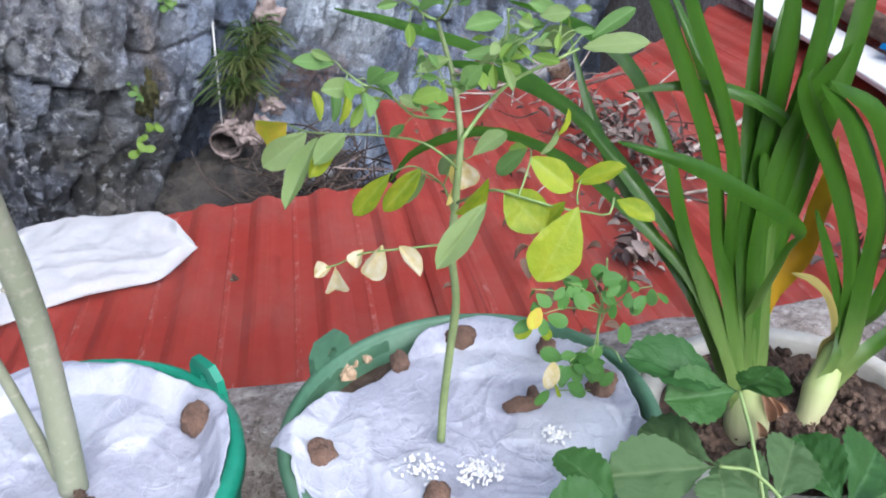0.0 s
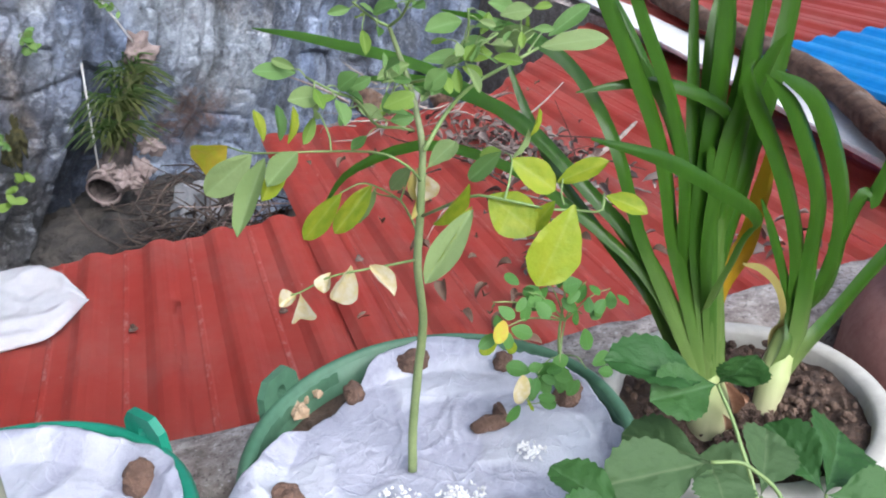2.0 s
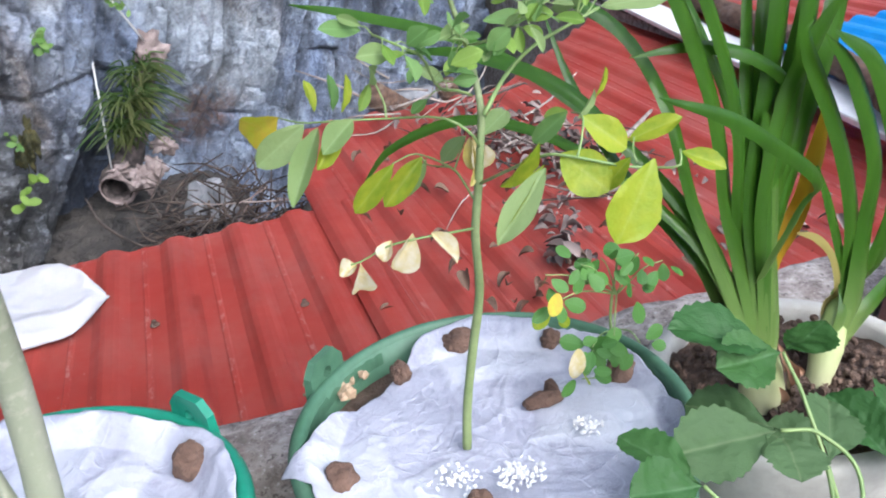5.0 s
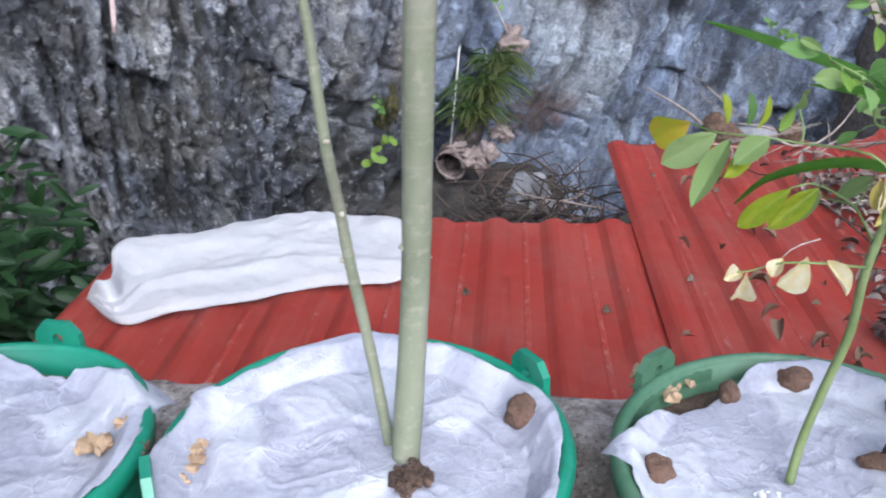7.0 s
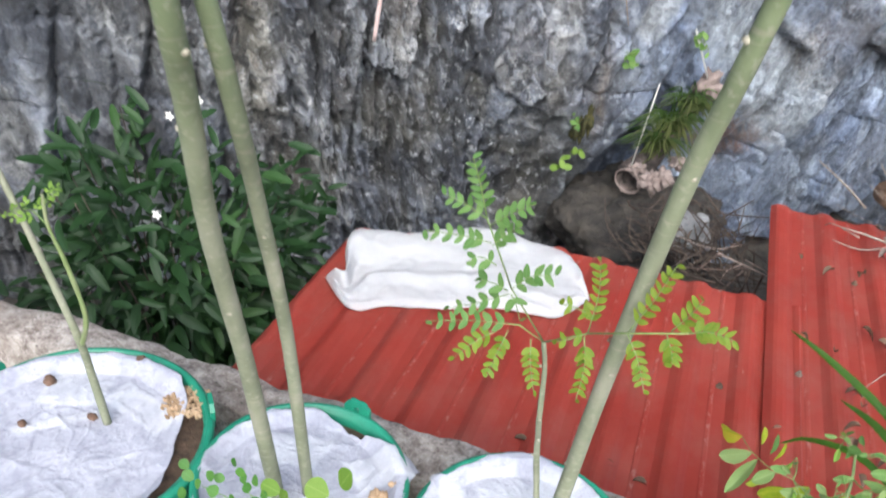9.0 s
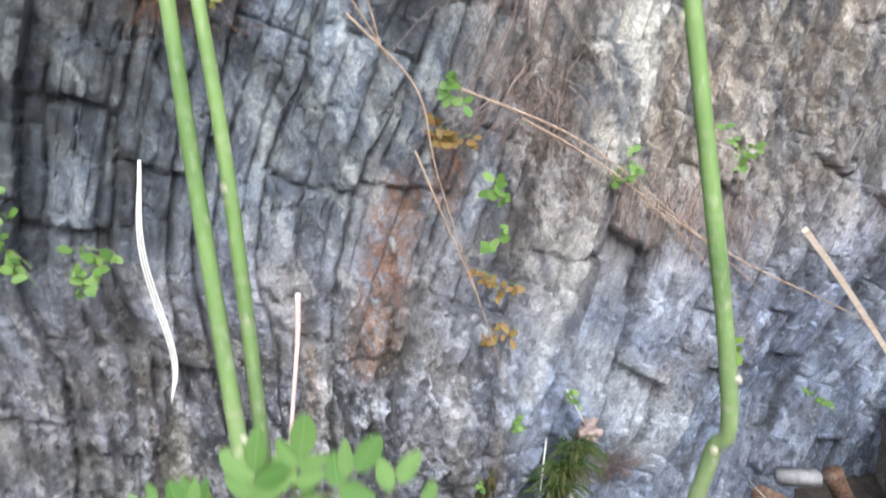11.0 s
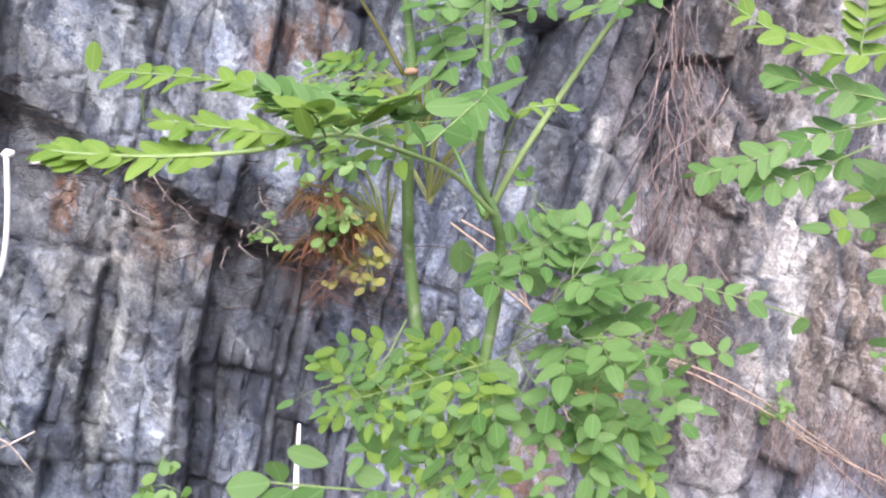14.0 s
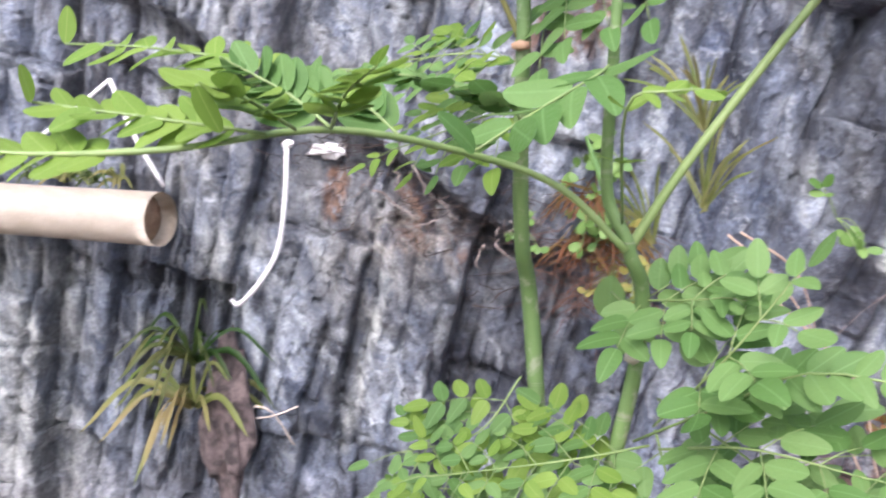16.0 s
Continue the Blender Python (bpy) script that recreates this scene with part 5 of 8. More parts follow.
def yellow_seedling():
    base = (0.222, 0.670, 0.502)
    p = thing("moringa_seedling", base, "young moringa seedling with green, yellowing and bleached leaves", "plant")
    part("stem", tube([base, (0.228, 0.676, 0.540), (0.236, 0.674, 0.590), (0.243, 0.668, 0.640), (0.241, 0.660, 0.690), (0.246, 0.660, 0.725), (0.250, 0.661, 0.752), (0.254, 0.665, 0.775), (0.254, 0.671, 0.795), (0.254, 0.683, 0.815), (0.250, 0.692, 0.838), (0.247, 0.693, 0.851)], [0.0037, 0.0035, 0.0031, 0.0028, 0.0024, 0.0019, 0.0014], 10, 70, 0.08), M["stem_green"], p)
    count = iter(range(1, 200))

    def twig(*pts, r=0.0010):
        return part("leaf_stalk", tube(pts, [r, r * 0.8, r * 0.6], 6, 16), M["petiole"], p)

    def lay(t, a, b, w, key, facing=(0.1, -0.85, 0.5), **more):
        n = next(count)
        base, tip = Vector(a), Vector(b)
        soft_leaf(t, base, tip, w, key, facing, seed=n * 1.37, **more)

    # the long low twig to one side
    t = twig((0.250, 0.661, 0.752), (0.240, 0.650, 0.768), (0.223, 0.655, 0.780), (0.198, 0.695, 0.773), (0.170, 0.700, 0.776), (0.147, 0.727, 0.771), (0.133, 0.750, 0.771))
    lay(t, (0.133, 0.752, 0.771), (0.107, 0.776, 0.752), 0.027, "leaf_gold", (0.2, -0.9, 0.3), fold=0.55)
    lay(t, (0.147, 0.727, 0.770), (0.110, 0.727, 0.746), 0.023, "leaf_dull", (0.0, -0.95, 0.25))
    lay(t, (0.155, 0.720, 0.768), (0.124, 0.679, 0.734), 0.017, "leaf_dull", (-0.4, -0.8, 0.2), fold=0.5)
    lay(t, (0.166, 0.700, 0.775), (0.146, 0.683, 0.752), 0.015, "leaf_yellow", (0.3, -0.8, 0.3), fold=0.7)
    lay(t, (0.175, 0.695, 0.777), (0.150, 0.680, 0.764), 0.017, "leaf_dull", (0.1, -0.6, 0.7), fold=0.5)
    lay(t, (0.158, 0.745, 0.772), (0.158, 0.757, 0.793), 0.011, "leaf_yellow", (0.6, -0.8, 0.1))
    lay(t, (0.168, 0.725, 0.776), (0.174, 0.745, 0.798), 0.010, "leaf", (0.5, -0.8, 0.1))
    lay(t, (0.172, 0.715, 0.777), (0.184, 0.730, 0.798), 0.011, "leaf_yellow", (0.7, -0.7, 0.1))
    side = twig((0.198, 0.697, 0.772), (0.199, 0.702, 0.782), (0.196, 0.712, 0.795), (0.190, 0.700, 0.797), r=0.0008)
    lay(side, (0.190, 0.700, 0.797), (0.188, 0.672, 0.815), 0.010, "leaf_dull", (0.8, -0.6, 0.2), fold=0.6)
    lay(side, (0.190, 0.700, 0.797), (0.180, 0.690, 0.783), 0.009, "leaf_new", (0.4, -0.8, 0.3))
    # two yellowing leaves, a dull and a bleached one close to the stem
    t = twig((0.244, 0.658, 0.712), (0.246, 0.690, 0.718), (0.243, 0.708, 0.724), (0.226, 0.735, 0.729), (0.205, 0.728, 0.728))
    lay(t, (0.206, 0.727, 0.728), (0.173, 0.735, 0.692), 0.018, "leaf_yellow", (-0.25, -0.9, 0.3))
    lay(t, (0.234, 0.750, 0.720), (0.199, 0.743, 0.689), 0.019, "leaf_yellow", (-0.3, -0.9, 0.2), fold=0.5)
    lay(t, (0.238, 0.752, 0.717), (0.214, 0.747, 0.690), 0.010, "leaf_dull", (0.4, -0.8, 0.2), fold=0.6)
    twig((0.243, 0.708, 0.724), (0.236, 0.742, 0.716), (0.234, 0.752, 0.720), r=0.0008)
    up = twig((0.245, 0.706, 0.722), (0.252, 0.708, 0.735), (0.254, 0.700, 0.748), r=0.0008)
    lay(up, (0.249, 0.748, 0.714), (0.254, 0.712, 0.742), 0.013, "leaf_dull", (-0.3, -0.8, 0.4))
    lay(up, (0.256, 0.693, 0.750), (0.263, 0.693, 0.722), 0.019, "leaf_pale", (0.1, -0.95, 0.1), fold=0.8, peak=0.66)
    lay(up, (0.255, 0.695, 0.748), (0.252, 0.690, 0.726), 0.010, "leaf_straw", (-0.6, -0.8, 0.1), fold=0.5)
    # shrivelled bleached leaf
    t = twig((0.237, 0.650, 0.701), (0.214, 0.630, 0.712), (0.198, 0.624, 0.716), (0.174, 0.630, 0.713), (0.156, 0.634, 0.705), (0.146, 0.636, 0.703))
    lay(t, (0.200, 0.624, 0.718), (0.212, 0.611, 0.700), 0.013, "leaf_pale", (0.3, -0.8, 0.4), fold=1.2, curl=1.2)
    lay(t, (0.189, 0.628, 0.719), (0.174, 0.628, 0.696), 0.016, "leaf_pale", (0.3, -0.8, 0.4), fold=1.3, curl=-1.0)
    lay(t, (0.176, 0.632, 0.715), (0.168, 0.628, 0.704), 0.010, "leaf_pale", (-0.5, -0.7, 0.4), fold=1.4, curl=1.6)
    lay(t, (0.155, 0.636, 0.703), (0.153, 0.640, 0.680), 0.017, "leaf_pale", (0.1, -0.95, 0.1), fold=1.1, peak=0.72)
    lay(t, (0.152, 0.636, 0.702), (0.140, 0.632, 0.700), 0.010, "leaf_pale", (0.2, -0.6, 0.8), fold=1.6, curl=2.0)
    lay(t, (0.250, 0.668, 0.741), (0.240, 0.655, 0.729), 0.006, "leaf_straw", (0.4, -0.8, 0.3))
    # the branch that reaches forward with the largest yellow-green leaves
    t = twig((0.247, 0.659, 0.728), (0.252, 0.610, 0.755), (0.256, 0.572, 0.775), (0.268, 0.556, 0.776), (0.290, 0.545, 0.770), (0.304, 0.540, 0.768), (0.313, 0.527, 0.771), (0.320, 0.537, 0.776), r=0.0011)
    lay(t, (0.249, 0.556, 0.774), (0.214, 0.544, 0.742), 0.0165, "leaf_dull", (-0.45, -0.75, 0.25), fold=0.55)
    lay(t, (0.250, 0.560, 0.774), (0.216, 0.548, 0.745), 0.008, "leaf_yellow", (-0.7, -0.5, 0.4), fold=0.5)
    lay(t, (0.254, 0.574, 0.782), (0.235, 0.586, 0.753), 0.0135, "leaf_yellow", (0.4, -0.8, 0.3), fold=0.6)
    lay(t, (0.262, 0.564, 0.777), (0.279, 0.541, 0.760), 0.027, "leaf_yellow", (0.0, -0.97, 0.2), fold=0.15)
    lay(t, (0.292, 0.518, 0.783), (0.267, 0.506, 0.745), 0.031, "leaf_yellow", (0.0, -0.98, 0.2), fold=0.12, peak=0.62)
    lay(t, (0.292, 0.541, 0.776), (0.280, 0.550, 0.756), 0.011, "leaf_yellow", (-0.5, -0.7, 0.4))
    up = twig((0.268, 0.556, 0.776), (0.274, 0.562, 0.785), (0.281, 0.575, 0.792), (0.288, 0.603, 0.785), r=0.0008)
    lay(up, (0.280, 0.574, 0.792), (0.304, 0.563, 0.772), 0.019, "leaf_yellow", (0.1, -0.9, 0.35))
    lay(up, (0.286, 0.603, 0.786), (0.267, 0.615, 0.766), 0.012, "leaf", (-0.5, -0.75, 0.3), fold=0.5)
    lay(up, (0.286, 0.603, 0.786), (0.276, 0.617, 0.782), 0.008, "leaf_new", (0.4, -0.8, 0.4))
    lay(up, (0.297, 0.612, 0.777), (0.309, 0.610, 0.793), 0.008, "leaf_dull", (0.6, -0.7, 0.2), fold=0.5)
    lay(up, (0.308, 0.610, 0.789), (0.316, 0.609, 0.806), 0.009, "leaf_yellow", (0.7, -0.7, 0.2), fold=0.5)
    right = twig((0.304, 0.555, 0.766), (0.306, 0.562, 0.770), (0.310, 0.568, 0.776), r=0.0007)
    lay(right, (0.308, 0.571, 0.773), (0.333, 0.556, 0.787), 0.013, "leaf_yellow", (0.1, -0.7, 0.65), fold=0.35)
    lay(t, (0.322, 0.538, 0.774), (0.338, 0.520, 0.768), 0.012, "leaf_yellow", (0.1, -0.8, 0.5), fold=0.35)
    # the branch towards the lily
    t = twig((0.252, 0.655, 0.776), (0.273, 0.668, 0.794), (0.292, 0.663, 0.812), (0.319, 0.658, 0.824), (0.338, 0.660, 0.830), r=0.0017)
    lay(t, (0.270, 0.712, 0.741), (0.306, 0.745, 0.747), 0.016, "leaf_dull", (-0.2, -0.8, 0.5))
    lay(t, (0.342, 0.665, 0.829), (0.383, 0.647, 0.834), 0.016, "leaf_dull", (0.1, -0.75, 0.6), fold=0.2)
    lay(t, (0.350, 0.670, 0.834), (0.380, 0.668, 0.852), 0.013, "leaf", (-0.3, -0.75, 0.5), fold=0.4)
    lay(t, (0.334, 0.655, 0.842), (0.312, 0.680, 0.832), 0.019, "leaf_dull", (0.2, -0.8, 0.5))
    twig((0.319, 0.658, 0.824), (0.324, 0.655, 0.834), (0.334, 0.655, 0.842), r=0.0008)
    twig((0.329, 0.659, 0.828), (0.342, 0.664, 0.838), (0.352, 0.671, 0.838), r=0.0008)
    twig((0.252, 0.664, 0.765), (0.262, 0.700, 0.744), (0.270, 0.712, 0.741), r=0.0008)
    # the crown: forked stem top and its twigs, full of small leaves
    crown = []
    crown.append([(0.251, 0.672, 0.785), (0.236, 0.655, 0.795), (0.219, 0.640, 0.804), (0.201, 0.605, 0.832), (0.187, 0.590, 0.843), (0.176, 0.610, 0.848)])
    crown.append([(0.254, 0.682, 0.815), (0.262, 0.660, 0.822), (0.272, 0.655, 0.829), (0.287, 0.650, 0.837), (0.306, 0.650, 0.846)])
    crown.append([(0.247, 0.693, 0.851), (0.240, 0.692, 0.855), (0.232, 0.689, 0.862), (0.222, 0.680, 0.872)])
    crown.append([(0.247, 0.693, 0.851), (0.251, 0.675, 0.860), (0.252, 0.660, 0.870), (0.256, 0.650, 0.882)])
    crown.append([(0.272, 0.655, 0.829), (0.283, 0.655, 0.840), (0.288, 0.655, 0.848), (0.287, 0.650, 0.864)])
    crown.append([(0.254, 0.679, 0.808), (0.244, 0.650, 0.818), (0.233, 0.628, 0.832), (0.217, 0.605, 0.840)])
    crown.append([(0.319, 0.658, 0.824), (0.322, 0.652, 0.845), (0.322, 0.650, 0.862)])
    stalks = [twig(*c, r=0.0011) for c in crown]
    fresh = ("leaf", "leaf_dull", "leaf", "leaf_new")
    named = (
        ((0.172, 0.620, 0.849), (0.149, 0.612, 0.856), 0.010), ((0.183, 0.600, 0.839), (0.163, 0.592, 0.843), 0.012), ((0.189, 0.590, 0.844), (0.198, 0.582, 0.853), 0.010),
        ((0.215, 0.600, 0.827), (0.231, 0.592, 0.834), 0.011), ((0.252, 0.640, 0.821), (0.264, 0.632, 0.833), 0.013), ((0.249, 0.660, 0.833), (0.226, 0.652, 0.830), 0.010),
        ((0.258, 0.660, 0.834), (0.287, 0.652, 0.835), 0.011), ((0.285, 0.660, 0.831), (0.302, 0.652, 0.834), 0.010), ((0.286, 0.660, 0.855), (0.260, 0.652, 0.855), 0.014),
        ((0.308, 0.650, 0.857), (0.326, 0.642, 0.860), 0.012), ((0.324, 0.660, 0.855), (0.303, 0.652, 0.866), 0.011), ((0.302, 0.650, 0.831), (0.319, 0.642, 0.828), 0.009))
    for i, (a, b, w) in enumerate(named):
        near = min(stalks, key=lambda t: min((Vector(v.co) + Vector(base) - Vector(a)).length for v in t.data.vertices))
        lay(near, a, b, w, fresh[i % 4], (0.3 * math.sin(2.3 * i), -0.8, 0.55), fold=0.2 + 0.3 * (i % 3) / 2)
    rnd = random.Random(12)
    for c, stalk, many in zip(crown, stalks, (13, 14, 6, 7, 9, 11, 6)):
        line = smooth_line(c, 30)
        for i in range(many):
            at0 = line[min(30, 9 + int(22 * (i + 0.5) / many))]
            out = Vector((rnd.uniform(-1, 1), rnd.uniform(-0.8, 0.6), rnd.uniform(-0.6, 0.7))).normalized()
            at = at0 + out * rnd.uniform(0.005, 0.013)
            go = (out + Vector((rnd.uniform(-0.5, 0.5), rnd.uniform(-0.5, 0.3), rnd.uniform(-0.7, 0.2)))).normalized()
            ln = rnd.uniform(0.010, 0.019)
            part("petiolule", tube([at0, at0.lerp(at, 0.5) + Vector((0, 0, 0.0015)), at], [0.0005, 0.0004], 4, 5), M["petiole"], stalk)
            lay(stalk, at, at + go * ln, ln * rnd.uniform(0.38, 0.58), rnd.choice(fresh), (rnd.uniform(-0.9, 0.9), rnd.uniform(-0.9, -0.2), rnd.uniform(0.1, 0.9)), fold=rnd.uniform(0.1, 0.7))


yellow_seedling()


def little_seedling():
    base = Vector((0.380, 0.714, 0.492))
    p = thing("moringa_seedling", base, "small moringa seedling with round dark green leaflets", "plant")
    top = Vector((0.384, 0.720, 0.629))
    line = [base, base.lerp(top, 0.45) + Vector((-0.006, 0, 0)), base.lerp(top, 0.8), top]
    part("stem", tube(line, [0.0016, 0.0012, 0.0007], 7, 20), M["petiole"], p)
    rnd = random.Random(5)
    for head, count, keys in (((0.339, 0.680, 0.556), 9, ("leaf_dark",)), ((0.359, 0.680, 0.561), 8, ("leaf_dark",)), ((0.324, 0.670, 0.545), 4, ("leaf_dark", "leaf_dark", "leaf_yellow")), ((0.389, 0.690, 0.539), 4, ("leaf_dark",)), ((0.321, 0.700, 0.595), 5, ("leaf_dark", "leaf_dark", "leaf_yellow")), ((0.314, 0.710, 0.615), 3, ("leaf_dark",)), ((0.346, 0.710, 0.616), 7, ("leaf_dark",)), ((0.369, 0.720, 0.612), 7, ("leaf_dark",)), ((0.399, 0.710, 0.613), 6, ("leaf_dark",)), ((0.422, 0.710, 0.600), 5, ("leaf_dark",)), ((0.395, 0.710, 0.582), 2, ("leaf_dark",))):
        head = Vector(head)
        at0 = base.lerp(top, 0.35 if head.z < 0.56 else 0.6)
        t = part("leaf_stalk", tube([at0, at0.lerp(head, 0.6) + Vector((0, 0, 0.006)), head], [0.0008, 0.0005], 6, 10), M["petiole"], p)
        for _ in range(count):
            go = Vector((rnd.uniform(-0.8, 0.8), rnd.uniform(-0.6, 0.3), rnd.uniform(-1.2, 0.3))).normalized()
            at = head + go * rnd.uniform(0.002, 0.016)
            ln = rnd.uniform(0.013, 0.021)
            leaflet(t, at, at + go * ln, ln * 0.62, rnd.choice(keys), (rnd.uniform(-0.4, 0.4), -0.9, 0.4))
    t = part("leaf_stalk", tube([base, (0.324, 0.670, 0.536)], [0.0007, 0.0005], 5), M["petiole"], p)
    leaflet(t, (0.322, 0.670, 0.566), (0.316, 0.665, 0.541), 0.016, "leaf_pale")
    leaflet(t, (0.316, 0.690, 0.608), (0.305, 0.680, 0.595), 0.013, "leaf_gold")


little_seedling()


# ---- older moringas ----
def trunk_b():
    base = Vector((-0.086, 0.688, 0.490))
    p = thing("moringa_tree", base, "young moringa tree with a smooth grey-green trunk and leafy top", "plant", "moringas in pots")
    line = [base, (-0.072, 0.690, 0.663), (-0.056, 0.630, 0.879), (-0.027, 0.545, 1.187), (-0.006, 0.487, 1.337), (0.020, 0.420, 1.513), (0.048, 0.390, 1.646), (0.057, 0.370, 1.732), (-0.009, 0.345, 2.211), (0.013, 0.335, 2.340), (0.028, 0.330, 2.473)]
    part("trunk", tube(line, [0.0121, 0.0112, 0.0104, 0.0096, 0.0089, 0.0086, 0.0085, 0.0082, 0.0078, 0.007, 0.006], 14, 110, 0.05), M["bark"], p)
    ring_marks(p, line, (0.12, 0.22, 0.33, 0.42, 0.5, 0.56, 0.63, 0.7, 0.77, 0.84, 0.9), 0.0100)
    top = line[-1]
    g = [((0.033, 0.330, 2.546), (-0.016, 0.300, 2.599), (-0.072, 0.280, 2.627)), ((0.033, 0.330, 2.541), (-0.038, 0.270, 2.545), (-0.089, 0.250, 2.552)), ((0.032, 0.330, 2.560), (0.040, 0.310, 2.606), (0.045, 0.300, 2.675)), ((0.035, 0.330, 2.541), (0.064, 0.300, 2.568), (0.100, 0.270, 2.578)), ((0.031, 0.330, 2.498), (-0.004, 0.290, 2.516), (-0.025, 0.270, 2.504)), ((0.036, 0.330, 2.473), (0.061, 0.280, 2.436), (0.098, 0.260, 2.416)), ((0.022, 0.335, 2.402), (-0.012, 0.310, 2.368), (-0.018, 0.300, 2.330)), ((0.017, 0.335, 2.361), (0.033, 0.320, 2.339), (0.049, 0.310, 2.347)), ((0.024, 0.330, 2.463), (-0.007, 0.340, 2.453), (-0.039, 0.350, 2.452)), ((0.033, 0.330, 2.531), (0.050, 0.290, 2.500), (0.064, 0.280, 2.514)), ((0.032, 0.330, 2.570), (0.072, 0.300, 2.621), (0.105, 0.280, 2.655))]
    for i, pts in enumerate(g):
        small = i in (4, 6, 7, 8, 9)
        compound(p, pts, 2 if small else 3, 0.04 if small else 0.075, 0.023, keys=("leaf", "leaf", "leaf", "leaf_new"), pairs=1 if small else 3, seed=40 + i, start=0.35)
    # a fine yellow-green leaf higher up the picture's far side, and the feathered leaf seen past it
    part("leaf_stalk", tube([(0.033, 0.330, 2.52), (-0.010, 0.262, 2.600), (-0.060, 0.228, 2.630), (-0.120, 0.214, 2.625)], [0.0016, 0.0009], 6, 16), M["petiole"], p)
    shown = (0.0, -0.72, 0.70)
    pinnate(p, ((-0.070, 0.214, 2.676), (-0.115, 0.212, 2.672), (-0.158, 0.210, 2.688), (-0.196, 0.210, 2.716)), 8, 0.0150, "leaf_new", 61, shown)
    pinnate(p, ((-0.110, 0.212, 2.672), (-0.106, 0.210, 2.700), (-0.104, 0.208, 2.730)), 6, 0.0145, "leaf_new", 62, shown)
    pinnate(p, ((-0.085, 0.222, 2.640), (-0.130, 0.216, 2.652), (-0.172, 0.212, 2.664)), 6, 0.0165, "leaf", 63, shown)
    pinnate(p, ((-0.090, 0.220, 2.628), (-0.140, 0.213, 2.618), (-0.188, 0.208, 2.602), (-0.222, 0.205, 2.594)), 9, 0.0165, "leaf", 64, shown)
    pinnate(p, ((-0.100, 0.228, 2.612), (-0.145, 0.220, 2.594), (-0.186, 0.212, 2.583)), 6, 0.0160, "leaf", 65, shown)
    pinnate(p, ((-0.040, 0.236, 2.622), (-0.060, 0.228, 2.596), (-0.078, 0.222, 2.574)), 5, 0.0165, "leaf", 66, shown)

trunk_b()


def thin_b():
    base = Vector((-0.100, 0.705, 0.492))
    p = thing("moringa_sapling", base, "thin moringa sapling with feathered bright green leaves", "plant", "moringas in pots")
    head = Vector((-0.136, 0.640, 0.918))
    line = [base, (-0.115, 0.710, 0.600), (-0.123, 0.700, 0.671), (-0.125, 0.685, 0.724), (-0.125, 0.655, 0.785), (-0.129, 0.645, 0.874), head]
    part("stem", tube(line, [0.0050, 0.0046, 0.0040, 0.0030], 10, 40, 0.12), M["bark"], p)
    ring_marks(p, line, (0.35, 0.5, 0.68, 0.85), 0.006)
    for a, b in ((head, (-0.178, 0.600, 1.010)), ((-0.178, 0.600, 1.010), (-0.207, 0.560, 1.115)), (head, (-0.162, 0.600, 0.963)), (head, (-0.083, 0.580, 0.992)), ((-0.083, 0.580, 0.992), (0.015, 0.530, 1.061))):
        part("leaf_stalk", tube([a, b], [0.0011, 0.0009], 6), M["petiole"], p)

    def side_leaf(a, b, c, pairs, size, key, seed):
        pinnate(p, (a, b, c), pairs + 1 if pairs > 2 else pairs, 0.86 * size, key, seed, slim=0.58)

    side_leaf((-0.207, 0.560, 1.115), (-0.216, 0.555, 1.151), (-0.226, 0.550, 1.183), 5, 0.0115, "leaf", 80)
    side_leaf((-0.207, 0.560, 1.113), (-0.229, 0.555, 1.127), (-0.251, 0.550, 1.135), 3, 0.012, "leaf", 81)
    side_leaf((-0.203, 0.560, 1.106), (-0.181, 0.555, 1.129), (-0.157, 0.550, 1.149), 4, 0.012, "leaf", 82)
    side_leaf((-0.200, 0.570, 1.080), (-0.231, 0.565, 1.083), (-0.273, 0.560, 1.081), 4, 0.0125, "leaf", 83)
    side_leaf((-0.194, 0.580, 1.048), (-0.212, 0.575, 1.056), (-0.226, 0.570, 1.047), 2, 0.012, "leaf", 84)
    side_leaf((-0.199, 0.570, 1.077), (-0.186, 0.565, 1.097), (-0.169, 0.560, 1.115), 3, 0.012, "leaf", 85)
    side_leaf((-0.178, 0.600, 1.008), (-0.157, 0.595, 1.035), (-0.130, 0.590, 1.048), 3, 0.014, "leaf", 86)
    side_leaf((-0.181, 0.600, 1.005), (-0.200, 0.595, 1.014), (-0.218, 0.590, 1.015), 2, 0.014, "leaf", 87)
    side_leaf((-0.177, 0.600, 1.002), (-0.167, 0.595, 0.989), (-0.161, 0.590, 0.978), 1, 0.014, "leaf", 88)
    side_leaf((-0.180, 0.600, 1.001), (-0.210, 0.595, 0.983), (-0.245, 0.590, 0.967), 3, 0.014, "leaf", 89)
    side_leaf((-0.162, 0.600, 0.963), (-0.212, 0.585, 0.963), (-0.265, 0.570, 0.955), 5, 0.013, "leaf", 90)
    side_leaf((-0.185, 0.590, 0.954), (-0.206, 0.575, 0.941), (-0.225, 0.565, 0.919), 4, 0.012, "leaf_fresh", 91)
    side_leaf((-0.172, 0.590, 0.959), (-0.178, 0.575, 0.934), (-0.183, 0.560, 0.908), 5, 0.011, "leaf_fresh", 92)
    side_leaf((-0.146, 0.600, 0.948), (-0.139, 0.585, 0.924), (-0.128, 0.570, 0.900), 5, 0.011, "leaf_fresh", 93)
    side_leaf((-0.083, 0.580, 0.992), (-0.080, 0.570, 1.052), (-0.085, 0.560, 1.102), 6, 0.0115, "leaf_fresh", 94)
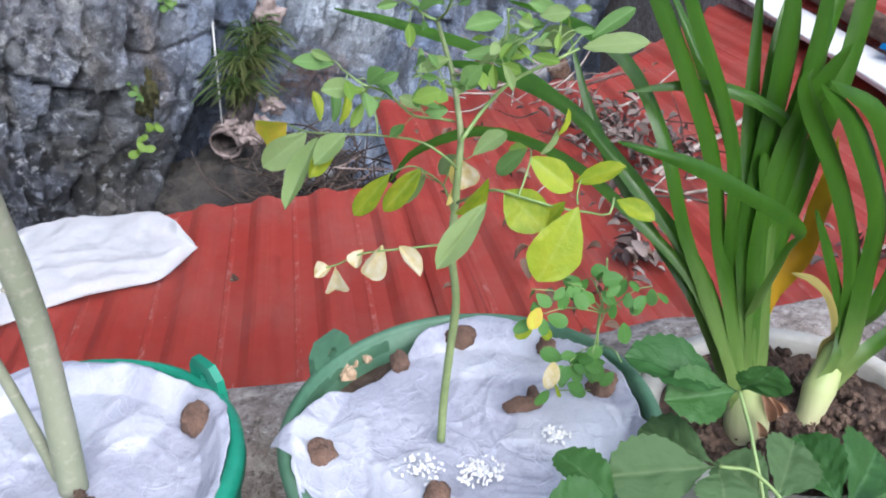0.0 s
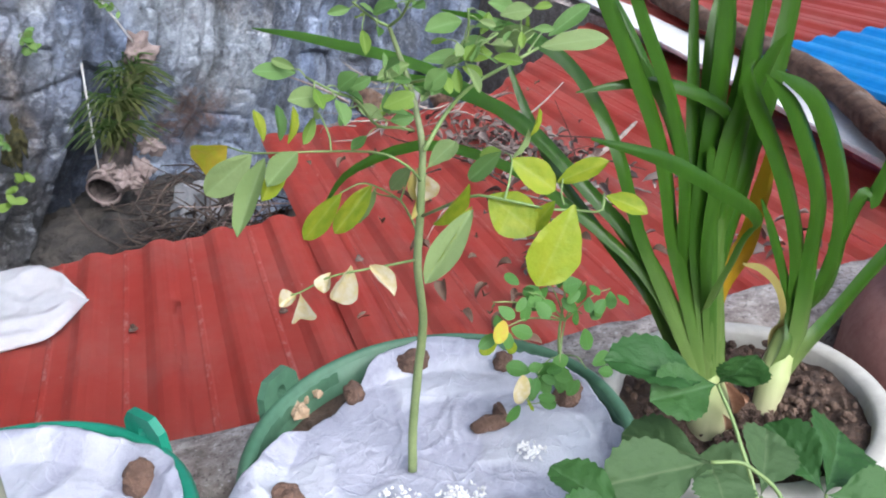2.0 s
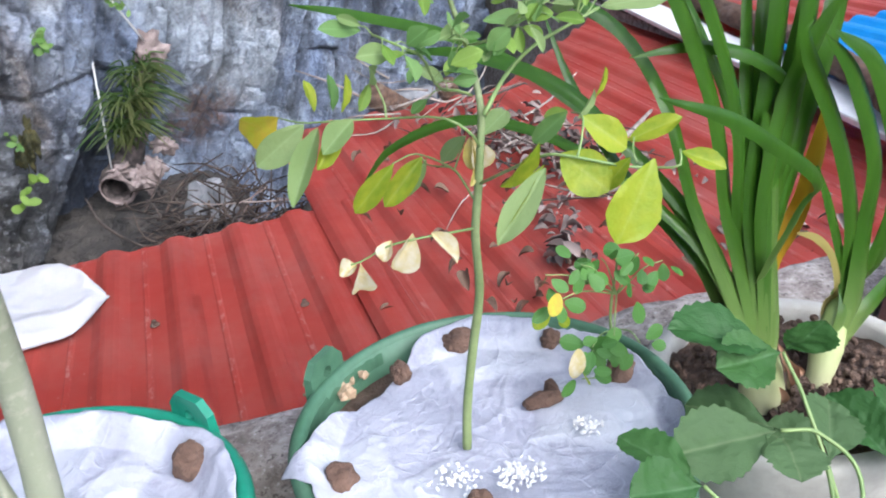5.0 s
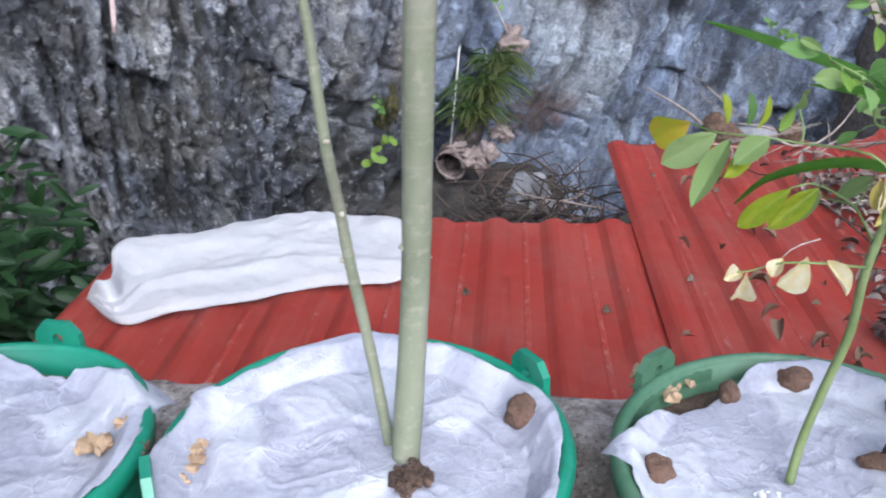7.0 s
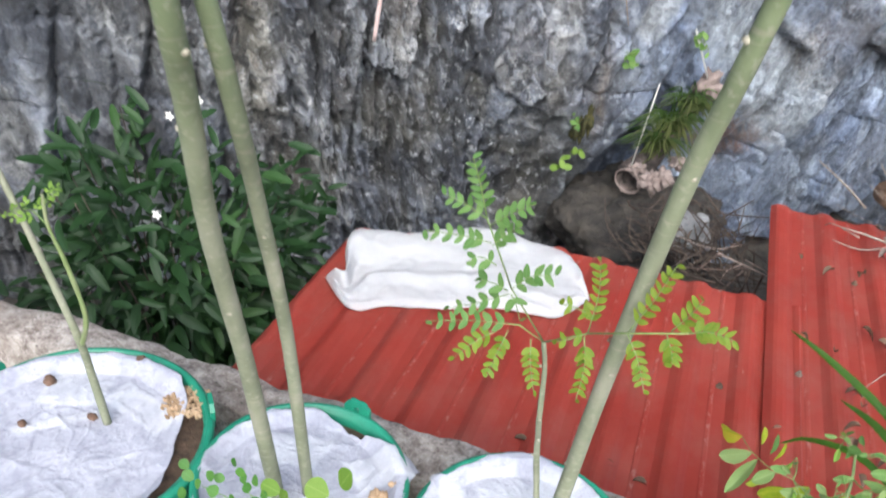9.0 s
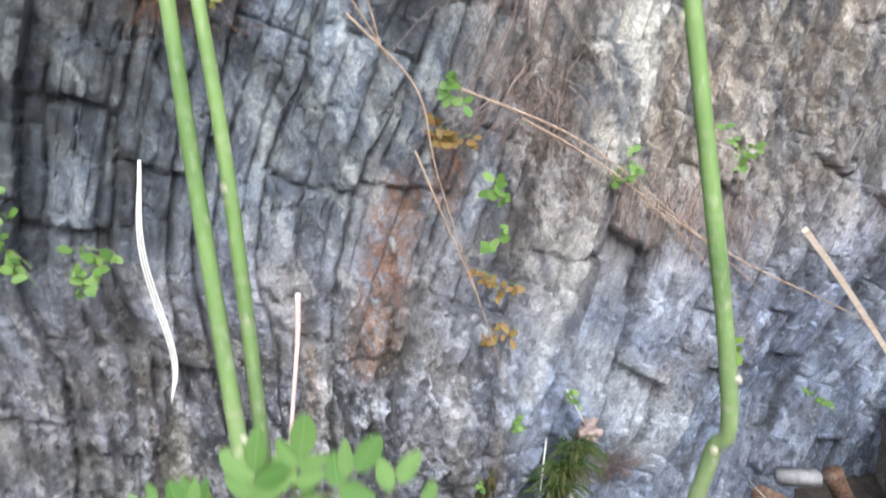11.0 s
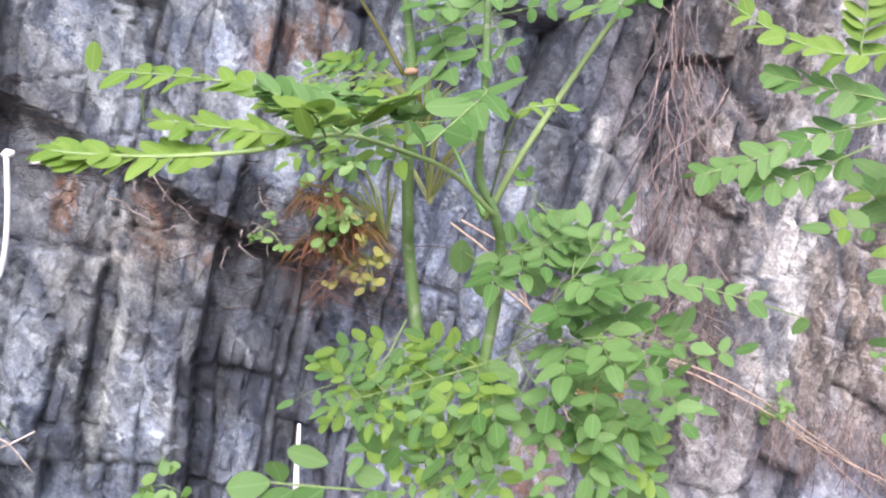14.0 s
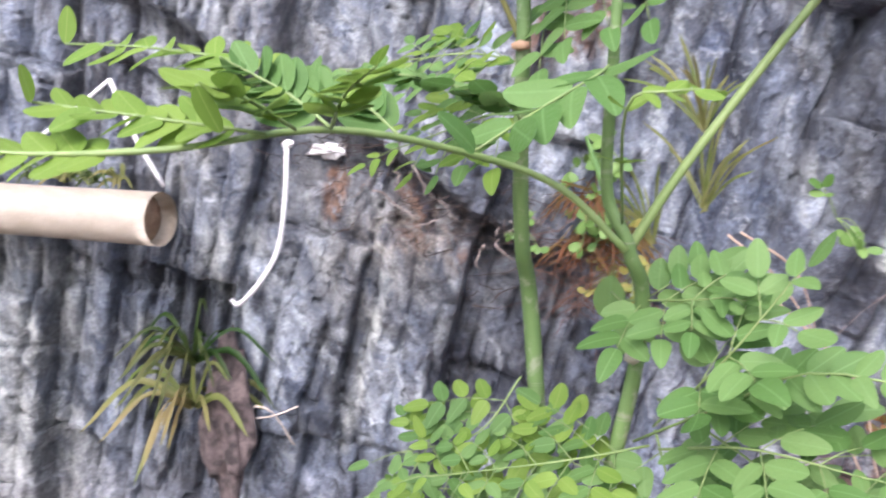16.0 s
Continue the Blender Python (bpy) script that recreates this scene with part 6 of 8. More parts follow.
    side_leaf((-0.081, 0.580, 1.016), (-0.100, 0.575, 1.024), (-0.117, 0.570, 1.027), 2, 0.012, "leaf_fresh", 95)
    side_leaf((-0.083, 0.580, 0.992), (-0.100, 0.575, 0.982), (-0.113, 0.570, 0.977), 2, 0.012, "leaf_fresh", 96)
    side_leaf((-0.086, 0.580, 0.987), (-0.078, 0.570, 0.954), (-0.078, 0.555, 0.918), 6, 0.0115, "leaf_fresh", 97)
    side_leaf((-0.042, 0.565, 1.017), (-0.024, 0.555, 1.073), (-0.012, 0.545, 1.124), 6, 0.0115, "leaf_fresh", 98)
    side_leaf((-0.042, 0.565, 1.017), (-0.024, 0.555, 0.992), (-0.011, 0.545, 0.965), 5, 0.0115, "leaf_fresh", 99)
    side_leaf((-0.005, 0.545, 1.044), (0.004, 0.540, 1.028), (0.008, 0.535, 1.016), 3, 0.012, "leaf_fresh", 100)
    side_leaf((-0.001, 0.540, 1.052), (0.010, 0.535, 1.076), (0.019, 0.530, 1.101), 3, 0.012, "leaf_fresh", 101)
    side_leaf((0.015, 0.530, 1.061), (0.033, 0.525, 1.072), (0.054, 0.520, 1.073), 4, 0.012, "leaf_fresh", 102)


thin_b()


def twin_moringa():
    base = Vector((-0.480, 0.635, 0.490))
    p = thing("moringa_tree", base, "twin-stemmed moringa tree with grey-green trunks and dense feathered leaves", "plant", "moringas in pots")
    a = [(-0.500, 0.629, 0.488), (-0.479, 0.530, 0.829), (-0.443, 0.420, 1.097), (-0.395, 0.330, 1.284), (-0.362, 0.270, 1.381), (-0.348, 0.225, 1.527), (-0.350, 0.200, 1.638), (-0.385, 0.20, 2.0), (-0.426, 0.210, 2.477), (-0.420, 0.180, 2.576), (-0.408, 0.158, 2.650), (-0.404, 0.152, 2.690), (-0.412, 0.160, 2.760)]
    b = [(-0.455, 0.649, 0.488), (-0.434, 0.550, 0.884), (-0.410, 0.450, 1.138), (-0.368, 0.350, 1.287), (-0.353, 0.270, 1.475), (-0.345, 0.230, 1.608), (-0.36, 0.215, 1.95), (-0.394, 0.210, 2.310), (-0.357, 0.197, 2.520), (-0.352, 0.170, 2.572), (-0.360, 0.160, 2.602), (-0.350, 0.142, 2.660), (-0.345, 0.138, 2.720)]
    part("trunk", tube(a, [0.0118, 0.0112, 0.0106, 0.0100, 0.0095, 0.0088, 0.0080, 0.0064, 0.0050, 0.0044, 0.0040, 0.0036, 0.0032], 14, 130, 0.05), M["bark"], p)
    part("trunk", tube(b, [0.0092, 0.0087, 0.0082, 0.0077, 0.0070, 0.0060, 0.0048, 0.0040, 0.0032, 0.0028, 0.0024], 12, 110, 0.05), M["bark"], p)
    ring_marks(p, a[:8], (0.1, 0.22, 0.3, 0.4, 0.52, 0.64, 0.78, 0.9), 0.0098)
    ring_marks(p, b[:8], (0.12, 0.25, 0.36, 0.48, 0.58, 0.7, 0.85), 0.0078)
    part("leaf_scar", lump((-0.403, 0.147, 2.674), (0.0062, 0.0055, 0.003), 3, 0.3, 1), M["node_brown"], p)
    part("leaf_scar", lump((-0.355, 0.185, 2.516), (0.005, 0.004, 0.004), 4, 0.3, 1), M["node"], p)
    part("bud", tube([(-0.367, 0.200, 2.571), (-0.378, 0.200, 2.596), (-0.392, 0.200, 2.631)], [0.0028, 0.002, 0.001], 8, 12), M["stem_top"], p)
    part("bud", tube([(-0.367, 0.200, 2.568), (-0.336, 0.210, 2.620), (-0.273, 0.240, 2.713), (-0.242, 0.250, 2.742)], [0.0028, 0.0024, 0.0016], 8, 16), M["petiole"], p)
    part("bud", tube([(-0.419, 0.180, 2.676), (-0.435, 0.180, 2.707), (-0.452, 0.180, 2.736)], [0.002, 0.0012], 8, 10), M["weed_red"], p)
    # the long leaf reaching across towards the walk, its side leaves held above the stalk
    up = (0.05, -0.48, 0.86)
    part("leaf", tube([(-0.351, 0.163, 2.573), (-0.373, 0.137, 2.603), (-0.394, 0.092, 2.618), (-0.401, 0.011, 2.625), (-0.417, -0.049, 2.616), (-0.452, -0.075, 2.614), (-0.480, -0.092, 2.616), (-0.492, -0.100, 2.618)], [0.0020, 0.0017, 0.0013, 0.0009, 0.0006], 7, 40), M["petiole"], p)
    pinnate(p, ((-0.396, 0.004, 2.625), (-0.440, 0.008, 2.650), (-0.485, -0.004, 2.660), (-0.530, -0.020, 2.664)), 10, 0.0152, "leaf_new", 101, up, slim=0.58, sweep=0.80)
    pinnate(p, ((-0.396, 0.004, 2.625), (-0.414, 0.000, 2.638), (-0.438, -0.012, 2.652)), 9, 0.0152, "leaf", 102, up, slim=0.58, sweep=0.80)
    pinnate(p, ((-0.404, -0.020, 2.622), (-0.425, -0.045, 2.626), (-0.465, -0.070, 2.632)), 9, 0.0133, "leaf_new", 103, up, slim=0.58, sweep=0.80)
    pinnate(p, ((-0.396, 0.004, 2.625), (-0.375, -0.012, 2.634), (-0.345, -0.030, 2.640)), 10, 0.0124, "leaf_new", 104, up, slim=0.58, sweep=0.80)
    pinnate(p, ((-0.414, -0.045, 2.617), (-0.452, -0.075, 2.614), (-0.480, -0.092, 2.616), (-0.492, -0.100, 2.618)), 12, 0.0129, "leaf_new", 105, up, slim=0.58, sweep=0.80)
    pinnate(p, ((-0.400, -0.010, 2.624), (-0.392, -0.040, 2.632), (-0.390, -0.060, 2.634)), 6, 0.0152, "leaf_new", 106, up, slim=0.58, sweep=0.80)
    pinnate(p, ((-0.398, 0.050, 2.622), (-0.420, 0.045, 2.640), (-0.450, 0.040, 2.654)), 9, 0.0148, "leaf", 107, up, slim=0.58, sweep=0.80)
    # leaves behind it, beside the upper stems
    pinnate(p, ((-0.405, 0.155, 2.636), (-0.398, 0.123, 2.644), (-0.424, 0.095, 2.654), (-0.456, 0.072, 2.658)), 14, 0.0152, "leaf", 108, up, slim=0.58, sweep=0.80)
    pinnate(p, ((-0.352, 0.142, 2.660), (-0.343, 0.112, 2.652), (-0.352, 0.080, 2.636), (-0.364, 0.050, 2.618)), 5, 0.0220, "leaf", 109, up)
    pinnate(p, ((-0.354, 0.165, 2.585), (-0.320, 0.090, 2.634), (-0.300, 0.085, 2.640), (-0.286, 0.100, 2.641)), 5, 0.0095, "leaf_new", 110, up)
    # the leaf that reaches across past the second stem
    pinnate(p, ((-0.356, 0.190, 2.470), (-0.300, 0.158, 2.505), (-0.262, 0.150, 2.527), (-0.215, 0.148, 2.525), (-0.150, 0.145, 2.505)), 14, 0.0135, "leaf", 111, (0.0, -0.7, 0.7))
    compound(p, ((-0.345, 0.190, 2.480), (-0.300, 0.155, 2.525), (-0.272, 0.150, 2.562)), 3, 0.032, 0.0195, key="leaf", pairs=2, seed=112, start=0.35)
    compound(p, ((-0.340, 0.185, 2.470), (-0.285, 0.150, 2.490), (-0.235, 0.140, 2.490)), 3, 0.034, 0.0195, key="leaf", pairs=2, seed=113, start=0.35)
    # single round leaflets low on the stems
    low_leaf = part("leaf", tube([(-0.357, 0.197, 2.512), (-0.372, 0.225, 2.530), (-0.398, 0.250, 2.540)], [0.0010, 0.0007], 5, 8), M["petiole"], p)
    leaflet(low_leaf, (-0.398, 0.250, 2.550), (-0.400, 0.250, 2.522), 0.021, "leaf")
    leaflet(low_leaf, (-0.380, 0.232, 2.532), (-0.376, 0.228, 2.506), 0.018, "leaf")
    low_leaf = part("leaf", tube([(-0.357, 0.197, 2.520), (-0.345, 0.220, 2.532), (-0.322, 0.244, 2.544)], [0.0010, 0.0007], 5, 8), M["petiole"], p)
    leaflet(low_leaf, (-0.350, 0.215, 2.530), (-0.322, 0.230, 2.548), 0.020, "leaf")
    leaflet(low_leaf, (-0.322, 0.244, 2.544), (-0.292, 0.244, 2.552), 0.021, "leaf")
    leaflet(low_leaf, (-0.340, 0.225, 2.532), (-0.330, 0.220, 2.508), 0.018, "leaf")
    def spray(pts, n, reach, key, seed):
        fine = pts[-1][0] < pts[0][0]
        compound(p, pts, n if fine else max(3, round(0.75 * n)), 1.2 * reach, 0.0150 if fine else 0.0172, keys=("leaf", "leaf_new") if fine else ("leaf", "leaf", key), pairs=3, seed=seed, start=0.2)

    spray(((-0.419, 0.180, 2.649), (-0.439, 0.160, 2.639), (-0.471, 0.140, 2.625)), 4, 0.04, "leaf", 120)
    spray(((-0.419, 0.180, 2.670), (-0.442, 0.160, 2.675), (-0.477, 0.150, 2.673)), 5, 0.035, "leaf", 121)
    spray(((-0.415, 0.180, 2.705), (-0.382, 0.170, 2.708), (-0.327, 0.160, 2.711)), 5, 0.05, "leaf", 123)
    spray(((-0.413, 0.180, 2.733), (-0.374, 0.160, 2.738), (-0.340, 0.150, 2.744)), 4, 0.05, "leaf", 124)
    spray(((-0.416, 0.180, 2.750), (-0.429, 0.160, 2.764), (-0.454, 0.150, 2.772)), 4, 0.05, "leaf", 125)
    spray(((-0.293, 0.220, 2.718), (-0.264, 0.200, 2.725), (-0.236, 0.190, 2.732)), 3, 0.03, "leaf_new", 127)
    spray(((-0.366, 0.200, 2.543), (-0.334, 0.180, 2.548), (-0.309, 0.170, 2.552)), 2, 0.03, "leaf", 128)
    spray(((-0.347, 0.200, 2.492), (-0.295, 0.170, 2.481), (-0.254, 0.150, 2.469), (-0.220, 0.140, 2.479)), 4, 0.05, "leaf", 130)
    spray(((-0.348, 0.200, 2.475), (-0.330, 0.180, 2.453), (-0.293, 0.150, 2.432)), 4, 0.045, "leaf", 131)
    spray(((-0.351, 0.200, 2.466), (-0.388, 0.170, 2.458), (-0.453, 0.140, 2.444)), 6, 0.042, "leaf", 132)
    spray(((-0.356, 0.200, 2.457), (-0.378, 0.180, 2.443), (-0.396, 0.160, 2.413)), 5, 0.04, "leaf", 136)
    spray(((-0.356, 0.200, 2.439), (-0.342, 0.170, 2.421), (-0.324, 0.140, 2.406)), 4, 0.045, "leaf", 137)
    spray(((-0.305, 0.180, 2.445), (-0.267, 0.170, 2.448), (-0.234, 0.160, 2.446)), 4, 0.03, "leaf", 138)
    spray(((-0.288, 0.170, 2.427), (-0.271, 0.160, 2.414), (-0.255, 0.160, 2.399)), 3, 0.025, "leaf_new", 139)
    spray(((-0.364, 0.190, 2.415), (-0.381, 0.170, 2.402), (-0.405, 0.160, 2.387)), 4, 0.035, "leaf_new", 140)
    spray(((-0.414, 0.190, 2.418), (-0.444, 0.170, 2.417), (-0.461, 0.160, 2.446)), 3, 0.03, "leaf", 141)
    spray(((-0.431, 0.200, 2.492), (-0.448, 0.180, 2.460), (-0.486, 0.160, 2.446)), 6, 0.04, "leaf", 143)
    # the lowest leaves carry the largest, roundest leaflets
    rnd = random.Random(170)
    side = part("leaf", tube([(-0.378, 0.205, 2.380), (-0.420, 0.170, 2.367), (-0.467, 0.153, 2.372), (-0.530, 0.150, 2.374)], [0.0013, 0.0008], 6, 20), M["petiole"], p)
    front = part("leaf", tube([(-0.381, 0.207, 2.355), (-0.357, 0.190, 2.309), (-0.319, 0.187, 2.315), (-0.265, 0.186, 2.323)], [0.0013, 0.0008], 6, 20), M["petiole"], p)
    part("leaf_stalk", tube([(-0.319, 0.187, 2.315), (-0.308, 0.187, 2.348), (-0.293, 0.186, 2.371)], [0.0009, 0.0006], 6, 12), M["petiole"], front)

    def lay(stalk, base, tip, width):
        leaflet(stalk, base, tip, width, "leaf", (rnd.uniform(-0.25, 0.25), -0.85, rnd.uniform(0.25, 0.6)), LEAFLET["leaf"][rnd.choice((0, 2))])

    lay(side, (-0.528, 0.150, 2.374), (-0.562, 0.144, 2.369), 0.0218)
    lay(side, (-0.519, 0.150, 2.374), (-0.522, 0.144, 2.394), 0.0192)
    lay(side, (-0.480, 0.150, 2.392), (-0.510, 0.144, 2.402), 0.0163)
    lay(side, (-0.510, 0.150, 2.369), (-0.538, 0.144, 2.351), 0.0218)
    lay(side, (-0.484, 0.150, 2.372), (-0.523, 0.144, 2.347), 0.0258)
    lay(side, (-0.446, 0.150, 2.394), (-0.444, 0.144, 2.423), 0.0211)
    lay(side, (-0.435, 0.150, 2.389), (-0.421, 0.144, 2.408), 0.0127)
    lay(side, (-0.435, 0.150, 2.383), (-0.457, 0.144, 2.387), 0.0152)
    lay(side, (-0.443, 0.150, 2.374), (-0.440, 0.144, 2.327), 0.0408)
    lay(front, (-0.286, 0.185, 2.375), (-0.286, 0.179, 2.404), 0.0270)
    lay(front, (-0.304, 0.185, 2.367), (-0.270, 0.179, 2.362), 0.0166)
    lay(front, (-0.270, 0.185, 2.347), (-0.241, 0.179, 2.375), 0.0284)
    lay(front, (-0.258, 0.185, 2.317), (-0.219, 0.179, 2.317), 0.0349)
    lay(front, (-0.265, 0.185, 2.310), (-0.263, 0.179, 2.277), 0.0310)
    lay(front, (-0.273, 0.185, 2.324), (-0.286, 0.179, 2.349), 0.0174)
    lay(front, (-0.318, 0.185, 2.330), (-0.337, 0.179, 2.364), 0.0399)
    lay(front, (-0.350, 0.185, 2.328), (-0.387, 0.179, 2.334), 0.0230)
    lay(front, (-0.333, 0.185, 2.311), (-0.291, 0.179, 2.339), 0.0354)
    lay(front, (-0.333, 0.185, 2.302), (-0.310, 0.179, 2.279), 0.0315)
    lay(front, (-0.380, 0.185, 2.299), (-0.414, 0.179, 2.318), 0.0270)
    lay(front, (-0.395, 0.185, 2.287), (-0.441, 0.179, 2.284), 0.0319)
    lay(front, (-0.356, 0.185, 2.302), (-0.371, 0.179, 2.273), 0.0315)

    def lower_leaf(n, reach, size, key, seed, *pts):
        compound(p, pts, n, reach, size, key=key, pairs=2, seed=seed, start=0.25, facing=(0, -0.7, 0.7))

    lower_leaf(2, 0.035, 0.03, "leaf", 200, (-0.350, 0.200, 1.650), (-0.344, 0.170, 1.683), (-0.355, 0.130, 1.699), (-0.371, 0.100, 1.686))
    lower_leaf(3, 0.035, 0.029, "leaf", 201, (-0.347, 0.200, 1.654), (-0.294, 0.170, 1.696), (-0.243, 0.140, 1.708), (-0.194, 0.120, 1.719))
    lower_leaf(4, 0.04, 0.017, "leaf", 202, (-0.339, 0.220, 1.589), (-0.303, 0.200, 1.632), (-0.241, 0.170, 1.650), (-0.185, 0.150, 1.662))
    lower_leaf(3, 0.03, 0.016, "leaf", 203, (-0.337, 0.220, 1.589), (-0.299, 0.200, 1.624), (-0.270, 0.180, 1.605))
    lower_leaf(2, 0.02, 0.014, "leaf", 204, (-0.337, 0.220, 1.553), (-0.319, 0.210, 1.579), (-0.296, 0.200, 1.589))
    lower_leaf(5, 0.045, 0.015, "leaf_new", 205, (-0.351, 0.200, 1.633), (-0.381, 0.170, 1.640), (-0.448, 0.140, 1.598))
    lower_leaf(4, 0.045, 0.017, "leaf", 206, (-0.359, 0.200, 1.641), (-0.406, 0.170, 1.651), (-0.463, 0.150, 1.647))
    lower_leaf(4, 0.04, 0.015, "leaf_new", 207, (-0.371, 0.170, 1.613), (-0.417, 0.150, 1.594), (-0.451, 0.130, 1.552))


twin_moringa()


def left_sapling():
    base = Vector((-0.832, 0.649, 0.495))
    p = thing("moringa_sapling", base, "slender leaning moringa sapling with one green side shoot", "plant", "moringas in pots")
    part("stem", tube([base, (-0.838, 0.640, 0.599), (-0.842, 0.630, 0.686), (-0.882, 0.620, 0.855), (-0.907, 0.610, 0.964), (-0.928, 0.600, 1.063)], [0.0072, 0.0062, 0.0052, 0.0042], 10, 40, 0.1), M["bark"], p)
    part("side_shoot", tube([(-0.836, 0.630, 0.677), (-0.811, 0.620, 0.747), (-0.819, 0.610, 0.841), (-0.829, 0.600, 0.909), (-0.829, 0.600, 0.958)], [0.0042, 0.0034, 0.002], 8, 30, 0.3), M["stem_green"], p)
    compound(p, ((-0.829, 0.600, 0.909), (-0.858, 0.600, 0.928), (-0.901, 0.600, 0.908)), 3, 0.014, 0.009, key="leaf_new", pairs=1, seed=7, r=0.0009)
    compound(p, ((-0.829, 0.600, 0.945), (-0.816, 0.600, 0.962), (-0.804, 0.600, 0.969)), 2, 0.012, 0.008, key="leaf_new", pairs=1, seed=8, r=0.0009)


left_sapling()


def front_seedling():
    """A low seedling at the front of the twin moringa's pot."""
    base = Vector((-0.47, 0.575, 0.497))
    p = thing("moringa_seedling", base, "low moringa seedling with small round leaflets", "plant")
    head = Vector((-0.418, 0.530, 0.547))
    part("stem", tube([base, base.lerp(head, 0.5) + Vector((0, -0.006, 0.01)), head], [0.002, 0.0012], 7, 16), M["petiole"], p)
    rnd = random.Random(31)
    for end, size, key, spots in (
            ((-0.355, 0.520, 0.667), 0.030, "leaf_new", ((-0.338, 0.520, 0.709), (-0.376, 0.520, 0.672), (-0.343, 0.520, 0.639), (-0.390, 0.520, 0.628))),
            ((-0.425, 0.520, 0.640), 0.026, "leaf_new", ((-0.427, 0.520, 0.635), (-0.447, 0.520, 0.644), (-0.426, 0.520, 0.590))),
            ((-0.492, 0.520, 0.623), 0.015, "leaf_dark", ((-0.493, 0.520, 0.653), (-0.485, 0.520, 0.627), (-0.510, 0.520, 0.593), (-0.471, 0.520, 0.647), (-0.484, 0.520, 0.575), (-0.472, 0.520, 0.606))),
            ((-0.557, 0.520, 0.598), 0.017, "leaf_dark", ((-0.579, 0.520, 0.609), (-0.543, 0.520, 0.624), (-0.541, 0.520, 0.596), (-0.575, 0.520, 0.552), (-0.553, 0.520, 0.556), (-0.592, 0.520, 0.568), (-0.621, 0.520, 0.510))),
            ((-0.462, 0.510, 0.570), 0.016, "leaf", ((-0.467, 0.510, 0.576), (-0.505, 0.510, 0.551), (-0.434, 0.510, 0.577)))):
        t = part("leaf_stalk", tube([head, head.lerp(Vector(end), 0.6) + Vector((0, 0, 0.006)), end], [0.0010, 0.0007], 6, 12), M["petiole"], p)
        for c in spots:
            c = Vector(c)
            go = (c - Vector(end)).normalized()
            leaflet(t, c - go * size * 0.55, c + go * size * 0.6, size, key, (rnd.uniform(-0.2, 0.2), -0.7, 0.75))
            if size < 0.02:
                c += Vector((rnd.uniform(-0.02, 0.02), rnd.uniform(-0.015, 0.015), rnd.uniform(-0.02, 0.02)))
                leaflet(t, c - go * size * 0.5, c + go * size * 0.5, size * 0.86, key, (rnd.uniform(-0.4, 0.4), -0.7, 0.75))


front_seedling()


# ---- white pot with two lily bulbs ----
def lily_pot():
    c, z = (0.552, 0.690), 0.460
    pot = thing("plant_pot", (*c, 0.2), "round cream-white pot with dark soil and two bulbs", "plant pot", "pots on the terrace")
    r = 0.135
    part("body", lathe([(0.02, 0.201), (0.08, 0.201), (0.094, 0.21), (r * 0.97, z - 0.03), (r, z - 0.012), (r, z - 0.003), (r - 0.004, z), (r - 0.016, z), (r - 0.020, z - 0.004), (r - 0.022, z - 0.03)], c, 72, 0.012), M["pot_white"], pot)
    bm = bmesh.new()
    rings, steps, grid = 26, 90, []
    for i in range(rings + 1):
        row = []
        for q in range(steps):
            a, f = 2 * math.pi * q / steps, i / rings
            x, y = c[0] + f * (r - 0.02) * math.cos(a), c[1] + f * (r - 0.02) * math.sin(a)
            zz = z - 0.017 + 0.012 * noise.noise((x * 30, y * 30, 0)) + 0.007 * noise.noise((x * 80, y * 80, 4)) + 0.008 * (1 - f)
            row.append(bm.verts.new((x, y, zz)))
        grid.append(row)
    for a, b in zip(grid, grid[1:]):
        for q in range(steps):
            bm.faces.new((a[q], a[(q + 1) % steps], b[(q + 1) % steps], b[q]))
    part("soil", bm, M["soil"], pot)
    scatter("soil_crumbs", (c[0], c[1], z - 0.012), (0.105, 0.108), 420, 0.0045, M["soil"], "crumbly dark brown soil in a white pot", "soil", 21, 0.8, 0.008)
    scatter("perlite", (c[0] + 0.02, c[1], z - 0.02), (0.085, 0.085), 30, 0.0013, M["perlite"], "white crumbs in dark potting soil", "perlite", 22)


lily_pot()


def strap_leaf(plant, pts, width, label="", material=None, base_w=0.9, fold=0.35, n=26):
    """A long strap-shaped blade through pts, keeled along its middle."""
    line = smooth_line(pts, n)
    bm = bmesh.new()
    lay = bm.verts.layers.float.new("root")
    rows = []
    side = None
    for i, c in enumerate(line):
        f = i / n
        way = (line[min(i + 1, n)] - line[max(i - 1, 0)]).normalized()
        s = way.cross(Vector((-0.15, 0.9, -0.35)))
        s = s.normalized() if s.length > 0.05 else side or way.orthogonal().normalized()
        if side and s.dot(side) < 0:
            s = -s
        side = s if side is None else (0.5 * side + 0.5 * s).normalized()
        up = side.cross(way)
        w = width * (base_w + (1 - base_w) * min(1, f / 0.3)) * min(1.0, (max(0.0, 1 - f) / 0.22) ** 0.75) * 0.5 + 0.0006
        row = []
        for q in (-1, -0.55, 0, 0.55, 1):
            v = bm.verts.new(c + side * w * q + up * (fold * w * abs(q) + 0.0015 * noise.noise((c.x * 20 + q, c.y * 20, c.z * 20))))
            v[lay] = max(0.0, 1 - f / 0.36)
            row.append(v)
        rows.append(row)
    for a, b in zip(rows, rows[1:]):
        for q in range(4):
            bm.faces.new((a[q], a[q + 1], b[q + 1], b[q]))
    bmesh.ops.solidify(bm, geom=bm.faces, thickness=0.0016)
    for e in bm.edges:
        e.smooth = e.calc_face_angle(0) < 0.9
    return part("leaf", bm, material or M["strap"], plant, label)


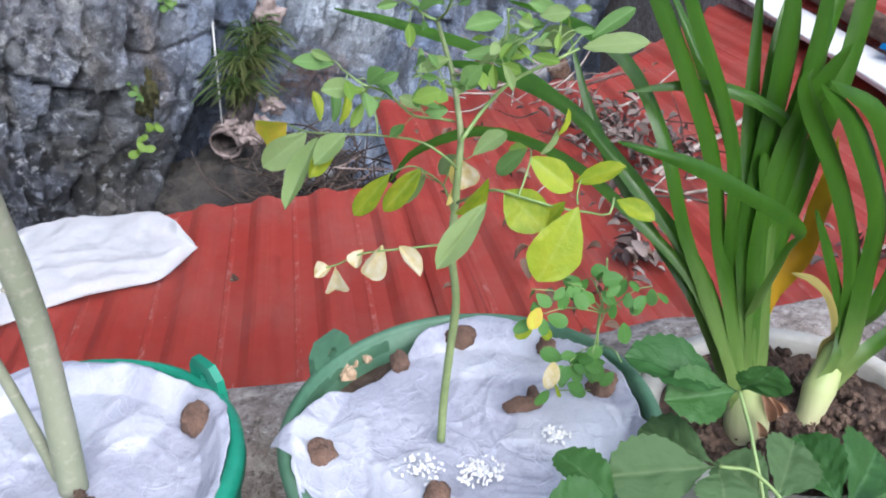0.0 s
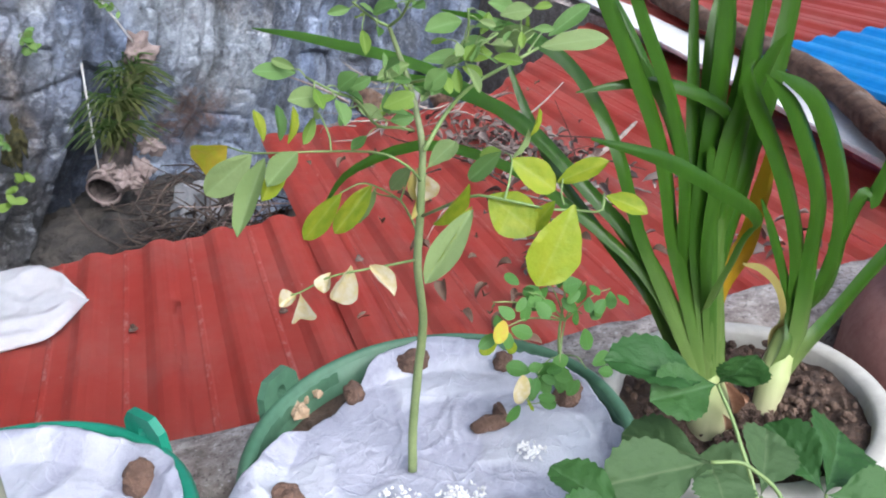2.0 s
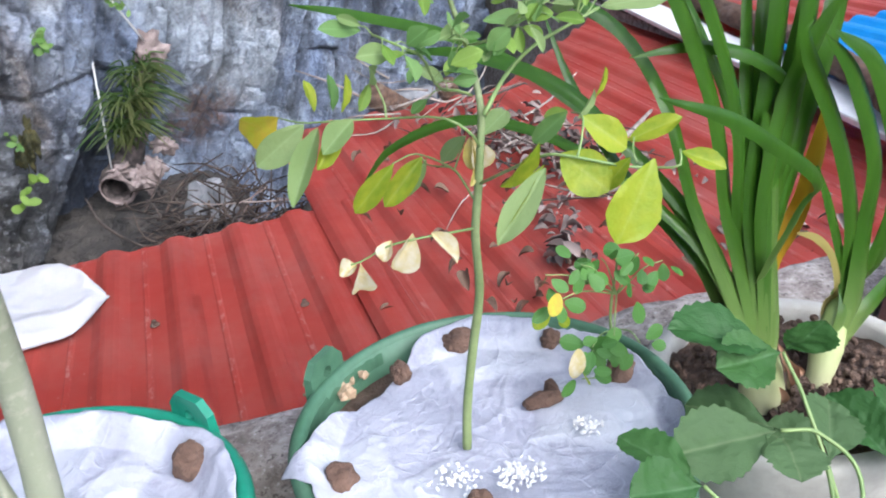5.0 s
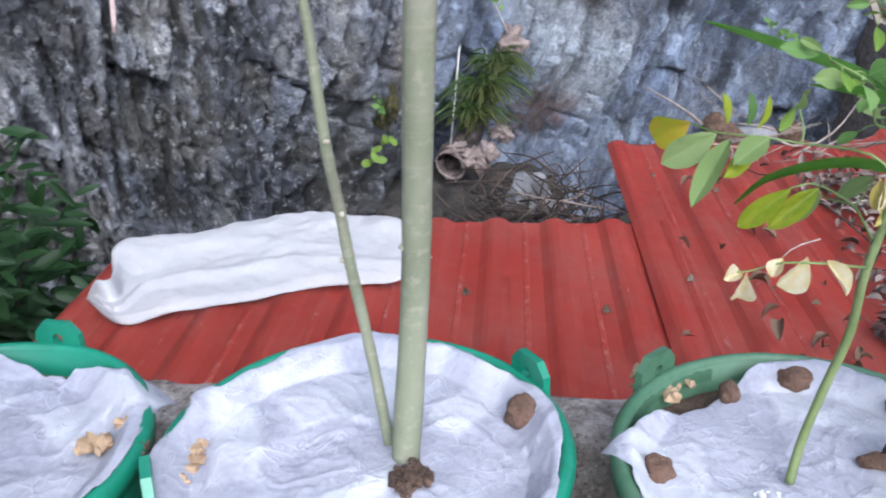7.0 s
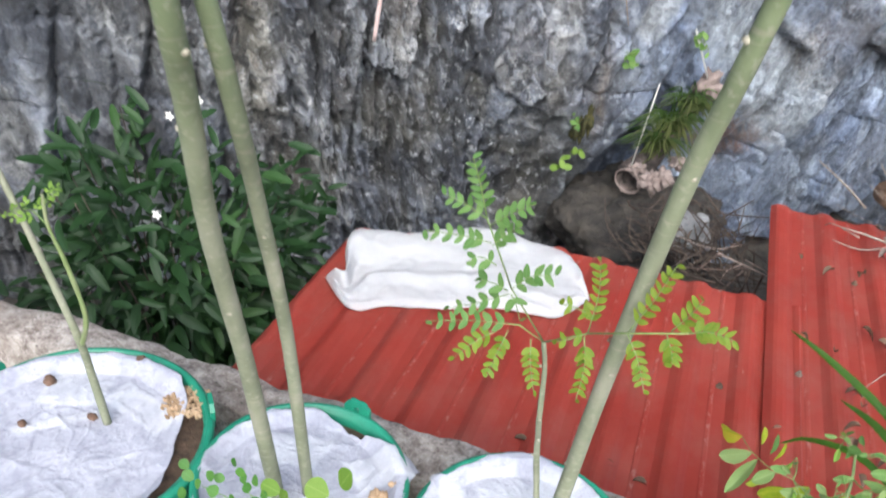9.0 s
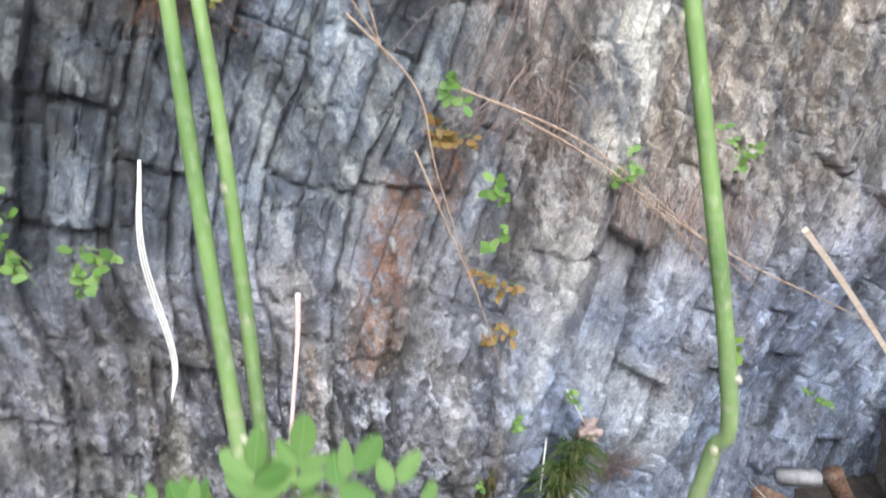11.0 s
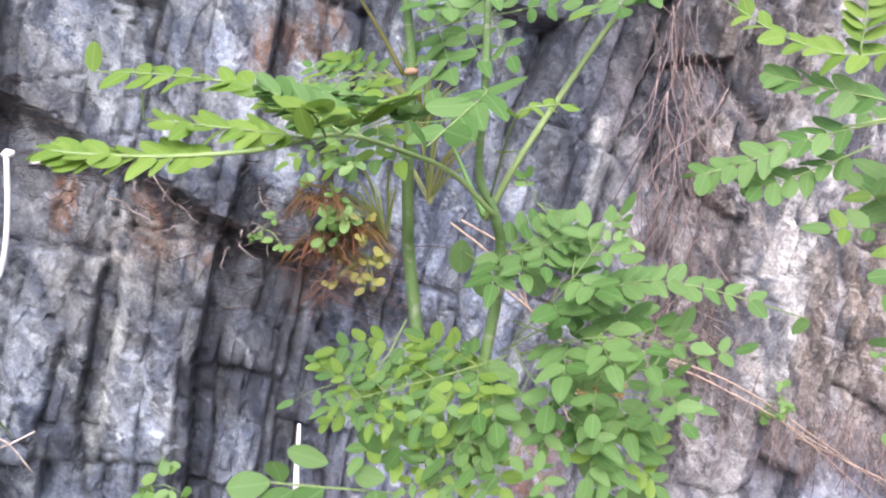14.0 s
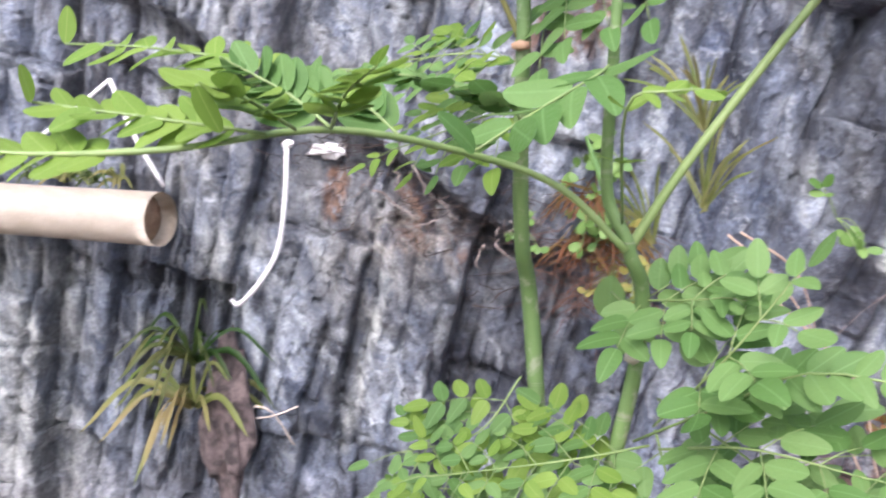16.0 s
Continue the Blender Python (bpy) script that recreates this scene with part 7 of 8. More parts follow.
def lily(base, label, bulb_pts, r, spread=0.0):
    """A bulb with its neck; the answer grows one blade after another from it."""
    p = thing("lily_plant", base, label, "plant", "lilies in the white pot")
    part("bulb", tube(bulb_pts, r, 18, 30), M["bulb"], p, "pale green-white bulb neck")

    def grow(w, *pts, mat=None):
        run = (Vector(pts[1]) - Vector(pts[0])).normalized()
        side = Vector((max(-0.9, min(0.9, 1.9 * (run.x - spread))), 0.75 * (-1) ** len(p.children), 0))
        side *= 0.45 if mat else 1
        low, neck = Vector(bulb_pts[-3]) + 0.5 * r[-3] * side, Vector(bulb_pts[-2]) + 0.020 * side
        strap_leaf(p, (low, neck, *pts[1:]), w, "", M[mat] if mat else None, max(0.9, 0.019 / w) if not mat else 0.6)

    return grow


B1 = (0.508, 0.678, 0.456)
N1 = (0.507, 0.692, 0.530)
grow = lily(B1, "large lily with long arching dark green strap leaves", [Vector(B1) + Vector((0, 0, -0.03)), B1, (0.508, 0.682, 0.480), (0.507, 0.690, 0.520), (0.507, 0.692, 0.531)], [0.018, 0.0205, 0.0185, 0.010, 0.003])
grow(0.0150, N1, (0.478, 0.701, 0.638), (0.462, 0.705, 0.730), (0.415, 0.710, 0.846), (0.396, 0.709, 0.863))
grow(0.0125, N1, (0.487, 0.699, 0.637), (0.481, 0.703, 0.729), (0.441, 0.705, 0.836), (0.420, 0.705, 0.894))
grow(0.0198, N1, (0.504, 0.702, 0.639), (0.518, 0.710, 0.736), (0.526, 0.714, 0.811), (0.522, 0.718, 0.882))
grow(0.0189, N1, (0.517, 0.699, 0.633), (0.536, 0.702, 0.717), (0.546, 0.704, 0.800), (0.548, 0.708, 0.874))
grow(0.0189, N1, (0.523, 0.700, 0.626), (0.557, 0.708, 0.707), (0.580, 0.714, 0.779), (0.594, 0.722, 0.842), (0.602, 0.728, 0.882))
grow(0.0189, N1, (0.527, 0.701, 0.608), (0.552, 0.711, 0.675), (0.582, 0.730, 0.745), (0.604, 0.750, 0.808))
grow(0.0125, N1, (0.463, 0.703, 0.612), (0.417, 0.740, 0.682), (0.376, 0.800, 0.738), (0.314, 0.860, 0.764), (0.267, 0.900, 0.764))
grow(0.0105, N1, (0.456, 0.720, 0.620), (0.413, 0.800, 0.696), (0.340, 0.880, 0.761), (0.244, 0.950, 0.793), (0.186, 0.980, 0.807))
grow(0.0090, N1, (0.457, 0.702, 0.602), (0.413, 0.740, 0.656), (0.371, 0.800, 0.691), (0.311, 0.860, 0.704), (0.249, 0.900, 0.677), (0.220, 0.920, 0.639))
grow(0.0105, N1, (0.460, 0.710, 0.585), (0.438, 0.760, 0.631), (0.419, 0.800, 0.673), (0.405, 0.840, 0.727), (0.400, 0.880, 0.781))
grow(0.0120, N1, (0.451, 0.706, 0.640), (0.432, 0.720, 0.724), (0.416, 0.760, 0.780), (0.380, 0.800, 0.812), (0.337, 0.860, 0.823))
grow(0.0110, N1, (0.504, 0.650, 0.645), (0.504, 0.630, 0.680), (0.447, 0.610, 0.727), (0.395, 0.600, 0.762), (0.345, 0.600, 0.784))
grow(0.0105, N1, (0.524, 0.705, 0.682), (0.535, 0.705, 0.726), (0.499, 0.708, 0.759), (0.452, 0.714, 0.775), (0.397, 0.723, 0.774))
grow(0.0172, N1, (0.520, 0.698, 0.632), (0.535, 0.712, 0.720), (0.560, 0.722, 0.800), (0.592, 0.735, 0.880))
grow(0.0172, N1, (0.510, 0.694, 0.628), (0.524, 0.700, 0.712), (0.552, 0.700, 0.772), (0.566, 0.696, 0.800))
grow(0.0146, N1, (0.500, 0.704, 0.640), (0.506, 0.724, 0.740), (0.512, 0.745, 0.860))
grow(0.0150, N1, (0.512, 0.705, 0.640), (0.520, 0.725, 0.735), (0.540, 0.750, 0.800), (0.566, 0.775, 0.860))
grow(0.0108, N1, (0.505, 0.700, 0.620), (0.490, 0.720, 0.715), (0.462, 0.735, 0.790), (0.440, 0.760, 0.850))
grow(0.0120, N1, (0.515, 0.698, 0.650), (0.511, 0.701, 0.701), (0.508, 0.702, 0.716))
grow(0.0238, N1, (0.516, 0.694, 0.556), (0.539, 0.710, 0.578), (0.575, 0.730, 0.593), (0.578, 0.720, 0.635), (0.583, 0.720, 0.673), (0.584, 0.720, 0.714), mat="strap_gold")
B2 = (0.569, 0.676, 0.454)
N2 = (0.596, 0.690, 0.524)
grow = lily(B2, "smaller lily with curved dark green strap leaves", [Vector(B2) + Vector((-0.018, 0, -0.05)), B2, (0.580, 0.682, 0.480), (0.595, 0.689, 0.515), (0.597, 0.690, 0.526)], [0.008, 0.0115, 0.0150, 0.010, 0.003], 0.12)
grow(0.0205, N2, (0.608, 0.682, 0.588), (0.603, 0.675, 0.658), (0.564, 0.668, 0.740), (0.524, 0.664, 0.782))
grow(0.0219, N2, (0.631, 0.683, 0.564), (0.629, 0.675, 0.647), (0.586, 0.668, 0.743), (0.531, 0.664, 0.784))
grow(0.0181, N2, (0.600, 0.685, 0.553), (0.591, 0.682, 0.620), (0.559, 0.680, 0.703), (0.524, 0.680, 0.772), (0.526, 0.680, 0.789))
grow(0.0181, N2, (0.623, 0.685, 0.553), (0.646, 0.677, 0.644), (0.662, 0.673, 0.654), (0.677, 0.668, 0.742))
grow(0.0100, N2, (0.594, 0.687, 0.553), (0.570, 0.685, 0.620), (0.553, 0.690, 0.664))
grow(0.0070, N2, (0.591, 0.687, 0.534), (0.579, 0.686, 0.573), (0.560, 0.687, 0.596), (0.540, 0.690, 0.605), mat="leaf_straw")
grow(0.0160, N2, (0.649, 0.684, 0.531), (0.697, 0.678, 0.589), (0.736, 0.671, 0.617))
hp = thing("bulb_husk", (0.508, 0.652, 0.474), "torn papery brown husk at the foot of a bulb", "husk")
for a, b, w in (((0.497, 0.645, 0.521), (0.516, 0.647, 0.475), 0.010), ((0.512, 0.662, 0.506), (0.531, 0.657, 0.472), 0.008), ((0.498, 0.645, 0.487), (0.508, 0.647, 0.461), 0.009), ((0.515, 0.672, 0.510), (0.521, 0.662, 0.483), 0.007), ((0.525, 0.662, 0.491), (0.536, 0.657, 0.479), 0.006)):
    bm = blade("husk", lambda s: oval(s, 0.3), 0.9, 0.3)
    bmesh.ops.transform(bm, verts=bm.verts, matrix=leaf_pose(a, b, w, (0, -1, 0.2)))
    part("flake", bm, M["husk"], hp)
clay = thing("terracotta_pot", (0.94, 0.69, 0.2), "round weathered terracotta pot with pale stains", "plant pot", "pots on the terrace")
part("body", lathe([(0.02, 0.201), (0.11, 0.201), (0.125, 0.22), (0.180, 0.28), (0.200, 0.35), (0.193, 0.41), (0.170, 0.450), (0.145, 0.465), (0.135, 0.460), (0.135, 0.43)], (0.94, 0.69), 72, 0.01), M["terracotta"], clay)
part("rim", lathe([(0.143, 0.464), (0.152, 0.470), (0.153, 0.480), (0.145, 0.486), (0.134, 0.482), (0.132, 0.462)], (0.94, 0.69), 72, 0.01), M["terracotta"], clay)


# ---- strawberry in front ----
def berry_blade(parent, base, tip, width, key, facing, seed=0):
    """A broad leaflet with a coarsely toothed edge and sunken veins."""
    bm = bmesh.new()
    teeth, fine, cols, grid = 9, 4, 7, []
    rows = teeth * fine
    for i in range(rows + 1):
        s = i / rows
        w = 0.5 * max(0.0, math.sin(math.pi * s ** 1.28)) ** 0.60 + 0.010
        saw = (i % fine) / fine
        row = []
        for j in range(-cols, cols + 1):
            q = j / cols
            edge = max(0.0, (abs(q) - 0.70) / 0.30)
            grow = 0.065 * edge * (0.9 - saw) * (1 if s > 0.16 else 0) * min(1.0, (1 - s) * 6)
            x = q * (w + grow * min(1, 2 * w))
            rib = (s * teeth - abs(q) * 2.3) % 1.0
            vein = -0.014 * math.exp(-((rib - 0.5) / 0.13) ** 2) * (1 - 0.6 * edge) - 0.02 * math.exp(-(q / 0.09) ** 2)
            z = 0.20 * abs(q) * w + vein - 0.16 * s * s + 0.05 * noise.noise((x * 3, s * 3, seed)) + 0.03 * noise.noise((x * 8, s * 8, seed + 5))
            row.append(bm.verts.new((x, s + 0.16 * abs(q) * (1 - s) ** 0.7 - 0.03 * edge * saw, z)))
        grid.append(row)
    for r0, r1 in zip(grid, grid[1:]):
        for j in range(2 * cols):
            bm.faces.new((r0[j], r0[j + 1], r1[j + 1], r1[j]))
    me = as_mesh("strawberry_leaflet", bm, M[key])
    return piece("leaflet", me, parent, leaf_pose(base, tip, width, facing, natural=1.0))


def strawberry():
    base = (0.38, 0.44, 0.440)
    p = thing("strawberry_plant", base, "strawberry plant with toothed green leaves before the white pot", "plant")
    part("crown", tube([(0.38, 0.44, 0.19), (0.378, 0.442, 0.32), base], [0.006, 0.007, 0.009], 9, 16), M["petiole"], p)

    def stalk(*pts, r=0.0017):
        return part("leaf_stalk", tube((base, *pts), [r, r * 0.8], 7, 24), M["petiole"], p)

    u = (0.05, -0.62, 0.78)
    a = (0.436, 0.575, 0.585)
    t = stalk((0.425, 0.500, 0.510), (0.434, 0.545, 0.560), a)
    berry_blade(t, a, (0.358, 0.592, 0.627), 0.046, "berry_leaf", (0.1, -0.25, 0.95), 1)
    berry_blade(t, a, (0.449, 0.550, 0.615), 0.040, "berry_leaf", (0.3, -0.6, 0.7), 2)
    berry_blade(t, a, (0.376, 0.560, 0.603), 0.040, "berry_leaf", u, 3)
    b = (0.401, 0.530, 0.560)
    t = stalk((0.432, 0.485, 0.530), (0.425, 0.518, 0.556), b)
    berry_blade(t, b, (0.362, 0.585, 0.562), 0.036, "berry_back", u, 4)
    berry_blade(t, b, (0.319, 0.528, 0.573), 0.046, "berry_back", u, 5)
    berry_blade(t, b, (0.392, 0.494, 0.553), 0.042, "berry_back", u, 6)
    c = (0.508, 0.530, 0.490)
    t = stalk((0.450, 0.480, 0.470), (0.490, 0.505, 0.480), c)
    berry_blade(t, c, (0.506, 0.598, 0.515), 0.044, "berry_leaf", (-0.2, -0.6, 0.7), 7)
    berry_blade(t, c, (0.588, 0.592, 0.487), 0.066, "berry_leaf", u, 8)
    berry_blade(t, c, (0.555, 0.500, 0.486), 0.050, "berry_leaf", u, 9)
    g = (0.452, 0.535, 0.505)
    t = stalk((0.430, 0.490, 0.480), g)
    berry_blade(t, g, (0.500, 0.585, 0.520), 0.045, "berry_back", u, 12)
    berry_blade(t, g, (0.428, 0.580, 0.520), 0.045, "berry_back", u, 13)
    d = (0.318, 0.497, 0.571)
    t = stalk((0.345, 0.460, 0.535), d)
    berry_blade(t, d, (0.291, 0.549, 0.587), 0.034, "berry_leaf", (0.4, -0.6, 0.7), 10)
    berry_blade(t, d, (0.268, 0.490, 0.590), 0.038, "berry_leaf", u, 11)


strawberry()


# ---- on and before the cliff ----
def bush(centre, size, count, seed):
    p = thing("shrub", (centre[0], centre[1], -0.75), "dark green leafy shrub with small white flowers below the rock", "shrub")
    rnd = random.Random(seed)
    c = Vector(centre)
    foot = Vector((centre[0], centre[1], -0.8))
    spots = []
    for i in range(46):
        a, e = rnd.uniform(0, 6.28), rnd.uniform(-0.6, 1.0)
        end = c + Vector((math.cos(a) * size[0] * math.cos(e), math.sin(a) * size[1] * math.cos(e), math.sin(e) * size[2])) * rnd.uniform(0.75, 1.05)
        stem = bmesh.new()
        line = add_tube(stem, [foot, foot.lerp(end, 0.5) + Vector((rnd.uniform(-0.05, 0.05), rnd.uniform(-0.05, 0.05), 0.05)), end], [0.006, 0.003, 0.0015], 5, 12)
        for j in range(3, 13):
            for _ in range(max(1, count // 460)):
                spots.append((line[j] + Vector([rnd.gauss(0, 0.04) for _ in range(3)]), (line[j] - c).normalized()))
        part("stem", stem, M["brush"], p)
    bm = bmesh.new()
    whole = LONG["shrub_leaf"]
    for i, (at, out) in enumerate(spots):
        go = (out + 0.9 * Vector([rnd.uniform(-1, 1) for _ in range(3)]) - Vector((0, 0, 0.2))).normalized()
        ln = rnd.uniform(0.06, 0.115)
        m = leaf_pose(at, at + go * ln, ln * 0.54, (rnd.uniform(-0.6, 0.8), -0.6, rnd.uniform(0.3, 1.1)))
        if i < 280:
            piece("leaf", whole, p, m)
        else:
            k = len(bm.verts)
            bm.from_mesh(whole)
            bm.verts.ensure_lookup_table()
            bmesh.ops.transform(bm, verts=bm.verts[k:], matrix=m)
    tagged(part("foliage", bm, M["shrub_leaf"], p), kind="stuff")
    for at in ((-1.371, 1.750, 0.564), (-1.417, 1.750, 0.465), (-1.475, 1.750, 0.493), (-1.360, 1.500, 0.318)):
        flower = bmesh.new()
        for q in range(5):
            petal = blade("petal", lambda s: oval(s, 0.3), 0.1, 0.1, 4, 1)
            me = as_mesh("petal", petal, M["flower"])
            k = len(flower.verts)
            flower.from_mesh(me)
            flower.verts.ensure_lookup_table()
            go = Vector((math.cos(1.257 * q), -0.25, math.sin(1.257 * q)))
            bmesh.ops.transform(flower, verts=flower.verts[k:], matrix=leaf_pose(at, Vector(at) + 0.016 * go, 0.009, (0, -1, 0.2)))
        part("flower", flower, M["flower"], p, "tiny white flower")
    return p


bush((-1.50, 1.78, -0.07), (0.50, 0.45, 0.58), 2800, 3)


def tuft(name, foot, count, length, key, label, category, seed, spread=0.9, up=0.9, width=0.008, jitter=0.006, droop=1.0):
    """A clump of arching blades from one foot."""
    p = thing(name, foot, label, category)
    rnd = random.Random(seed)
    foot = Vector(foot)
    for i in range(count):
        d = Vector((rnd.gauss(0, spread), rnd.gauss(-0.3, spread * 0.6), rnd.uniform(0.3, 1) * up)).normalized()
        ln = length * rnd.uniform(0.5, 1.15)
        a = foot + d * ln * 0.5 + Vector((0, 0, 0.06 * ln))
        b = foot + d * ln + Vector((0, 0, -droop * 0.45 * ln))
        bm_pts = [foot + Vector([rnd.gauss(0, jitter) for _ in range(3)]), a, b]
        strap_leaf(p, bm_pts, width * rnd.uniform(0.7, 1.2), "", M[key], 0.7, 0.3, 9)
    return p


# hanging pot with grass, on two cords
H = Vector((-0.248, 3.437, -0.195))
hang = thing("hanging_pot", H, "open-mouthed fibrous brown husk pot hung on white cords against the rock", "hanging pot")
far_end = Vector((-0.002, 3.562, 0.286))
axis = Vector((0.32, 0.90, 0.22)).normalized()


def husk_shell():
    """A torn husk tube, open at its lower end, thick-walled and ragged."""
    bm = bmesh.new()
    side = axis.cross(Vector((0, 0, 1))).normalized()
    over = side.cross(axis)
    rings, steps, length = 14, 36, 0.17
    grid = []
    for wall in (1.0, 0.80):
        for i in range(rings + 1):
            f = i / rings if wall == 1.0 else 1 - i / rings
            row = []
            for q in range(steps):
                a = 2 * math.pi * q / steps
                rr = (0.060 + 0.012 * math.sin(math.pi * min(1, 0.15 + f * 0.9))) * wall
                rr *= 1 + 0.22 * noise.noise((2 * math.cos(a), 2 * math.sin(a), 6 * f)) + 0.10 * noise.noise((7 * math.cos(a), 7 * math.sin(a), 16 * f))
                rag = 0.02 * noise.noise((4 * math.cos(a), 4 * math.sin(a), 3))
                row.append(bm.verts.new(H + axis * (f * length + rag * (1 - f)) + rr * (math.cos(a) * side + math.sin(a) * over)))
            grid.append(row)
    for a, b in zip(grid, grid[1:]):
        for q in range(steps):
            bm.faces.new((a[q], a[(q + 1) % steps], b[(q + 1) % steps], b[q]))
    return bm


part("shell", husk_shell(), M["coco"], hang)
part("fill", tube([H + axis * 0.13, H + axis * 0.165], [0.055, 0.05], 16), M["soil"], hang, "dark earth inside the shell")
K = Vector((-0.168, 3.424, 0.665))
part("cord", tube([K, H + Vector((0.0, 0.0, 0.06))], [0.004, 0.004], 6), M["cord"], hang, "white cord")
part("cord", tube([K, far_end], [0.004, 0.004], 6), M["cord"], hang, "white cord")


def torn(centre, size, seed):
    """A ragged clod of torn husk."""
    bm = lump((0, 0, 0), (1, 1, 1), seed, 0.9, 4)
    for v in bm.verts:
        d = v.co
        rag = 0.30 * noise.noise(d * 5 + Vector((seed, 2, 0))) + 0.16 * noise.noise(d * 11 + Vector((0, seed, 3)))
        v.co = Vector(centre) + Vector((d.x * size[0], d.y * size[1], d.z * size[2])) * (1 + rag)
    return bm


for n, (q, size) in enumerate((((0.075, -0.02, 0.035), (0.036, 0.03, 0.030)), ((0.115, -0.01, 0.02), (0.030, 0.025, 0.042)), ((0.155, 0.0, 0.055), (0.034, 0.025, 0.040)), ((0.03, 0.0, 0.075), (0.040, 0.025, 0.020)), ((0.205, 0.03, 0.13), (0.034, 0.025, 0.030)))):
    part("flap", torn(H + Vector(q), size, n + 3), M["flake"], hang, "pinkish torn dry husk")
part("flap", torn(far_end, (0.05, 0.03, 0.05), 12), M["flake"], hang, "pinkish torn dry husk")
rim_side = axis.cross(Vector((0, 0, 1))).normalized()
rim_over = rim_side.cross(axis)
part("rim", tube([H + 0.063 * (math.cos(a) * rim_side + math.sin(a) * rim_over) for a in [radians(10 * q) for q in range(-20, 21)]], [0.003, 0.006, 0.009, 0.005, 0.010, 0.004, 0.003], 7, 60, 0.7), M["flake"], hang, "pale frayed rim")
part("shell", tube([H + axis * 0.12, H.lerp(far_end, 0.5) + Vector((0.02, 0.06, 0)), far_end + Vector((0, 0.04, 0))], [0.055, 0.05, 0.03], 14, 12, 0.2), M["coco"], hang, "fibrous husk behind the grass")
for f, n, ln in ((0.35, 60, 0.20), (0.55, 80, 0.22), (0.75, 50, 0.18)):
    tuft("grass_tuft", H.lerp(far_end, f) + Vector((0, -0.02, 0.02)), n, ln, "grass", "bushy tuft of thin dark green grass growing from a hanging pot", "grass", n + int(10 * f), 0.8, 0.9, 0.0055, 0.035, droop=0.9)

# cords on the rock
part("cord", tube([(-1.146, 2.639, 1.202), (-1.169, 2.671, 1.002), (-1.213, 2.707, 0.736), (-1.255, 2.742, 0.478)], [0.011, 0.009, 0.008], 8, 20), M["cord_pink"], thing("hanging_strap", (-1.146, 2.639, 1.202), "pinkish white cord hanging on the rock face", "cord"))
loop = thing("hanging_strap", (-1.578, 2.278, 1.450), "bundle of thin white strings hanging on the rock face", "cord")
for dx in (-0.010, 0.0, 0.010):
    part("string", tube([Vector((-1.535, 2.231, 1.761)) + Vector((dx * 0.3, 0, 0)), Vector((-1.582, 2.280, 1.432)) + Vector((dx, 0, 0)), Vector((-1.557, 2.396, 1.014)) + Vector((dx, 0, 0)), Vector((-1.594, 2.420, 0.818))], [0.0032, 0.0032], 6, 16), M["cord"], loop)
bow = thing("hanging_strap", (-2.115, 1.606, 2.716), "white plastic strap looped and knotted on the rock", "cord")
part("strap", tube([(-2.115, 1.606, 2.716), (-2.141, 1.620, 2.544), (-2.185, 1.629, 2.386), (-2.250, 1.613, 2.279), (-2.327, 1.591, 2.203), (-2.349, 1.573, 2.217)], [0.0085, 0.0085, 0.009, 0.006], 8, 30), M["cord"], bow)
part("knot", lump((-2.110, 1.608, 2.719), (0.022, 0.015, 0.014), 2, 0.6), M["cord"], bow)
single("rag", torn((-2.050, 1.715, 2.700), (0.055, 0.025, 0.020), 7), M["cord"], (-2.071, 1.696, 2.708), "white rag wedged in a crack of the rock", "rag")

# bamboo trough planter
def bamboo_planter():
    a, b = Vector((-2.240, 1.238, 2.493)), Vector((-3.333, 0.856, 2.539))
    p = thing("bamboo_planter", a, "dry cream bamboo pole hung as a planter with small plants", "planter")
    bm = bmesh.new()
    add_tube(bm, [b, b.lerp(a, 0.35), b.lerp(a, 0.7), a], [0.080, 0.078, 0.077, 0.078], 28, 24, 0.0, caps=False)
    bmesh.ops.solidify(bm, geom=bm.faces, thickness=0.014)
    part("pole", bm, M["bamboo"], p)
    w = (a - b).normalized()
    part("node_wall", tube([a - w * 0.07, a - w * 0.05], [0.070, 0.070], 24), M["chip"], p, "tan wall inside the bamboo end")
    k = Vector((-2.573, 1.300, 2.914))
    part("cord", tube([k, (-2.483, 1.321, 2.739), (-2.435, 1.389, 2.584)], [0.008, 0.008], 6, 8), M["cord"], p, "white cord")
    part("cord", tube([k, (-2.681, 1.184, 2.772), (-2.861, 1.096, 2.651)], [0.006, 0.006], 6, 8), M["cord"], p, "white cord")
    q = b.lerp(a, 0.72)
    for i, x in enumerate((40, 110, 175, 215)):
        tuft("fern", Vector((-2.656, 1.201, 2.603)) + (x - 120) * 0.0019 * w, 12, 0.11, "grass_yellow" if i % 2 else "grass", "small green fern growing along a bamboo planter", "plant", 40 + i, 1.0, 0.9, 0.011)


bamboo_planter()
S = Vector((-2.455, 1.561, 1.981))
orchid = thing("hanging_stump", S, "dark brown husk block with a trailing strap-leaved plant", "planter")
part("block", lump(S + Vector((0.05, 0.04, -0.2)), (0.085, 0.06, 0.24), 4, 0.7, 4), M["coco"], orchid)
tuft("trailing_plant", S + Vector((-0.02, -0.04, 0.02)), 26, 0.34, "grass", "green strap-leaved plant arching from a husk block", "plant", 9, 1.2, 0.8, 0.015, droop=1.2)
tuft("trailing_plant", S + Vector((0.0, -0.06, -0.12)), 22, 0.36, "grass_yellow", "yellow-green strap-leaved plant trailing from a husk block", "plant", 19, 1.5, 0.7, 0.018, droop=1.2)
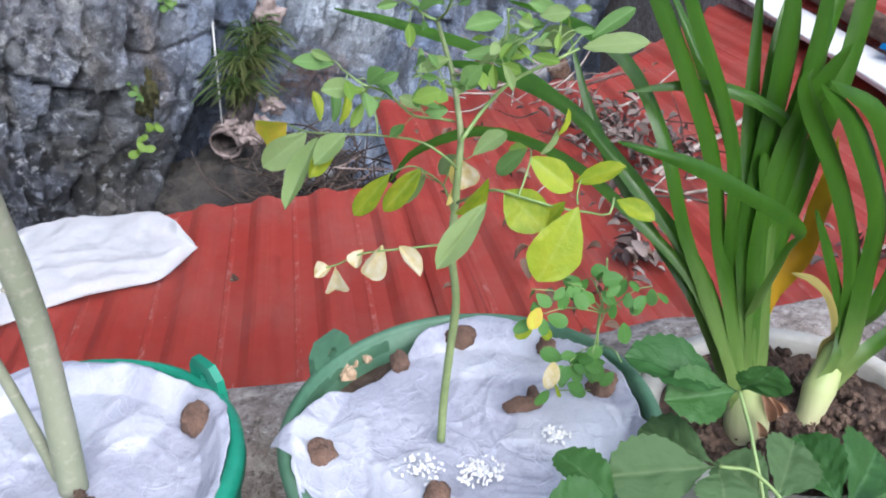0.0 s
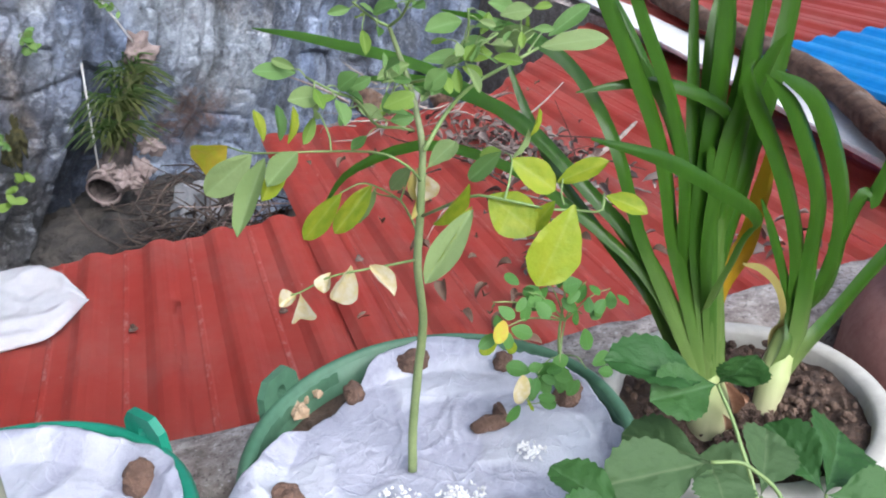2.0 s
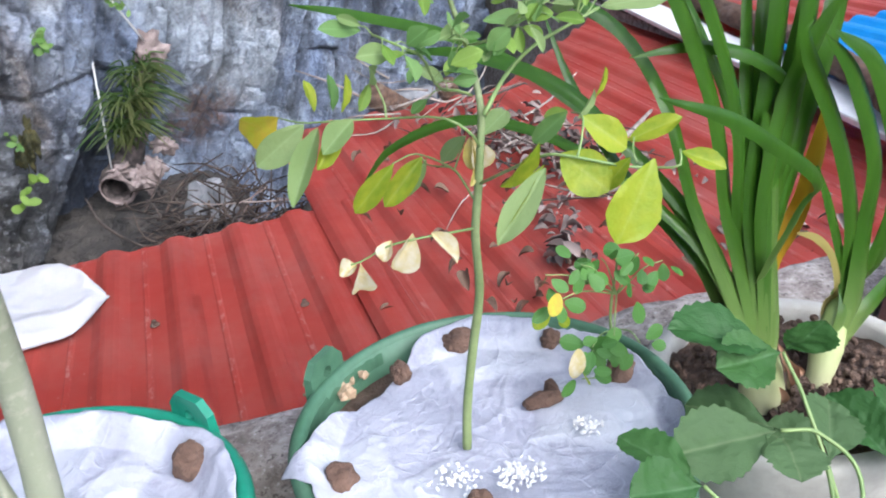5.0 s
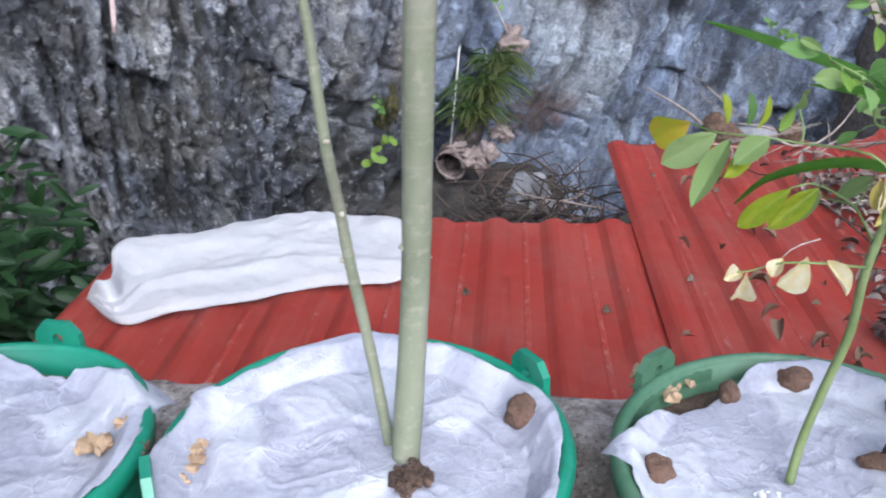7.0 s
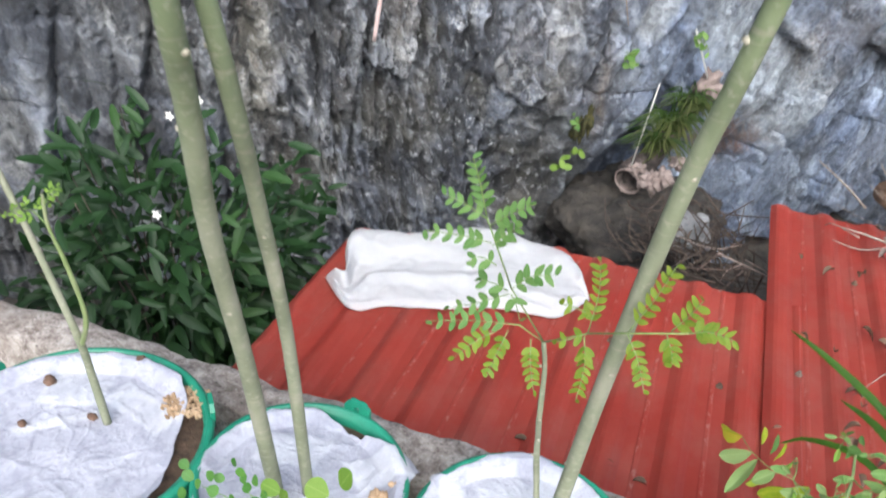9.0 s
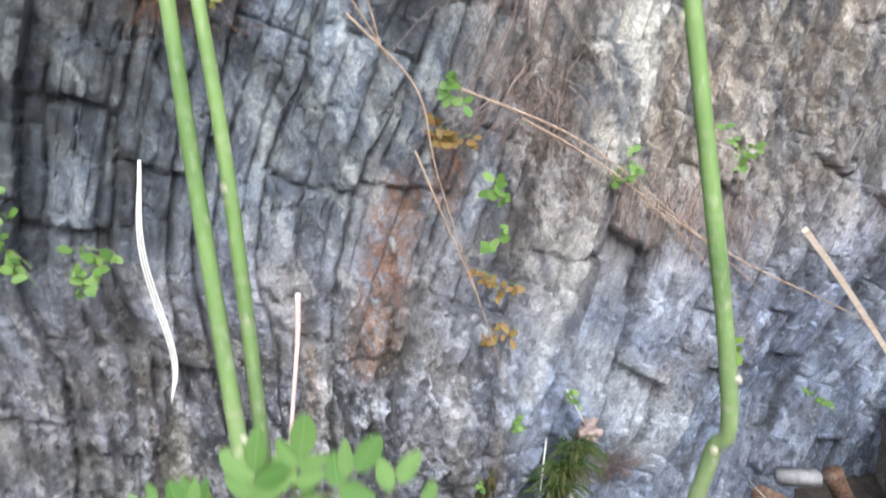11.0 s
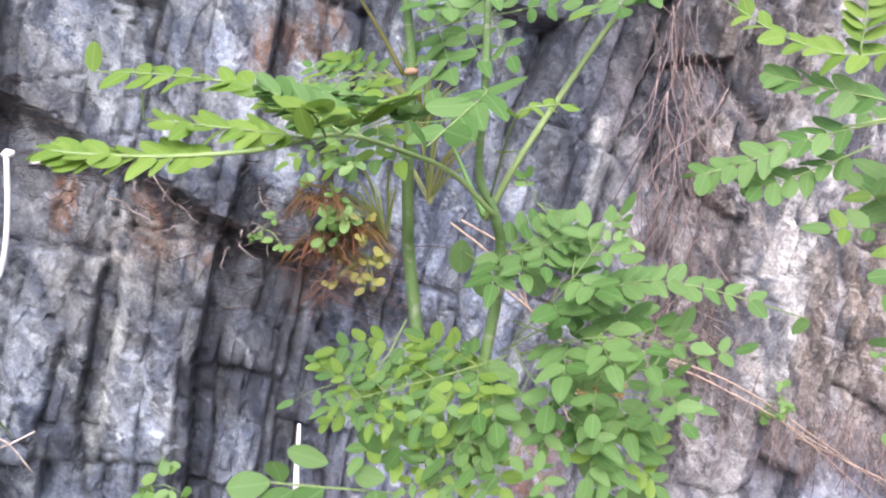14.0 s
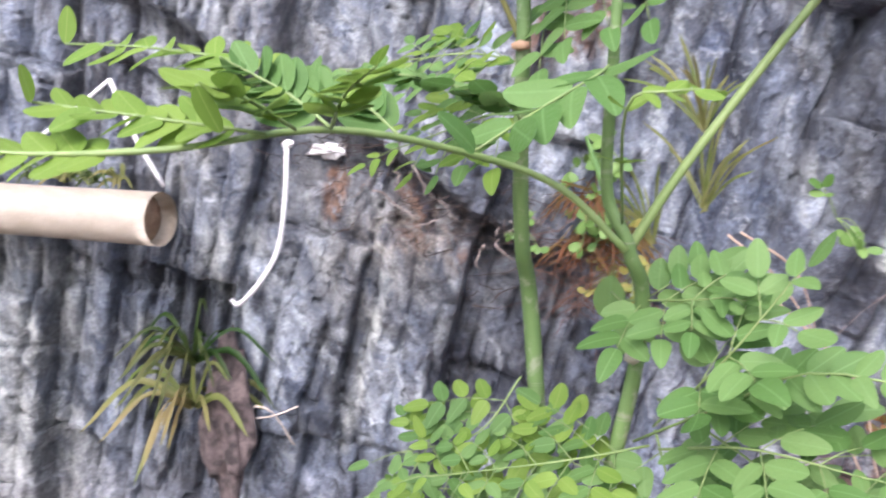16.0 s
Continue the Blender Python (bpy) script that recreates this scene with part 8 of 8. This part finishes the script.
for pts in (((-2.427, 1.577, 1.822), (-2.273, 1.650, 1.852), (-2.225, 1.734, 1.714)), ((-2.386, 1.609, 1.801), (-2.277, 1.676, 1.817), (-2.194, 1.721, 1.855))):
    part("root", tube(pts, [0.004, 0.003], 6, 10), M["plank"], orchid, "pale aerial root")


# hanging roots, weeds, straw, plank
def roots(name, spots, label, seed, key="root", length=0.3, count=26, spread=0.14, thick=0.0022, hang=1.0):
    """Fine roots that hang down a face, wavy, crossing one another; hang 0 to 1 says how straight they fall."""
    rnd = random.Random(seed)
    bm = bmesh.new()
    for s in spots:
        for i in range(count):
            a = Vector(s) + Vector((rnd.gauss(0, spread), rnd.gauss(0, 0.03) - 0.02, rnd.gauss(0, 0.07)))
            a.y += 0.65 * (a.x - s[0])
            ln = length * rnd.uniform(0.35, 1.25)
            side = rnd.gauss(0, 0.16 + 0.5 * (1 - hang))
            pts = [a]
            for q in range(4):
                side += rnd.gauss(0, 0.22)
                fall = ln / 4 * rnd.uniform(0.5, 1.2) * (hang + (1 - hang) * rnd.uniform(-0.4, 0.9))
                step = Vector((side * ln / 4, 0.65 * side * ln / 4 + rnd.gauss(0, 0.012), -fall))
                step.y += 0.24 * fall * 0.8
                pts.append(pts[-1] + step)
            q = rnd.uniform(0.4, 1.3) * thick
            add_tube(bm, pts, [q, 0.9 * q, 0.7 * q, 0.4 * q], 4, 9)
    return single(name, bm, M[key], spots[0], label, "roots", kind="stuff")


roots("hanging_roots", [(-0.259, 2.80, 3.20), (-0.22, 2.86, 3.02), (-0.230, 2.90, 2.84), (-0.30, 2.93, 2.55), (-0.20, 2.98, 2.50)], "tangle of thin brown dead roots hanging on the rock", 3, length=0.60, count=20, spread=0.075, thick=0.0019)
roots("hanging_roots", [(-0.300, 3.06, 2.06), (-0.22, 3.10, 2.00), (-0.33, 3.08, 1.88), (-0.16, 3.16, 1.86)], "mat of brown dead roots over a rock ledge", 4, length=0.36, count=46, spread=0.13, thick=0.0017, hang=0.6)
roots("hanging_roots", [(0.308, 3.478, 1.500), (0.512, 3.634, 1.400), (0.10, 3.34, 1.62), (0.620, 3.700, 1.340)], "fringe of brown roots under a straw bundle", 5, length=0.24, count=70, key="root", thick=0.0018)
roots("hanging_roots", [(-1.259, 2.248, 2.354), (-1.353, 2.181, 2.380), (-1.315, 2.224, 2.304)], "reddish dry fern and roots in a rock crack", 6, length=0.15, count=84, key="fern_root", spread=0.07, thick=0.0012, hang=0.45)
roots("hanging_roots", [(-1.683, 1.942, 2.566), (-1.827, 1.834, 2.625), (-1.548, 2.049, 2.486)], "thin dry stalks along a rock ledge", 7, length=0.14, count=14, key="twig", spread=0.1, hang=0.4)
roots("dead_twigs", [(-1.976, 1.730, 2.740), (-1.785, 1.887, 2.606), (-1.602, 2.036, 2.479), (-1.463, 2.151, 2.375), (-2.054, 1.650, 2.863)], "dark dead twigs and litter along a rock shelf", 8, length=0.10, count=64, key="brush", spread=0.12, thick=0.0016, hang=0.2)
straws = thing("straw_stalks", (-0.247, 2.971, 1.836), "long pale dry straw stalks lying down the rock", "straw")
for pts in (((-0.292, 2.958, 1.851), (-0.063, 3.101, 1.708), (0.244, 3.361, 1.458), (0.777, 3.871, 0.856)), ((-0.270, 2.976, 1.835), (0.035, 3.182, 1.637), (0.564, 3.629, 1.209)), ((0.219, 3.365, 1.456), (0.755, 3.778, 1.100), (1.300, 4.229, 0.784), (1.632, 4.493, 0.583)), ((-0.514, 2.764, 1.976), (-0.071, 3.084, 1.759), (0.343, 3.437, 1.410), (0.875, 3.941, 0.914)), ((-0.869, 2.491, 2.237), (-0.658, 2.639, 1.978), (-0.602, 2.758, 1.637), (-0.446, 3.073, 0.953)), ((-0.991, 2.360, 2.450), (-0.866, 2.453, 2.316), (-0.732, 2.624, 2.050)), ((-0.959, 2.379, 2.459), (-0.817, 2.481, 2.334), (-0.765, 2.593, 2.092)), ((-0.685, 2.728, 1.746), (-0.593, 2.836, 1.462), (-0.471, 3.009, 1.068), (-0.366, 3.216, 0.577))):
    part("stalk", tube(pts, [0.0042, 0.0036, 0.002], 6, 20), M["straw"], straws)
pk = (1.046, 3.923, 1.246)
single("plank", tube([pk, (1.362, 4.247, 0.875), (1.945, 4.873, 0.136)], [0.022, 0.022], 4, 4), M["plank"], pk, "narrow grey weathered board leaning on the rock", "board", smooth=False)


def weed(foot, count, size, key, label, seed, reach=0.09, category="weed"):
    p = thing("weed", foot, label, category, "weeds on the rock")
    rnd = random.Random(seed)
    foot = Vector(foot)
    for i in range(max(3, count // 4)):
        end = foot + Vector((rnd.uniform(-1, 1) * reach, rnd.uniform(-0.7, -0.1) * reach, rnd.uniform(-1, 1) * reach))
        t = part("stalk", tube([foot, foot.lerp(end, 0.5) + Vector((0, -0.01, 0.02)), end], [0.0022, 0.0012], 5, 8), M["petiole"], p)
        for _ in range(4):
            at = foot.lerp(end, rnd.uniform(0.4, 1.0))
            go = Vector((rnd.uniform(-1, 1), rnd.uniform(-0.7, 0.1), rnd.uniform(-0.8, 0.6))).normalized()
            ln = size * rnd.uniform(0.6, 1.2)
            leaflet(t, at, at + go * ln, ln * 0.6, key, (0.3, -0.8, 0.5))


def rock_weed(foot, n, size, key, reach, seed):
    kind = {"weed_red": "reddish withered weed", "fern_green": "yellowing small-leaved fern"}.get(key, "low green weed")
    weed(foot, n, size, key, kind + " rooted in a crack of the rock", seed, reach)


rock_weed((-0.384, 2.986, 1.569), 14, 0.055, "weed_leaf", 0.07, 300)
rock_weed((-0.382, 3.039, 1.354), 12, 0.05, "weed_leaf", 0.06, 301)
rock_weed((-0.403, 3.078, 1.135), 22, 0.045, "weed_red", 0.1, 302)
rock_weed((-0.412, 3.121, 0.932), 18, 0.045, "weed_red", 0.08, 303)
rock_weed((-0.516, 2.805, 1.966), 16, 0.05, "weed_leaf", 0.08, 304)
rock_weed((-0.550, 2.833, 1.755), 20, 0.05, "weed_red", 0.1, 305)
rock_weed((-1.332, 2.147, 2.495), 36, 0.05, "weed_leaf", 0.14, 306)
rock_weed((-1.293, 2.125, 2.696), 20, 0.06, "weed_leaf", 0.12, 307)
rock_weed((-1.274, 2.195, 2.454), 44, 0.036, "fern_green", 0.13, 308)
rock_weed((-1.242, 2.242, 2.342), 44, 0.036, "fern_green", 0.14, 309)
rock_weed((-1.529, 2.048, 2.458), 20, 0.035, "weed_leaf", 0.09, 310)
rock_weed((-0.723, 2.541, 2.503), 18, 0.05, "weed_leaf", 0.12, 311)
rock_weed((-0.481, 2.716, 2.429), 18, 0.05, "weed_leaf", 0.1, 312)
rock_weed((-1.931, 1.929, 1.618), 30, 0.05, "weed_leaf", 0.16, 313)
rock_weed((-1.893, 1.980, 1.505), 30, 0.05, "weed_leaf", 0.16, 314)
rock_weed((-1.637, 2.159, 1.453), 24, 0.05, "weed_leaf", 0.14, 315)
rock_weed((0.140, 3.291, 1.634), 24, 0.04, "weed_leaf", 0.1, 316)
rock_weed((0.699, 3.895, 0.630), 14, 0.05, "leaf_new", 0.09, 317)
rock_weed((0.652, 3.634, 1.675), 24, 0.045, "weed_leaf", 0.13, 318)
rock_weed((1.306, 4.451, 0.166), 12, 0.04, "weed_leaf", 0.08, 319)
rock_weed((-0.084, 3.502, 0.484), 10, 0.035, "weed_leaf", 0.06, 320)
rock_weed((-0.528, 3.333, -0.101), 12, 0.045, "leaf_new", 0.06, 321)
rock_weed((-0.373, 3.312, 0.405), 14, 0.04, "weed_leaf", 0.07, 322)
rock_weed((-0.526, 3.302, 0.116), 10, 0.03, "weed_leaf", 0.05, 323)
for foot, n in (((-1.189, 2.259, 2.416), 12), ((-1.055, 2.320, 2.525), 14), ((-1.047, 2.267, 2.768), 16)):
    tuft("grass_tuft", foot, n, 0.34, "grass_yellow", "tuft of tall yellowing grass on the rock", "grass", n + int(foot[2] * 100), 0.5, 1.3, 0.008, droop=0.3)
for foot, n in (((-1.352, 2.127, 2.524), 34), ((-1.294, 2.191, 2.417), 38), ((-1.392, 2.155, 2.383), 30)):
    tuft("dry_fern", foot, n, 0.15, "fern_dry", "withered yellow-brown fern rooted in the rock", "fern", n, 1.0, 0.7, 0.0045, 0.05, droop=1.3)
for q in ((-0.474, 3.357, 0.110), (-0.507, 3.368, 0.060)):
    single("moss_patch", torn(q, (0.026, 0.022, 0.075), 6), M["moss"], q, "brown-green moss patch on the rock", "moss")


# earth, twigs and stones below the rock
def brush_pile(centre, size, count, seed, label, key="twig", thick=0.006):
    rnd = random.Random(seed)
    bm = bmesh.new()
    c = Vector(centre)
    for i in range(count):
        a = c + Vector([rnd.gauss(0, 0.45) * s for s in size])
        d = Vector((rnd.uniform(-1, 1), rnd.uniform(-1, 1), rnd.gauss(0, 0.35))).normalized() * rnd.uniform(0.1, 0.32)
        r = thick * rnd.uniform(0.3, 1.0)
        add_tube(bm, [a, a + 0.5 * d + Vector([rnd.gauss(0, 0.02) for _ in range(3)]), a + d], [r, 0.8 * r, 0.4 * r], 5, 6)
    return single("dead_twigs", bm, M[key], centre, label, "twigs", kind="stuff")


brush_pile((0.10, 2.95, -0.22), (0.26, 0.42, 0.16), 240, 4, "heap of dead brown twigs between roof and rock", "brush")
brush_pile((0.22, 2.80, -0.16), (0.16, 0.30, 0.10), 14, 14, "pale brown dead branches between roof and rock", "root", 0.005)
brush_pile((1.00, 2.3, 0.06), (0.22, 0.45, 0.03), 26, 6, "dry grey-brown twigs lying on the red roof", "brush", 0.005)
brush_pile((1.02, 2.35, 0.06), (0.20, 0.40, 0.03), 16, 7, "pale grey twigs lying on the red roof", "twig", 0.006)
brush_pile((0.85, 2.9, 0.07), (0.3, 0.25, 0.04), 26, 8, "dry grey twigs at the roof's far edge", "twig", 0.005)


def litter(name, heaps, label, seed):
    """Shrivelled leaves and bits of bark in loose heaps: middle, reach across and along, number."""
    rnd = random.Random(seed)
    bm = bmesh.new()
    for x, y, wide, long, count in heaps:
        for _ in range(count):
            f = rnd.random()
            at = Vector((rnd.gauss(x, 0.5 * wide), rnd.gauss(y, 0.5 * long), 0.036 + 0.05 * f * f))
            ln = rnd.uniform(0.018, 0.05)
            bit = blade("bit", lambda q: oval(q, 0.3), rnd.uniform(0.6, 1.6), rnd.uniform(0.2, 1.0), 4, 1)
            go = Vector((rnd.uniform(-1, 1), rnd.uniform(-1, 1), rnd.uniform(-0.3, 0.5))).normalized()
            bmesh.ops.transform(bit, verts=bit.verts, matrix=leaf_pose(at, at + go * ln, ln * rnd.uniform(0.35, 0.7), (rnd.uniform(-0.8, 0.8), rnd.uniform(-0.8, 0.8), 1)))
            held = [bm.verts.new(v.co) for v in bit.verts]
            for f4 in bit.faces:
                bm.faces.new([held[v.index] for v in f4.verts])
            bit.free()
    return single(name, bm, M["litter"], (heaps[0][0], heaps[0][1], 0.04), label, "leaf litter", kind="stuff")


litter("leaf_litter", ((1.03, 2.50, 0.20, 0.34, 210), (1.12, 2.24, 0.16, 0.16, 50), (0.92, 2.08, 0.08, 0.26, 16)), "drift of shrivelled grey-brown leaves on the red roof", 3)
litter("leaf_litter", ((0.82, 1.73, 0.045, 0.10, 38), (0.87, 1.92, 0.035, 0.16, 18)), "small clump of shrivelled brown leaves on the red roof", 4)
litter("leaf_litter", ((1.28, 1.62, 0.25, 0.10, 26), (1.20, 1.95, 0.22, 0.08, 16)), "brown leaf scraps caught between the roof ribs", 5)
single("branch", tube([(1.027, 2.124, 0.045), (1.210, 2.258, 0.045), (1.327, 2.328, 0.045), (1.498, 2.477, 0.045)], [0.008, 0.011, 0.009, 0.006], 8, 20, 0.35), M["twig"], (1.210, 2.258, 0.045), "pale grey dead branch lying on the red roof", "branch")
pile = thing("dry_leaves", (0.7, 1.9, 0.03), "curled dry brown leaves scattered on the red roof", "dead leaves")
rnd = random.Random(77)
for i in range(46):
    heap = rnd.choice(((0.68, 1.62, 0.10, 0.14), (0.72, 2.15, 0.16, 0.2), (0.62, 1.85, 0.07, 0.12), (1.15, 1.75, 0.2, 0.3), (0.8, 2.7, 0.3, 0.25)))
    at = Vector((rnd.gauss(heap[0], heap[2]), rnd.gauss(heap[1], heap[3]), rnd.uniform(0.035, 0.07)))
    go = Vector((rnd.uniform(-1, 1), rnd.uniform(-1, 1), rnd.uniform(-0.2, 0.3))).normalized()
    ln = rnd.uniform(0.022, 0.05)
    piece("leaf", CURL_DRY, pile, leaf_pose(at, at + go * ln, ln * 0.6, (rnd.uniform(-0.6, 0.6), rnd.uniform(-0.6, 0.6), 1)))
for at in ((0.378, 1.721, 0.012), (-0.260, 1.400, 0.012), (-0.035, 1.406, 0.012), (0.047, 1.382, 0.012), (0.368, 1.713, 0.020)):
    piece("leaf", CURL_DRY, pile, leaf_pose(Vector(at), Vector(at) + Vector((0.04, 0.01, 0.004)), 0.018, (0, 0, 1)))
st = (0.071, 3.100, -0.231)
single("stone_slab", lump(st, (0.095, 0.05, 0.12), 12, 0.35, 3), M["pale_stone"], st, "pale broken slab standing against the rock foot", "stone", smooth=False)
st = (1.289, 4.630, -0.417)
single("stone_slab", box(Vector(st) - Vector((0.13, 0.06, 0.04)), Vector(st) + Vector((0.13, 0.06, 0.04)), 0.012), M["pale_stone"], st, "white broken block by the rock foot", "stone")
bm = bmesh.new()
add_tube(bm, [(1.496, 4.657, -0.387), (1.682, 4.741, -0.859), (0.873, 3.726, -0.100)], [0.06, 0.065, 0.06], 12, 12, 0.1)
single("log", bm, M["log"], (1.496, 4.657, -0.387), "short brown log leaning between roof and rock", "log")
def heap(centre, size, seed):
    """A clodded heap of earth."""
    bm = bmesh.new()
    bmesh.ops.create_icosphere(bm, subdivisions=6, radius=1)
    for v in bm.verts:
        d = v.co.copy()
        p = Vector((d.x * size[0], d.y * size[1], d.z * size[2]))
        q = p + Vector((seed, 0, 0))
        swell = 1 + 0.22 * noise.noise(d * 1.7) + 0.5 * abs(noise.noise(q * 6)) * 0.4
        v.co = Vector(centre) + p * swell + d * (0.035 * noise.noise(q * 13) + 0.022 * noise.noise(q * 27) + 0.012 * noise.noise(q * 55))
    return bm


single("earth_mound", heap(Vector((-0.236, 3.664, -0.480)) + Vector((0.07, 0, -0.02)), (0.42, 0.40, 0.20), 5), M["earth"], (-0.242, 3.713, -0.500), "mound of brown earth at the rock foot", "earth")
